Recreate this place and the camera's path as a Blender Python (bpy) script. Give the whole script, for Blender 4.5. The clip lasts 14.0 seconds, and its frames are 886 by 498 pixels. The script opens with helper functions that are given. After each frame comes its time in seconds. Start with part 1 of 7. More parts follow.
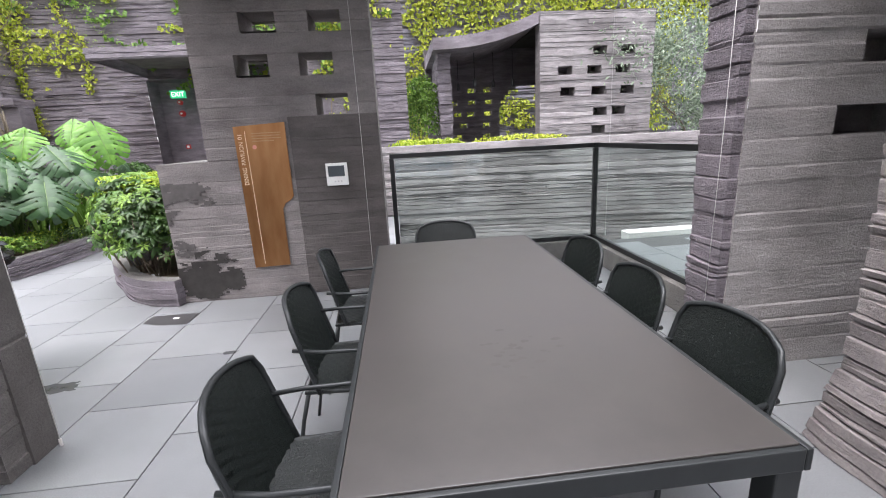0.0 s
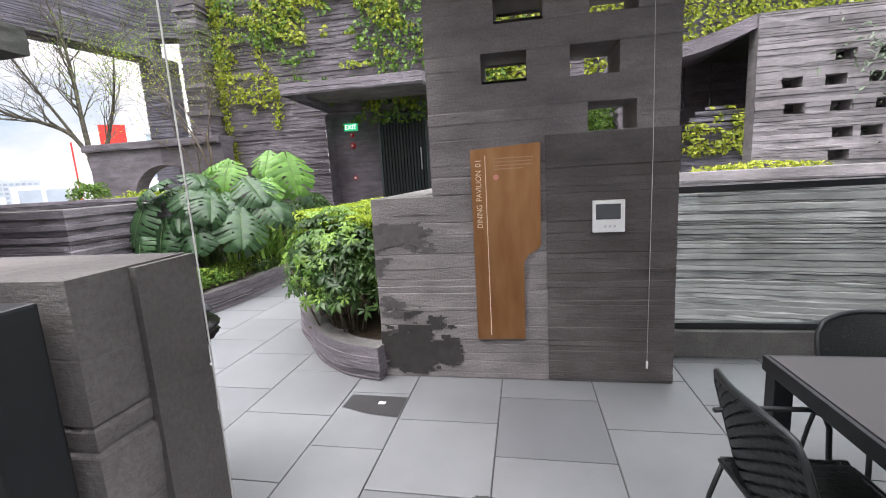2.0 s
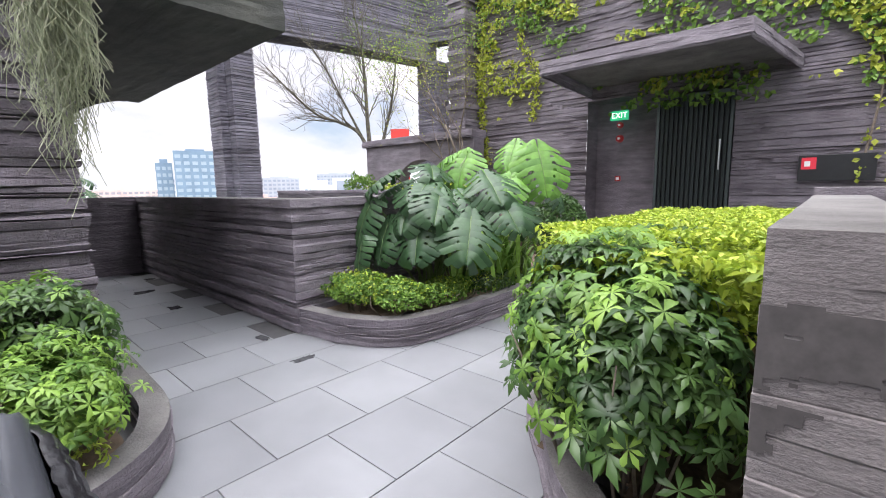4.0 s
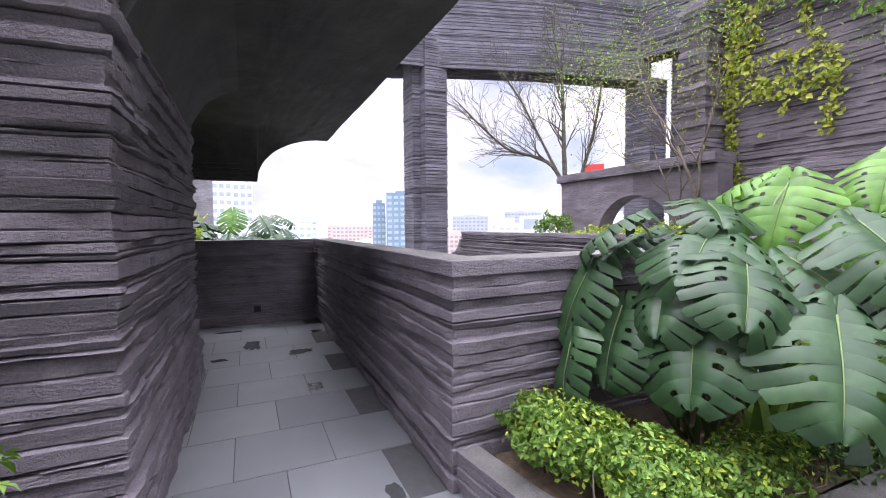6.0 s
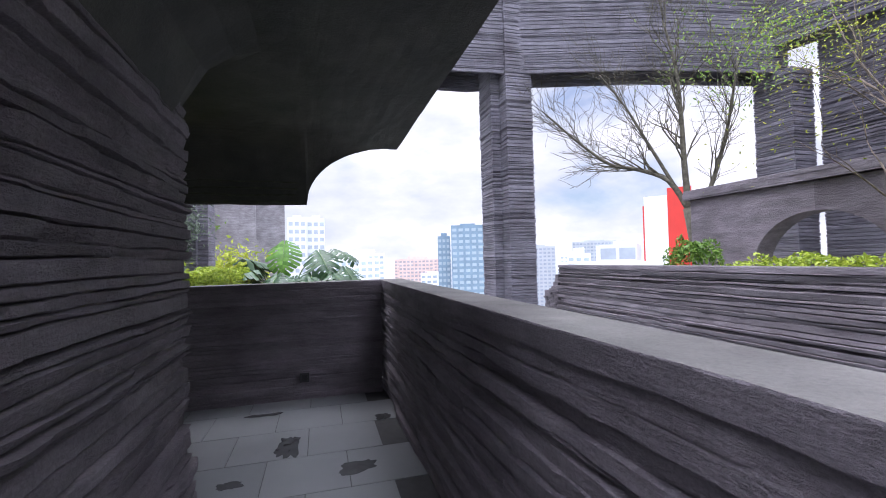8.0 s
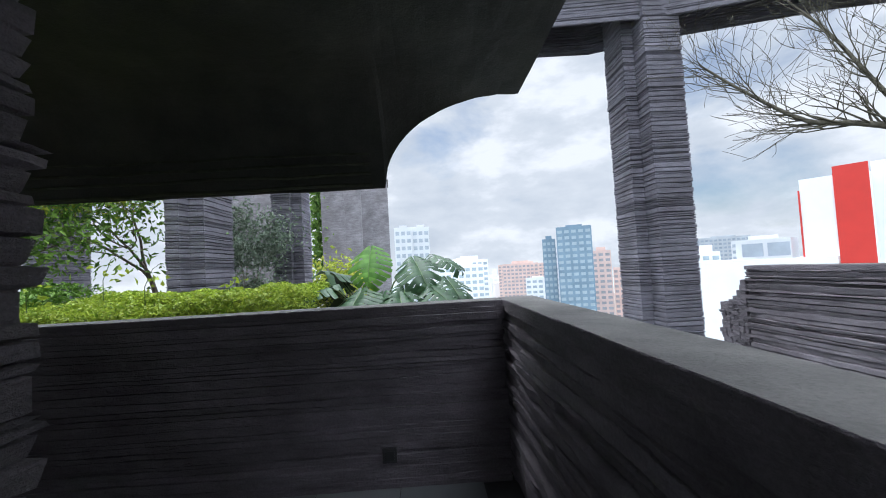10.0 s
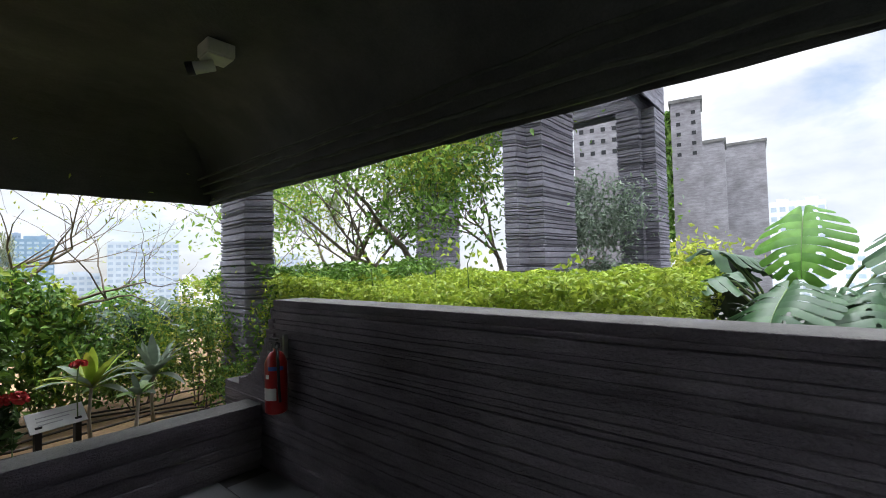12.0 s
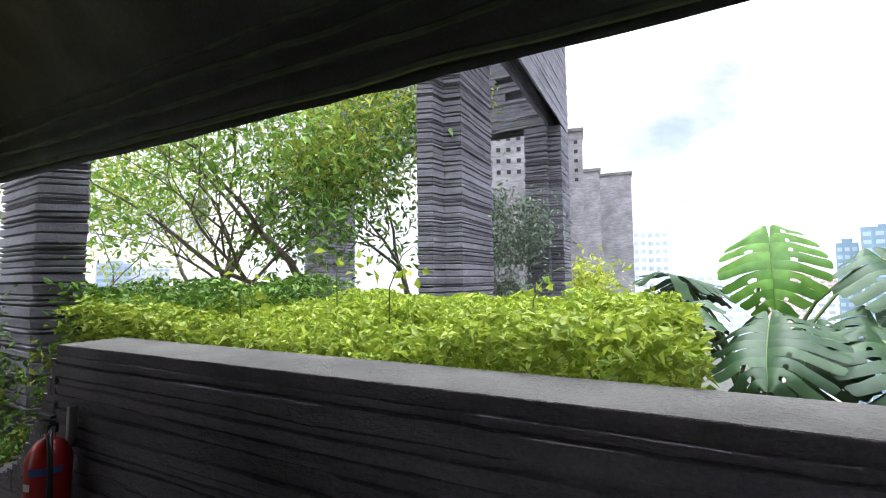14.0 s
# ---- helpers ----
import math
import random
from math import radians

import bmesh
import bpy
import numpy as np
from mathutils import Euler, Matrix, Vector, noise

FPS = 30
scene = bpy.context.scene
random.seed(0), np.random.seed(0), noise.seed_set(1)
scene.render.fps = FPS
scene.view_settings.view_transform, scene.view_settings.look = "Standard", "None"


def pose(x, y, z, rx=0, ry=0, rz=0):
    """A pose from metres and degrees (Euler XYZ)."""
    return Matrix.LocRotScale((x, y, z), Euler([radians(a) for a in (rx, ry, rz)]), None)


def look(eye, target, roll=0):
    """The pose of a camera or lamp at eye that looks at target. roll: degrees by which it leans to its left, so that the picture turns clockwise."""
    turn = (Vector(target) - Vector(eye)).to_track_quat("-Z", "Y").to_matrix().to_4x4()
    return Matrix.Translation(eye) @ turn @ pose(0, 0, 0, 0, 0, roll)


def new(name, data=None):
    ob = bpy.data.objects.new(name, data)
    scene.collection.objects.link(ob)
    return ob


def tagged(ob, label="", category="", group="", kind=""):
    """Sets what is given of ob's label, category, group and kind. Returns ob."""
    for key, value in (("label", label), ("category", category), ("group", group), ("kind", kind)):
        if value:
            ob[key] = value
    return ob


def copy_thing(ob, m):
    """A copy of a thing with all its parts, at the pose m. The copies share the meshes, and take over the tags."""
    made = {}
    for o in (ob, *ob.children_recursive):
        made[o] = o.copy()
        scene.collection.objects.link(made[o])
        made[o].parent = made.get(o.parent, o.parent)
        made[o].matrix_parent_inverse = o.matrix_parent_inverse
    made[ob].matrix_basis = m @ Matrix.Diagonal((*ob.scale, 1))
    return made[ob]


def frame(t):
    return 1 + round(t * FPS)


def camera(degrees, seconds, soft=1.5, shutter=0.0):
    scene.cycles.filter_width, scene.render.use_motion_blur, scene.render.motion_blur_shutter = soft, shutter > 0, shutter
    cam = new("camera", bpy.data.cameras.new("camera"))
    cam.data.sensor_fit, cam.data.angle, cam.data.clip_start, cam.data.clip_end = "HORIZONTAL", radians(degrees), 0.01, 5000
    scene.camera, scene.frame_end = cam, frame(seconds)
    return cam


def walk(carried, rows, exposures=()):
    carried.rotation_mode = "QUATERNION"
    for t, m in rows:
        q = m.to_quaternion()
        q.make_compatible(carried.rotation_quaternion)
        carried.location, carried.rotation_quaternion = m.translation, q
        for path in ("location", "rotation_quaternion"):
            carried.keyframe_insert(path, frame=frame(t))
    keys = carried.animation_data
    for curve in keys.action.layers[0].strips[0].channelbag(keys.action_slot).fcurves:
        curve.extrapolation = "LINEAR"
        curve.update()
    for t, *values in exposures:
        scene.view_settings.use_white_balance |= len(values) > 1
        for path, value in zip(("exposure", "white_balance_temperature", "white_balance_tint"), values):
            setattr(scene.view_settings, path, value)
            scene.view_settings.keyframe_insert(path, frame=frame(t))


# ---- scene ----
cam = camera(91.11, 14.0, soft=1.0)
ROWS = [
    (0.0, -0.032, -0.150, 1.505, -5.87, -14.46, 3.03),
    (0.5, -0.249, 0.092, 1.501, -4.26, -12.68, 3.08),
    (1.0, -0.642, 0.407, 1.516, 1.10, -11.80, 3.45),
    (1.5, -0.946, 0.771, 1.527, 5.44, -10.74, 4.00),
    (2.0, -1.194, 1.184, 1.537, 10.30, -9.59, 3.26),
    (2.5, -1.491, 1.622, 1.534, 15.11, -8.92, 2.12),
    (3.0, -1.694, 2.111, 1.517, 21.64, -8.46, 1.31),
    (3.5, -1.930, 2.510, 1.519, 30.86, -8.43, 1.14),
    (4.0, -2.198, 2.948, 1.503, 41.64, -8.19, 0.88),
    (6.5, -4.540, 4.232, 1.629, 68.37, -1.65, 0.51),
    (7.0, -5.110, 4.294, 1.638, 70.52, -0.61, 0.81),
    (9.5, -7.795, 4.599, 1.655, 82.66, 2.81, 2.75),
    (10.0, -8.313, 4.598, 1.669, 87.74, 2.64, 3.23),
    (10.5, -8.819, 4.488, 1.670, 94.90, 2.54, 3.01),
    (11.0, -9.278, 4.400, 1.660, 104.26, 2.24, 2.28),
    (11.5, -9.680, 4.169, 1.650, 117.14, 2.53, 1.08),
    (12.0, -9.962, 3.925, 1.648, 130.80, 2.20, 1.36),
    (12.5, -10.170, 3.667, 1.673, 143.44, 2.61, 0.04),
    (13.0, -10.239, 3.353, 1.703, 150.85, 3.26, -0.90),
    (13.5, -10.461, 3.225, 1.702, 139.73, 3.92, -0.23),
    (14.0, -10.675, 3.172, 1.702, 116.45, 3.94, 0.57),
]
# seconds, stops, kelvin, tint
EXPOSURES = [(0.0, 1.5, 6500, 17), (1.0, 1.35, 6550, 17), (2.0, 1.25, 6550, 16), (3.0, 1.35, 6600, 15), (4.2, 1.2, 6350, 19), (6.4, 1.2, 6150, 25), (7.2, 1.15, 6050, 25), (9.4, 0.85, 5850, 10),
             (11.0, 0.55, 6050, 9), (12.0, 1.1, 6150, 11), (12.5, 1.65, 6150, 12), (13.0, 1.95, 6100, 13), (13.5, 1.9, 6100, 13), (14.0, 1.35, 6150, 12)]
walk(cam, [(t, pose(x, y, z, 90 + pitch, roll, yaw)) for t, x, y, z, yaw, pitch, roll in ROWS], EXPOSURES)

# ---- world and sun: bright broken overcast ----
def node(nt, kind, **inputs):
    n = nt.nodes.new(kind)
    for k, v in inputs.items():
        n.inputs[k.replace("_", " ")].default_value = v
    return n


def ramp(nt, stops):
    n = nt.nodes.new("ShaderNodeValToRGB")
    els = n.color_ramp.elements
    while len(els) < len(stops):
        els.new(0.5)
    for e, (p, c) in zip(els, stops):
        e.position, e.color = p, (*c, 1) if len(c) == 3 else c
    return n


def build_world():
    w = bpy.data.worlds.new("sky")
    scene.world = w
    w.use_nodes = True
    nt = w.node_tree
    nt.nodes.clear()
    out = nt.nodes.new("ShaderNodeOutputWorld")
    bg = nt.nodes.new("ShaderNodeBackground")
    sky = nt.nodes.new("ShaderNodeTexSky")
    sky.sky_type, sky.sun_disc = "NISHITA", False
    sky.sun_elevation, sky.sun_rotation = radians(62), radians(-129)
    gain = nt.nodes.new("ShaderNodeVectorMath")
    gain.operation = "SCALE"
    gain.inputs["Scale"].default_value = 0.15
    nt.links.new(sky.outputs[0], gain.inputs[0])
    tc = nt.nodes.new("ShaderNodeTexCoord")
    mp = nt.nodes.new("ShaderNodeMapping")
    mp.inputs["Scale"].default_value = (1.0, 1.0, 2.4)
    nt.links.new(tc.outputs["Generated"], mp.inputs[0])
    big = node(nt, "ShaderNodeTexNoise", Scale=2.3, Detail=7.0, Roughness=0.55, Distortion=0.3)
    nt.links.new(mp.outputs[0], big.inputs["Vector"])
    fine = node(nt, "ShaderNodeTexNoise", Scale=4.6, Detail=8.0, Roughness=0.55)
    nt.links.new(mp.outputs[0], fine.inputs["Vector"])
    cover = ramp(nt, [(0.26, (0, 0, 0)), (0.44, (1, 1, 1))])
    nt.links.new(big.outputs["Fac"], cover.inputs[0])
    body = ramp(nt, [(0.34, (0.88, 0.93, 1.00)), (0.50, (1.06, 1.09, 1.13)), (0.60, (1.34, 1.34, 1.36))])
    nt.links.new(fine.outputs["Fac"], body.inputs[0])
    mix = nt.nodes.new("ShaderNodeMix")
    mix.data_type = "RGBA"
    nt.links.new(cover.outputs[0], mix.inputs["Factor"])
    nt.links.new(gain.outputs[0], mix.inputs["A"])
    nt.links.new(body.outputs[0], mix.inputs["B"])
    nt.links.new(mix.outputs["Result"], bg.inputs["Color"])
    # an overcast sky is brighter overhead than at the horizon
    sep = nt.nodes.new("ShaderNodeSeparateXYZ")
    nt.links.new(tc.outputs["Generated"], sep.inputs[0])
    grad = nt.nodes.new("ShaderNodeMapRange")
    grad.inputs["To Min"].default_value, grad.inputs["To Max"].default_value = SKY, SKY * 7.6
    grad.inputs["From Min"].default_value, grad.inputs["From Max"].default_value = 0.42, 1.0
    nt.links.new(sep.outputs["Z"], grad.inputs["Value"])
    nt.links.new(grad.outputs[0], bg.inputs["Strength"])
    nt.links.new(bg.outputs[0], out.inputs[0])


SKY = 0.44
build_world()
sun = new("sun", bpy.data.lights.new("sun", "SUN"))
sun.data.energy, sun.data.angle, sun.data.color = 0.95, radians(30), (1.0, 0.97, 0.92)
sun.matrix_basis = look((-25, -16, 60), (0, 4, 0))


# ---- materials ----
def material(name, base, rough=0.7, metal=0.0):
    m = bpy.data.materials.new(name)
    m.use_nodes = True
    b = m.node_tree.nodes["Principled BSDF"]
    b.inputs["Base Color"].default_value = (*base, 1)
    b.inputs["Roughness"].default_value = rough
    b.inputs["Metallic"].default_value = metal
    return m, m.node_tree, b


def coords(nt, scale=(1, 1, 1)):
    tc = nt.nodes.new("ShaderNodeTexCoord")
    mp = nt.nodes.new("ShaderNodeMapping")
    mp.inputs["Scale"].default_value = scale
    nt.links.new(tc.outputs["Object"], mp.inputs[0])
    return mp.outputs[0]


def noise_tex(nt, vec, scale, detail=4.0, rough=0.55):
    n = node(nt, "ShaderNodeTexNoise", Scale=scale, Detail=detail, Roughness=rough)
    nt.links.new(vec, n.inputs["Vector"])
    return n.outputs["Fac"]


def blend(nt, fac, a, b, mode="MIX"):
    n = nt.nodes.new("ShaderNodeMix")
    n.data_type, n.blend_type = "RGBA", mode
    for sock, v in ((n.inputs["Factor"], fac), (n.inputs["A"], a), (n.inputs["B"], b)):
        if isinstance(v, (int, float)):
            sock.default_value = v
        elif isinstance(v, tuple):
            sock.default_value = (*v, 1)
        else:
            nt.links.new(v, sock)
    return n.outputs["Result"]


def bump(nt, b, height, strength=0.3, dist=0.01):
    n = node(nt, "ShaderNodeBump", Strength=strength, Distance=dist)
    nt.links.new(height, n.inputs["Height"])
    nt.links.new(n.outputs[0], b.inputs["Normal"])


def concrete(name, dark, light, streak=9.0, rough=0.85, vary=0.26, relief=0.5):
    """Dark pigmented concrete cast against rough boards: streaks along the layers, stains, pits."""
    m, nt, b = material(name, dark, rough)
    flat = coords(nt, (1.0, 1.0, streak))
    iso = coords(nt)
    a = noise_tex(nt, flat, 2.4, 6.0, 0.62)
    s = noise_tex(nt, iso, 0.7, 5.0, 0.6)
    g = noise_tex(nt, iso, 70.0, 3.0, 0.7)
    r1 = ramp(nt, [(0.30, dark), (0.72, light)])
    nt.links.new(a, r1.inputs[0])
    r2 = ramp(nt, [(0.32, (0.62, 0.60, 0.60)), (0.60, (1, 1, 1)), (0.78, (1.22, 1.2, 1.18))])
    nt.links.new(s, r2.inputs[0])
    c = blend(nt, 1.0, r1.outputs[0], r2.outputs[0], "MULTIPLY")
    r3 = ramp(nt, [(0.30, (0.72, 0.72, 0.72)), (0.62, (1.1, 1.1, 1.1))])
    nt.links.new(g, r3.inputs[0])
    c = blend(nt, 0.7, c, r3.outputs[0], "MULTIPLY")
    geo = nt.nodes.new("ShaderNodeNewGeometry")
    isl = ramp(nt, [(0.0, (1 - vary,) * 3), (1.0, (1 + vary,) * 3)])
    nt.links.new(geo.outputs["Random Per Island"], isl.inputs[0])
    c = blend(nt, 1.0, c, isl.outputs[0], "MULTIPLY")
    nt.links.new(c, b.inputs["Base Color"])
    h = noise_tex(nt, coords(nt, (3, 3, 14)), 6.0, 7.0, 0.7)
    lump = noise_tex(nt, coords(nt, (1, 1, 3)), 9.0, 6.0, 0.65)
    rough_h = nt.nodes.new("ShaderNodeMath")
    rough_h.operation = "MULTIPLY_ADD"
    rough_h.inputs[1].default_value = 1.6
    nt.links.new(lump, rough_h.inputs[0])
    nt.links.new(g, rough_h.inputs[2])
    mixh = nt.nodes.new("ShaderNodeMath")
    mixh.operation = "ADD"
    nt.links.new(h, mixh.inputs[0])
    nt.links.new(rough_h.outputs[0], mixh.inputs[1])
    bump(nt, b, mixh.outputs[0], relief, 0.018)
    return m


STRATA = concrete("layered_concrete", (0.150, 0.134, 0.150), (0.275, 0.246, 0.274), 4.0, vary=0.16, relief=0.9)
SMOOTH = concrete("board_concrete", (0.160, 0.145, 0.142), (0.285, 0.26, 0.255), 3.0, 0.75, vary=0.10, relief=0.5)
PALE = concrete("pale_board_concrete", (0.25, 0.24, 0.238), (0.40, 0.38, 0.375), 3.0, 0.85, vary=0.10, relief=0.4)
WEATHERED = concrete("weathered_concrete", (0.085, 0.079, 0.075), (0.21, 0.196, 0.188), 1.4, 0.85, vary=0.07, relief=0.45)
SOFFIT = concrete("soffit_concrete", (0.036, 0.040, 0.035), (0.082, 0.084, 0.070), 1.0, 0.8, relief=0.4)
CAP = concrete("coping_concrete", (0.088, 0.085, 0.080), (0.19, 0.184, 0.172), 1.0, 0.85)
COL = concrete("column_concrete", (0.155, 0.148, 0.176), (0.265, 0.254, 0.298), 4.0, vary=0.09, relief=0.5)


def tile_material():
    m, nt, b = material("grey_tile", (0.23, 0.24, 0.25), 0.55)
    info = nt.nodes.new("ShaderNodeObjectInfo")
    r = ramp(nt, [(0.0, (0.138, 0.144, 0.151)), (0.1, (0.158, 0.164, 0.171)), (1.0, (0.192, 0.199, 0.205))])
    nt.links.new(info.outputs["Random"], r.inputs[0])
    geo = nt.nodes.new("ShaderNodeTexCoord")
    mp = nt.nodes.new("ShaderNodeVectorMath")
    mp.operation = "ADD"
    nt.links.new(geo.outputs["Object"], mp.inputs[0])
    nt.links.new(info.outputs["Location"], mp.inputs[1])
    s = noise_tex(nt, mp.outputs[0], 1.4, 5.0, 0.6)
    g = noise_tex(nt, mp.outputs[0], 160.0, 2.0, 0.6)
    r2 = ramp(nt, [(0.34, (0.84, 0.84, 0.84)), (0.64, (1.06, 1.06, 1.06))])
    nt.links.new(s, r2.inputs[0])
    c = blend(nt, 1.0, r.outputs[0], r2.outputs[0], "MULTIPLY")
    r3 = ramp(nt, [(0.35, (0.9, 0.9, 0.9)), (0.65, (1.06, 1.06, 1.06))])
    nt.links.new(g, r3.inputs[0])
    c = blend(nt, 1.0, c, r3.outputs[0], "MULTIPLY")
    nt.links.new(c, b.inputs["Base Color"])
    rr = nt.nodes.new("ShaderNodeMapRange")
    rr.inputs["To Min"].default_value, rr.inputs["To Max"].default_value = 0.38, 0.62
    nt.links.new(s, rr.inputs["Value"])
    nt.links.new(rr.outputs[0], b.inputs["Roughness"])
    bump(nt, b, g, 0.12, 0.002)
    return m


TILE = tile_material()


def leaf_material(name, dark, light, rough=0.45, trans=0.25):
    m, nt, b = material(name, dark, rough)
    b.inputs["Specular IOR Level"].default_value = 0.32
    geo = nt.nodes.new("ShaderNodeNewGeometry")
    r = ramp(nt, [(0.0, dark), (1.0, light)])
    nt.links.new(geo.outputs["Random Per Island"], r.inputs[0])
    s = noise_tex(nt, coords(nt), 14.0, 2.0)
    r2 = ramp(nt, [(0.3, (0.8, 0.8, 0.8)), (0.7, (1.15, 1.15, 1.1))])
    nt.links.new(s, r2.inputs[0])
    c = blend(nt, 1.0, r.outputs[0], r2.outputs[0], "MULTIPLY")
    nt.links.new(c, b.inputs["Base Color"])
    tr = nt.nodes.new("ShaderNodeBsdfTranslucent")
    nt.links.new(c, tr.inputs["Color"])
    mx = nt.nodes.new("ShaderNodeMixShader")
    mx.inputs[0].default_value = trans
    nt.links.new(b.outputs[0], mx.inputs[1])
    nt.links.new(tr.outputs[0], mx.inputs[2])
    nt.links.new(mx.outputs[0], nt.nodes["Material Output"].inputs["Surface"])
    return m


def plain(name, base, rough=0.6, metal=0.0, vary=0.12, scale=12.0, relief=0.0):
    m, nt, b = material(name, base, rough, metal)
    s = noise_tex(nt, coords(nt), scale, 5.0, 0.6)
    lo, hi = tuple(v * (1 - vary) for v in base), tuple(min(1, v * (1 + vary)) for v in base)
    r = ramp(nt, [(0.3, lo), (0.7, hi)])
    nt.links.new(s, r.inputs[0])
    nt.links.new(r.outputs[0], b.inputs["Base Color"])
    if relief:
        bump(nt, b, s, relief, 0.01)
    return m


LEAF_BRIGHT = leaf_material("lime_leaves", (0.19, 0.29, 0.03), (0.47, 0.56, 0.075), 0.45, 0.35)
LEAF_MID = leaf_material("green_leaves", (0.055, 0.135, 0.02), (0.21, 0.35, 0.06))
LEAF_DARK = leaf_material("dark_green_leaves", (0.025, 0.06, 0.018), (0.085, 0.16, 0.045), 0.35)
LEAF_GREY = leaf_material("grey_green_leaves", (0.11, 0.155, 0.105), (0.26, 0.315, 0.24), 0.5)
LEAF_YELLOW = leaf_material("yellow_green_leaves", (0.22, 0.30, 0.03), (0.50, 0.53, 0.08), 0.5, 0.35)
LEAF_TREE = leaf_material("tree_leaves", (0.12, 0.25, 0.04), (0.36, 0.52, 0.11), 0.5, 0.45)
MONSTERA = leaf_material("monstera_blade", (0.020, 0.052, 0.021), (0.044, 0.092, 0.038), 0.42, 0.08)
MONSTERA_LIGHT = leaf_material("young_monstera_blade", (0.075, 0.19, 0.03), (0.16, 0.33, 0.06), 0.36, 0.3)
STEM = plain("green_stem", (0.12, 0.18, 0.06), 0.5)
BARK = plain("grey_brown_bark", (0.16, 0.13, 0.10), 0.9, 0, 0.35, 25, 0.6)
SOIL = plain("brown_soil", (0.10, 0.07, 0.045), 0.95, 0, 0.4, 18, 0.8)
SAND = plain("ochre_mulch_mat", (0.27, 0.17, 0.085), 0.95, 0, 0.3, 20, 0.8)
MOSS = leaf_material("spanish_moss", (0.22, 0.25, 0.16), (0.45, 0.47, 0.34), 0.8, 0.3)
BLACK = plain("black_painted_steel", (0.012, 0.013, 0.014), 0.4, 0.0, 0.2)
DARKMETAL = plain("dark_coated_steel", (0.022, 0.025, 0.026), 0.42, 0.3, 0.15)
WICKER = plain("black_woven_resin", (0.009, 0.012, 0.011), 0.33, 0.0, 0.4, 140, 0.5)
WHITE = plain("white_plastic", (0.72, 0.72, 0.70), 0.4, 0, 0.05)
ORANGE = plain("creamy_letter_paint", (0.75, 0.55, 0.36), 0.6, 0, 0.08, 40)
RED = plain("red_enamel", (0.42, 0.02, 0.02), 0.3, 0, 0.1)


# ---- mesh helpers ----
def hash2(ix, iy):
    v = np.sin(ix * 127.1 + iy * 311.7) * 43758.5453
    return v - np.floor(v)


def vnoise(x, y):
    x, y = np.asarray(x, float), np.asarray(y, float)
    ix, iy = np.floor(x), np.floor(y)
    fx, fy = x - ix, y - iy
    fx, fy = fx * fx * (3 - 2 * fx), fy * fy * (3 - 2 * fy)
    a, b = hash2(ix, iy), hash2(ix + 1, iy)
    c, d = hash2(ix, iy + 1), hash2(ix + 1, iy + 1)
    return (a + (b - a) * fx) + ((c + (d - c) * fx) - (a + (b - a) * fx)) * fy - 0.5


def mesh(name, verts, faces, mat, smooth=False):
    me = bpy.data.meshes.new(name)
    me.from_pydata([tuple(map(float, v)) for v in verts], [], [tuple(map(int, f)) for f in faces])
    me.materials.append(mat)
    if smooth:
        me.polygons.foreach_set("use_smooth", [True] * len(me.polygons))
    me.update()
    return me


def obj(name, verts, faces, mat, parent=None, smooth=False, label=""):
    ob = new(name, mesh(name, verts, faces, mat, smooth))
    if parent is not None:
        ob.parent = parent
    return tagged(ob, label)


def part(name, bm, mat, parent=None, label="", smooth=False):
    me = bpy.data.meshes.new(name)
    bm.to_mesh(me)
    bm.free()
    me.materials.append(mat)
    if smooth:
        me.polygons.foreach_set("use_smooth", [True] * len(me.polygons))
    ob = new(name, me)
    if parent is not None:
        ob.parent = parent
    return tagged(ob, label)


def empty(name, x=0, y=0, z=0, rz=0):
    ob = new(name)
    ob.matrix_basis = pose(x, y, z, 0, 0, rz)
    return ob


def box(bm, x0, y0, z0, x1, y1, z1, bevel=0.0):
    r = bmesh.ops.create_cube(bm, size=1)
    vs = r["verts"]
    bmesh.ops.transform(bm, verts=vs, matrix=Matrix.Translation(((x0 + x1) / 2, (y0 + y1) / 2, (z0 + z1) / 2)) @ Matrix.Diagonal((x1 - x0, y1 - y0, z1 - z0, 1)))
    if bevel:
        es = list({e for v in vs for e in v.link_edges})
        bmesh.ops.bevel(bm, geom=es, offset=bevel, segments=2, profile=0.6, affect="EDGES")
    return vs


def boxes(*specs, bevel=0.0):
    bm = bmesh.new()
    for s in specs:
        box(bm, *s, bevel=bevel)
    return bm


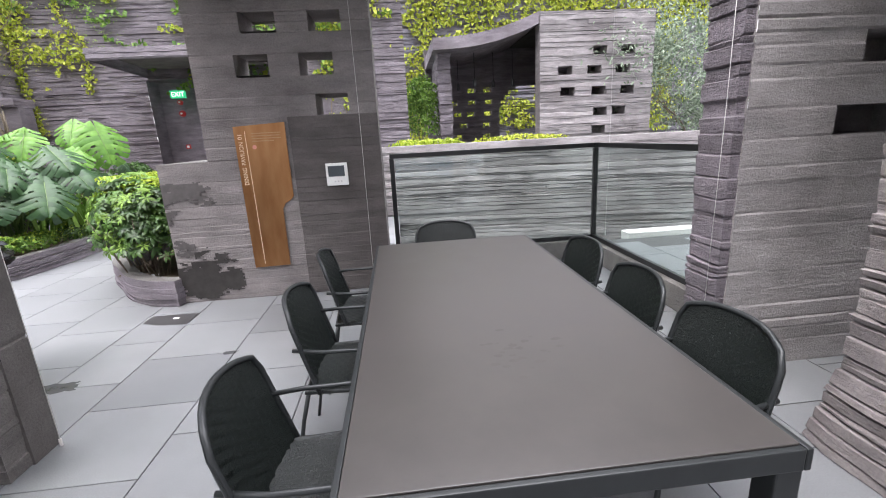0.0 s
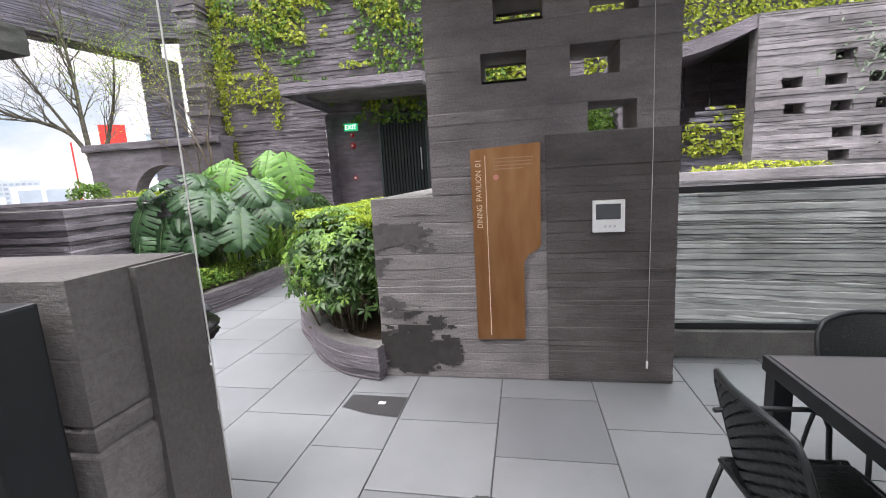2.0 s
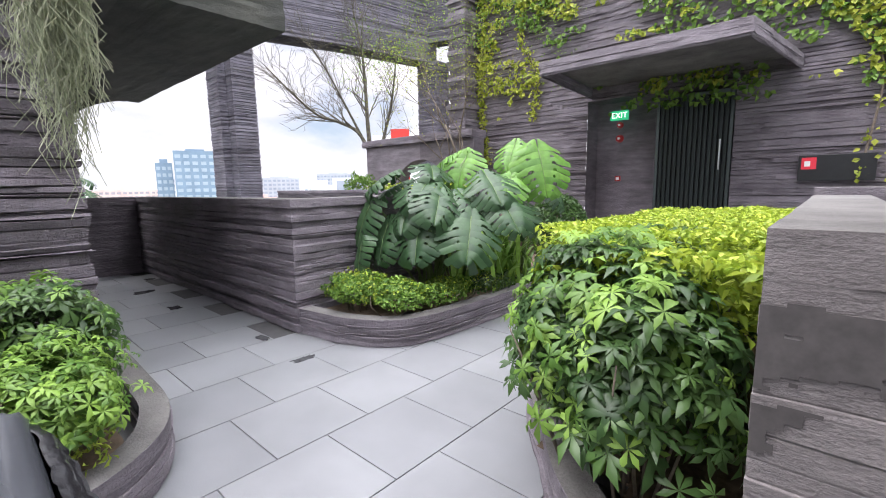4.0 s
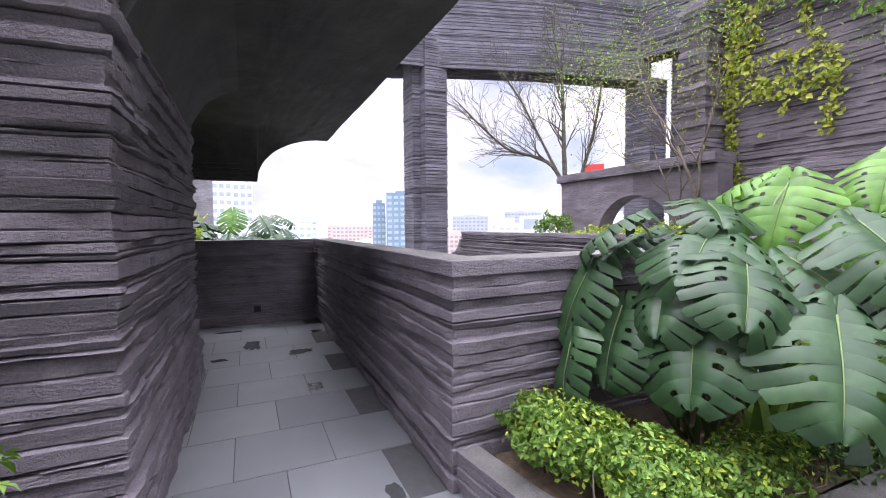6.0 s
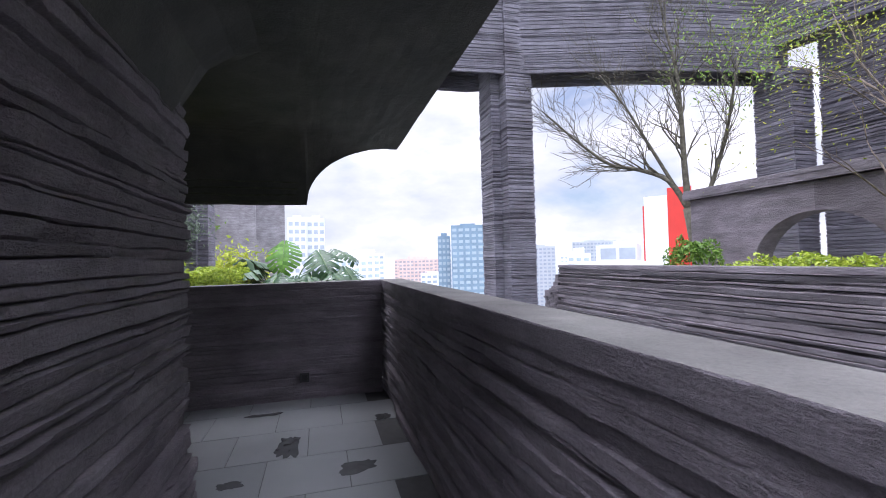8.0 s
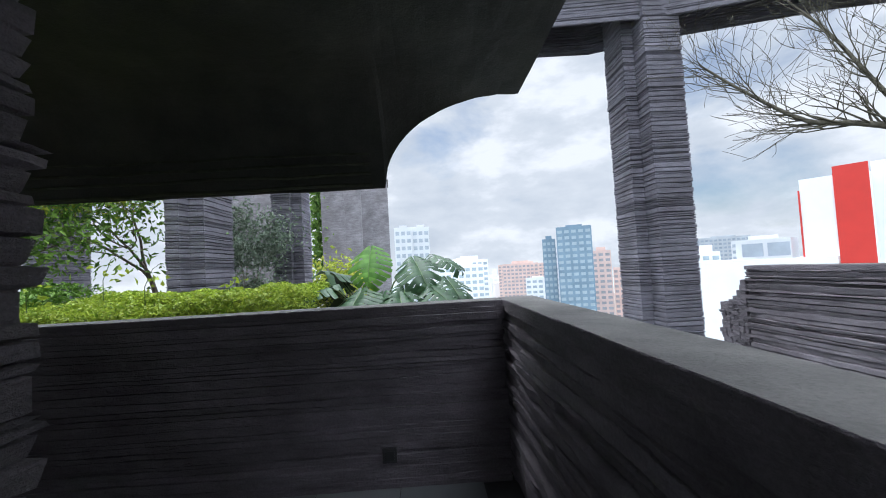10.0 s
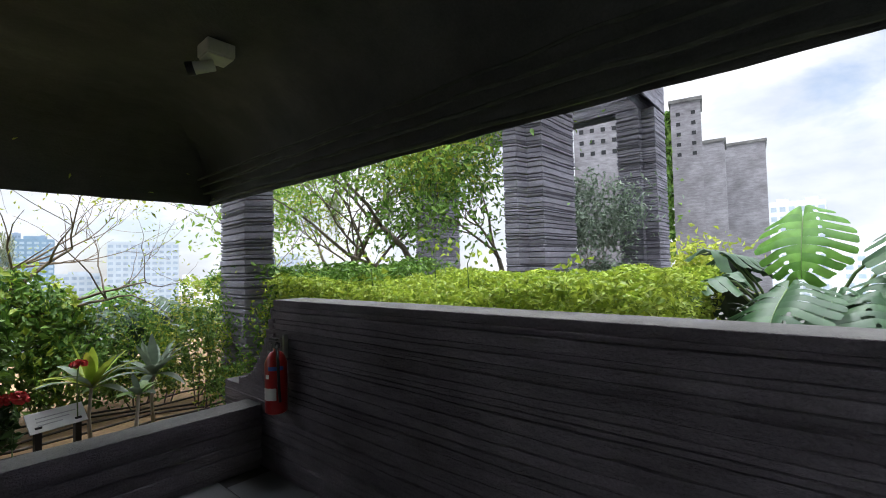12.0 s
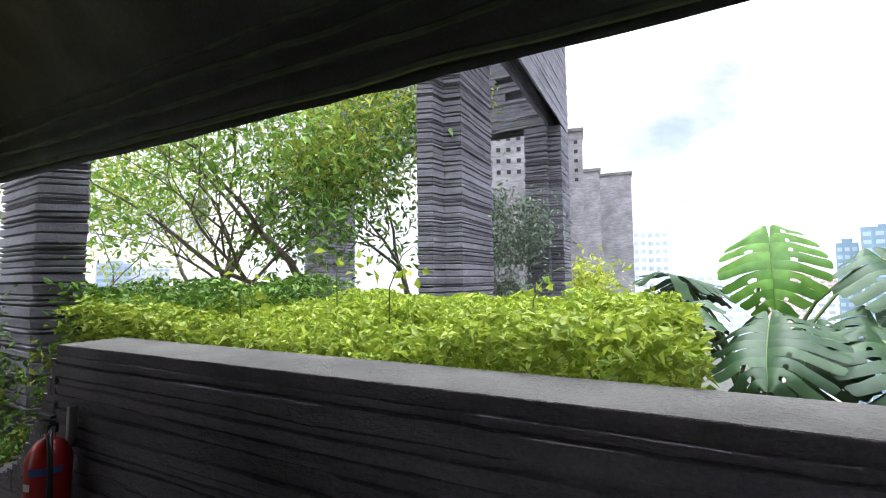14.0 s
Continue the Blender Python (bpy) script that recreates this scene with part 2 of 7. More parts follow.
def tube(points, radius, sides=8, closed=False):
    """Swept tube: verts and faces. radius may be a list."""
    pts = [Vector(p) for p in points]
    rad = radius if isinstance(radius, (list, tuple)) else [radius] * len(pts)
    V, F = [], []
    ref = Vector((0, 0, 1))
    n = len(pts)
    for i, p in enumerate(pts):
        a = pts[i - 1] if i or closed else p
        b = pts[(i + 1) % n] if i < n - 1 or closed else p
        d = (b - a).normalized()
        side = d.cross(ref)
        if side.length < 1e-3:
            side = d.cross(Vector((1, 0.02, 0)))
        side.normalize()
        up = side.cross(d)
        ref = up if abs(d.z) > 0.95 else Vector((0, 0, 1))
        for k in range(sides):
            a2 = 2 * math.pi * k / sides
            V.append(p + (side * math.cos(a2) + up * math.sin(a2)) * rad[i])
    m = n if closed else n - 1
    for i in range(m):
        for k in range(sides):
            j, k2 = (i + 1) % n, (k + 1) % sides
            F.append((i * sides + k, i * sides + k2, j * sides + k2, j * sides + k))
    if not closed:
        F.append(tuple(range(sides))[::-1])
        F.append(tuple((n - 1) * sides + k for k in range(sides)))
    return V, F


def joined(*pieces):
    V, F = [], []
    for v, f in pieces:
        o = len(V)
        V += list(v)
        F += [tuple(i + o for i in q) for q in f]
    return V, F


def resample(path, step, closed=True):
    out, nrm = [], []
    n = len(path)
    for i in range(n if closed else n - 1):
        a, b = Vector(path[i]), Vector(path[(i + 1) % n])
        d = b - a
        k = max(1, int(round(d.length / step)))
        for j in range(k):
            out.append(a + d * (j / k))
    if not closed:
        out.append(Vector(path[-1]))
    m = len(out)
    for i in range(m):
        a = out[i - 1] if i or closed else out[i]
        b = out[(i + 1) % m] if i < m - 1 or closed else out[i]
        t = (b - a)
        t = t.normalized() if t.length else Vector((1, 0))
        nrm.append(Vector((t.y, -t.x)))
    return out, nrm


def layer_offsets(s, i, rough, seed, rng):
    """How far layer i stands proud along s: long swells, boards with breaks, fine tearing."""
    ln = rng.uniform(0.22, 1.0)
    step = rng.uniform(-0.3, 0.3) if rng.rand() < 0.6 else rng.uniform(-1.1, 1.1)
    blocks = hash2(np.floor(s / ln + rng.rand()), i * 3.0 + seed) - 0.5
    return rough * (1.2 * vnoise(s * 0.9 + seed * 3.1, i * 1.7 + 0.5) + 1.5 * blocks + 0.6 * vnoise(s * 4.1, i * 9.3 + seed) + 0.6 * vnoise(s * 13, i * 3.1 + seed) + 0.35 * vnoise(s * 31, i * 7.1) + step)


def strata(name, path, z0, z1, mat, layer=0.07, rough=0.02, step=0.12, seed=0, cap=None, wob=0.3, gap=0.06, parent=None, flare=0.0):
    """A wall of rough cast layers round a plan outline (counter-clockwise): each layer is a course with its own lips."""
    rng = np.random.RandomState(seed + 11)
    pts, nrm = resample(path, step)
    P, N = np.array([tuple(p) for p in pts]), np.array([tuple(n) for n in nrm])
    s = np.concatenate([[0], np.cumsum(np.linalg.norm(np.diff(P, axis=0), axis=1))])
    m = len(P)
    zs = [z0]
    while zs[-1] < z1 - layer * 0.5:
        zs.append(zs[-1] + layer * rng.uniform(0.4, 1.6))
    zs[-1] = z1
    if len(zs) > 3 and zs[-1] - zs[-2] < 0.8 * layer:
        del zs[-2]
    n = len(zs) - 1
    W = [np.zeros(m)] + [layer * wob * (0.9 * vnoise(s * 0.8 + 17 * i, seed + 3.3 * i) + 0.6 * vnoise(s * 2.6, 7.7 * i) + 0.28 * vnoise(s * 11, 2.3 * i)) for i in range(1, n)] + [np.zeros(m)]
    V, F = [], []
    k1 = np.arange(m)
    k2 = (k1 + 1) % m
    # depth of each bed joint: tight for long stretches, a crevice here and there
    even = 0.35 if gap > 0.15 else 1.0
    deep = 0.14 * gap if gap > 0.15 else 0.03 * max(0.0, gap - 0.06)
    joint = [-deep - rough * (0.9 + 2.2 * even * np.clip(2.2 * vnoise(s * 1.1 + 5 * i, seed + 6.1 * i) + 1.2 * vnoise(s * 5.3, 3.7 * i) + rng.uniform(-0.35, 0.35), 0, 1)) for i in range(n + 1)]
    for i in range(n):
        d = layer_offsets(s, i, rough, seed, rng) * (0.25 if i == n - 1 and cap is not None else 1.0)
        lip = rng.uniform(-0.15, 0.55) * rough if i < n - 1 else 0.0
        o = len(V)
        for d2, e, dz in ((joint[i], 0, 0.0), (d - lip, 0, (gap + 0.07 * rng.rand()) * layer * (i < n - 1)), (d + lip, 1, -(0.02 + 0.8 * gap) * layer), (d - 0.15 * rough, 1, -0.6 * gap * layer * (i < n - 1)), (joint[i + 1], 1, 0.0)):
            zi = zs[i + e] + W[i + e] + dz
            dd = np.zeros(m) + d2 + flare * max(0.0, 1 - (zs[i + e] - z0) / 0.6) ** 1.5
            X = P + N * dd[:, None]
            V += list(map(tuple, np.column_stack([X, zi])))
        for r in range(3 if i == n - 1 else 4):
            F += list(map(tuple, np.column_stack([o + r * m + k1, o + r * m + k2, o + (r + 1) * m + k2, o + (r + 1) * m + k1])))
        if i == n - 1:
            F.append(tuple(range(o + 3 * m, o + 4 * m)))
            top = len(F) - 1
    ob = obj(name, V, F, mat, parent)
    if cap is not None:
        ob.data.materials.append(cap)
        ob.data.polygons[top].material_index = 1
    return ob


def holed(name, x0, x1, y0, y1, z0, z1, holes, mat, layer, rough, step, seed, deep=True):
    """A straight layered wall along x with rectangular openings (x0, z0, x1, z1) through it, or niches when not deep."""
    rng = np.random.RandomState(seed + 11)
    xs = set(np.round(np.linspace(x0, x1, max(2, int((x1 - x0) / step))), 4))
    zs = [z0]
    while zs[-1] < z1 - layer * 0.5:
        zs.append(zs[-1] + layer * rng.uniform(0.5, 1.5))
    zs[-1] = z1
    for a, b, c, d in holes:
        xs |= {round(a, 4), round(c, 4)}
        for e in (b, d):
            j = int(np.argmin([abs(z - e) for z in zs]))
            zs[j] = e
    zs = sorted(set(round(z, 4) for z in zs))
    xs = np.array(sorted(xs))
    m = len(xs)
    V, F = [], []
    free = lambda x, z: not any(a < x < c and b < z < d for a, b, c, d in holes)
    for i in range(len(zs) - 1):
        d = layer_offsets(xs, i, rough, seed, rng)
        zm = (zs[i] + zs[i + 1]) / 2
        ja, jb = (-rough * (0.4 + 1.8 * np.clip(2.2 * vnoise(xs * 1.1 + 5 * q, seed + 6.1 * q) + 1.2 * vnoise(xs * 5.3, 3.7 * q), 0, 1)) for q in (i, i + 1))
        for side in ((0, 1) if deep else (0,)):
            y, sg = (y0, -1) if side == 0 else (y1, 1)
            o = len(V)
            for d2, z in ((ja, zs[i]), (d, zs[i] + 0.12 * layer), (d + 0.15 * rough, zs[i + 1] - 0.1 * layer), (jb, zs[i + 1])):
                V += [(xs[k], y + sg * float((np.zeros(m) + d2)[k]), z) for k in range(m)]
            for k in range(m - 1):
                if free((xs[k] + xs[k + 1]) / 2, zm):
                    for r in range(3):
                        q = (o + r * m + k, o + r * m + k + 1, o + (r + 1) * m + k + 1, o + (r + 1) * m + k)
                        F.append(q if side == 0 else q[::-1])
    ya, yb = y0 + 0.0, y1 - 0.0

    def quad(*c):
        o = len(V)
        V.extend(c)
        F.append((o, o + 1, o + 2, o + 3))
    for a, b, c, d in holes:
        quad((a, ya, b), (a, yb, b), (a, yb, d), (a, ya, d))
        quad((c, yb, b), (c, ya, b), (c, ya, d), (c, yb, d))
        quad((a, ya, d), (a, yb, d), (c, yb, d), (c, ya, d))
        quad((a, yb, b), (a, ya, b), (c, ya, b), (c, yb, b))
        if not deep:
            quad((a, yb, b), (c, yb, b), (c, yb, d), (a, yb, d))
    quad((x0, y1, z0), (x0, y0, z0), (x0, y0, z1), (x0, y1, z1))
    quad((x1, y0, z0), (x1, y1, z0), (x1, y1, z1), (x1, y0, z1))
    quad((x0, y0, z1), (x1, y0, z1), (x1, y1, z1), (x0, y1, z1))
    return obj(name, V, F, mat)


def ribbon(path, width):
    """Closed outline of a strip of that width to the left of a path."""
    n = len(path)
    inner = []
    for i in range(n):
        a, b = Vector(path[max(0, i - 1)]), Vector(path[min(n - 1, i + 1)])
        t = (b - a).normalized()
        inner.append((path[i][0] - t.y * width, path[i][1] + t.x * width))
    return list(path) + inner[::-1]


def smooth_path(path, per=5):
    """Catmull-Rom through the points."""
    out = []
    p = [Vector(q) for q in path]
    for i in range(len(p) - 1):
        a, b, c, d = p[max(0, i - 1)], p[i], p[i + 1], p[min(len(p) - 1, i + 2)]
        for k in range(per):
            t = k / per
            out.append(tuple(0.5 * ((2 * b) + (c - a) * t + (2 * a - 5 * b + 4 * c - d) * t * t + (3 * b - a - 3 * c + d) * t ** 3)))
    out.append(tuple(p[-1]))
    return out


def rect(x0, y0, x1, y1):
    return [(x0, y0), (x1, y0), (x1, y1), (x0, y1)]


def leaves(n, place, size, rng, flat=0.5, narrow=0.5, droop=0.0):
    """Many small folded leaves. place(k) gives k points and their outward directions as arrays."""
    C, D = place(n)
    k = len(C)
    up = rng.normal(0, 1, (k, 3))
    nrm = D * flat + up * (1 - flat) * 0.7
    nrm /= np.linalg.norm(nrm, axis=1)[:, None] + 1e-9
    t = rng.normal(0, 1, (k, 3))
    t[:, 2] -= droop
    t -= nrm * (t * nrm).sum(1)[:, None]
    t /= np.linalg.norm(t, axis=1)[:, None] + 1e-9
    b = np.cross(nrm, t)
    L = size * rng.uniform(0.6, 1.35, k)[:, None]
    W = L * narrow
    fold = nrm * (W * 0.25)
    V = np.stack([C - t * L * 0.5, C + b * W * 0.5 + fold - t * L * 0.05, C + t * L * 0.5 - nrm * L * 0.12, C - b * W * 0.5 + fold - t * L * 0.05], 1).reshape(-1, 3)
    i = np.arange(k) * 4
    F = np.concatenate([np.stack([i, i + 1, i + 2], 1), np.stack([i, i + 2, i + 3], 1)])
    return V, F


def whorls(n, place, size, rng, leaflets=7, narrow=0.34):
    """Umbrella-like rosettes of narrow drooping leaflets that share one centre."""
    C, D = place(n)
    k = len(C)
    ax = D * 0.7 + np.array([0, 0, 0.55]) + rng.normal(0, 0.25, (k, 3))
    ax /= np.linalg.norm(ax, axis=1)[:, None] + 1e-9
    u = np.cross(ax, rng.normal(0, 1, (k, 3)))
    u /= np.linalg.norm(u, axis=1)[:, None] + 1e-9
    v = np.cross(ax, u)
    R = size * rng.uniform(0.65, 1.3, k)[:, None]
    rows, faces = [C], []
    base = np.arange(k)
    for j in range(leaflets):
        a = 2 * math.pi * j / leaflets + rng.normal(0, 0.18, k)[:, None]
        t = u * np.cos(a) + v * np.sin(a)
        b = np.cross(ax, t)
        L = R * rng.uniform(0.75, 1.15, k)[:, None]
        m = C + t * L * 0.6 + ax * L * 0.06
        rows += [m + b * L * narrow * 0.5 - ax * L * 0.05, C + t * L - ax * L * 0.30, m - b * L * narrow * 0.5 - ax * L * 0.05, m]
        o = k * (1 + 4 * j) + base
        faces += [np.stack([base, o, o + 3 * k], 1), np.stack([o, o + k, o + 3 * k], 1), np.stack([o + k, o + 2 * k, o + 3 * k], 1), np.stack([o + 2 * k, base, o + 3 * k], 1)]
    return np.concatenate(rows), np.concatenate(faces)


def foliage(name, pieces, mat, label, category, kind="stuff"):
    V, F, o = [], [], 0
    for v, f in pieces:
        V.append(v)
        F.append(f + o)
        o += len(v)
    V, F = np.concatenate(V), np.concatenate(F)
    me = bpy.data.meshes.new(name)
    me.vertices.add(len(V))
    me.vertices.foreach_set("co", V.astype(np.float32).ravel())
    me.loops.add(F.size)
    me.loops.foreach_set("vertex_index", F.astype(np.int32).ravel())
    me.polygons.add(len(F))
    me.polygons.foreach_set("loop_start", np.arange(0, F.size, 3, dtype=np.int32))
    me.materials.append(mat)
    me.update(calc_edges=True)
    me.validate()
    ob = new(name, me)
    return tagged(ob, label, category, "", kind)


def shrub_shell(cx, cy, cz, rx, ry, rz, rng, lump=0.25, zmin=None):
    """Places on and just inside a lumpy dome."""
    ph = rng.uniform(0, 50)

    def place(n):
        d = rng.normal(0, 1, (n, 3))
        d /= np.linalg.norm(d, axis=1)[:, None]
        d[:, 2] = np.where(d[:, 2] < -0.3, -d[:, 2], d[:, 2])
        r = 1 + lump * (vnoise(d[:, 0] * 2.5 + ph, d[:, 1] * 2.5 + d[:, 2] * 2) * 2)
        r *= 1 - 0.35 * rng.rand(n) ** 2
        c = np.array([cx, cy, cz]) + d * r[:, None] * np.array([rx, ry, rz])
        if zmin is not None:
            c[:, 2] = np.maximum(c[:, 2], zmin)
        return c, d
    return place


def hedge_box(x0, y0, z0, x1, y1, z1, rng, lump=0.1):
    """Places through a lumpy hedge, most near its top and sides."""
    def place(n):
        c = rng.rand(n, 3)
        c[:, 2] = 1 - c[:, 2] ** 2.2
        top = z1 + lump * 2 * vnoise(c[:, 0] * (x1 - x0) * 2.2 + x0, c[:, 1] * (y1 - y0) * 2.2 + y0) + lump * vnoise(c[:, 0] * (x1 - x0) * 7, c[:, 1] * (y1 - y0) * 7)
        p = np.stack([x0 + c[:, 0] * (x1 - x0), y0 + c[:, 1] * (y1 - y0), z0 + c[:, 2] * (top - z0)], 1)
        d = np.tile(np.array([0, 0, 1.0]), (n, 1)) + rng.normal(0, 0.3, (n, 3))
        return p, d
    return place


# ---- large structure ----
def structure(ob, label, category="wall"):
    return tagged(ob, label, category, "", "structure")


# ground far below the roof terrace and the slab that the terrace stands on
# the ground's colour already includes the haze of distance
structure(part("ground", boxes((-4000, -4000, -95.5, 4000, 4000, -95)), plain("haze_tinted_ground", (0.30, 0.34, 0.33), 0.9, 0, 0.3, 0.01)), "green and grey city ground far below, haze in its colour", "ground")
structure(part("floor_slab", boxes((-12.6, -7, -0.6, 9, 5.5, -0.02), (-6.5, 5.5, -0.6, -0.4, 13.2, -0.02)), SMOOTH), "grey concrete slab under the floor tiles", "floor")
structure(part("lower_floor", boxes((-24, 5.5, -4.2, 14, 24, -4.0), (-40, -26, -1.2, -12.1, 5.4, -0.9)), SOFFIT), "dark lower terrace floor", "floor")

# sign pier of the dining pavilion
pier = strata("wall_sign_pier", [(-2.31, 4.27), (-0.2, 4.27), (-0.2, 4.72), (-1.84, 4.72), (-1.84, 4.6), (-2.31, 4.6)], 0, 1.39, SMOOTH, 0.075, 0.0024, 0.1, 1, CAP)
structure(pier, "dark grey board-marked concrete pier with water stains")
upper = holed("wall_sign_pier_upper", -1.84, -0.205, 4.272, 4.70, 1.39, 3.2, [(-1.363, 2.517, -1.044, 2.697), (-0.757, 2.499, -0.464, 2.674), (-1.457, 2.145, -1.154, 2.34), (-0.878, 2.127, -0.57, 2.323), (-0.767, 1.773, -0.462, 1.959)], SMOOTH, 0.10, 0.003, 0.1, 2)
structure(upper, "dark grey concrete pier with small rectangular openings")
# a darker cast panel; its colour also takes in shade below the roof
panel = strata("wall_sign_pier_panel", rect(-1.045, 4.256, -0.203, 4.30), 0.02, 1.765, concrete("dark_shaded_panel_concrete", (0.072, 0.064, 0.061), (0.138, 0.123, 0.118), 3.0, 0.8, vary=0.10, relief=0.45), 0.06, 0.0025, 0.1, 3)
structure(panel, "darker brown-grey cast panel on the pier, roof shade in its colour")

# right piers of the pavilion
rp = holed("wall_right_pier", 1.86, 3.9, 2.13, 2.42, 0, 3.2, [(2.39, 1.40, 2.95, 1.56), (2.5, 1.78, 2.95, 1.94)], PALE, 0.12, 0.004, 0.1, 4, False)
structure(strata("wall_right_pier_edge", rect(1.80, 2.14, 1.87, 2.42), 0, 3.2, STRATA, 0.085, 0.009, 0.04, 44, gap=0.1), "rough broken edge of the concrete pier")
structure(rp, "pale grey board-marked concrete pier with slots")
structure(strata("wall_near_pier", rect(1.90, -0.2, 3.9, 1.44), 0, 3.2, SMOOTH, 0.065, 0.011, 0.06, 5, gap=0.12, flare=0.10), "dark rough layered concrete pier")
# unseen roof, added to shade the piers; its opening lights the table
structure(part("pavilion_ceiling", boxes((-2.2, -3, 3.2, -0.8, 4.9, 3.5), (1.8, -3, 3.2, 4.2, 4.9, 3.5), (-0.8, -3, 3.2, 1.8, -0.8, 3.5), (-0.8, 3.0, 3.2, 1.8, 4.9, 3.5)), SOFFIT), "unseen dark concrete roof slab, its opening sized to light the table", "ceiling")

# low wall end beside the pavilion's entrance
structure(strata("wall_low_entry", rect(-3.6, 1.80, -2.0, 2.09), 0, 1.39, WEATHERED, 0.10, 0.0045, 0.04, 6), "weathered grey low concrete wall with a crumbling end")
# darker band over the rear part of the wall's end
structure(strata("wall_low_entry_end", rect(-2.13, 1.93, -1.985, 2.10), 0, 1.386, concrete("dark_end_band", (0.085, 0.078, 0.074), (0.14, 0.13, 0.124), 1.0, 0.8, vary=0.03, relief=0.35), 0.25, 0.0025, 0.03, 66), "darker band on the end of the low concrete wall")
structure(strata("wall_low_entry_return", rect(-3.6, -2.5, -3.3, 1.79), 0, 1.39, SMOOTH, 0.10, 0.004, 0.1, 7, CAP), "grey low concrete wall")

# kerb under the glass railing, and the wall of the lower terrace behind it
structure(part("railing_kerb", boxes((-0.2, 4.73, 0, 2.36, 4.95, 0.22), (2.16, 2.43, 0, 2.36, 4.72, 0.22), bevel=0.01), CAP), "grey concrete kerb under the glass railing", "kerb")
back = [(-0.4, 8.6), (1.5, 8.45), (3.5, 8.1), (6.0, 7.6), (9.0, 6.9), (9.2, 7.2), (6.1, 7.95), (3.6, 8.45), (1.5, 8.8), (-0.4, 8.95)]
structure(strata("wall_back_parapet", back, -4.0, 1.37, concrete("pale_layered_concrete", (0.20, 0.187, 0.190), (0.36, 0.335, 0.340), 4.0), 0.062, 0.022, 0.12, 8, CAP, gap=0.14), "light grey rough layered parapet wall")

# raised planter wall running back from the pier
structure(strata("wall_planter_back", rect(-2.31, 4.6, -1.98, 7.6), 0, 1.39, SMOOTH, 0.08, 0.012, 0.12, 9, CAP), "low dark concrete planter wall")
structure(strata("wall_planter_far", rect(-2.31, 7.6, -0.4, 7.9), 0, 1.45, STRATA, 0.08, 0.015, 0.12, 10, CAP), "low dark concrete wall")

# gallery
structure(strata("wall_gallery_pier", rect(-9.46, 0.2, -6.27, 3.6), 0, 3.25, STRATA, 0.058, 0.024, 0.045, 12, gap=0.12, flare=0.05), "dark purple-grey rough layered concrete wall")
structure(strata("wall_gallery_parapet", [(-12.05, 5.2), (-6.26, 5.2), (-6.45, 8.0), (-6.8, 8.0), (-6.62, 5.5), (-12.05, 5.5)], 0, 1.40, STRATA, 0.060, 0.020, 0.045, 13, CAP, gap=0.11), "dark rough layered concrete parapet with worn coping")
structure(strata("wall_west_parapet", [(-12.05, -0.4), (-11.76, -0.4), (-11.76, 5.19), (-12.05, 5.19)], -1, 0.62, STRATA, 0.05, 0.012, 0.05, 14, CAP), "dark layered concrete parapet base")
structure(strata("wall_west_parapet_upper", [(-12.05, 0.52), (-11.76, 0.52), (-11.76, 5.19), (-12.05, 5.19)], 0.62, 1.40, STRATA, 0.05, 0.012, 0.05, 15, CAP), "dark layered concrete parapet with pale coping")
for k in range(16):
    ya, yb = -0.12 + 0.04 * k, -0.121 + 0.04 * (k + 1)
    structure(strata("wall_west_parapet_foot", rect(-12.05, ya, -11.76, yb), 0.621, 0.68 + 0.70 * ((k + 0.5) / 16) ** 2.3, STRATA, 0.05, 0.004, 0.04, 71), "concave curving end of the dark layered parapet")
structure(strata("wall_low_garden", rect(-11.75, 0.08, -9.47, 0.32), 0, 0.52, STRATA, 0.07, 0.015, 0.10, 16, CAP), "low concrete garden wall with pale coping")


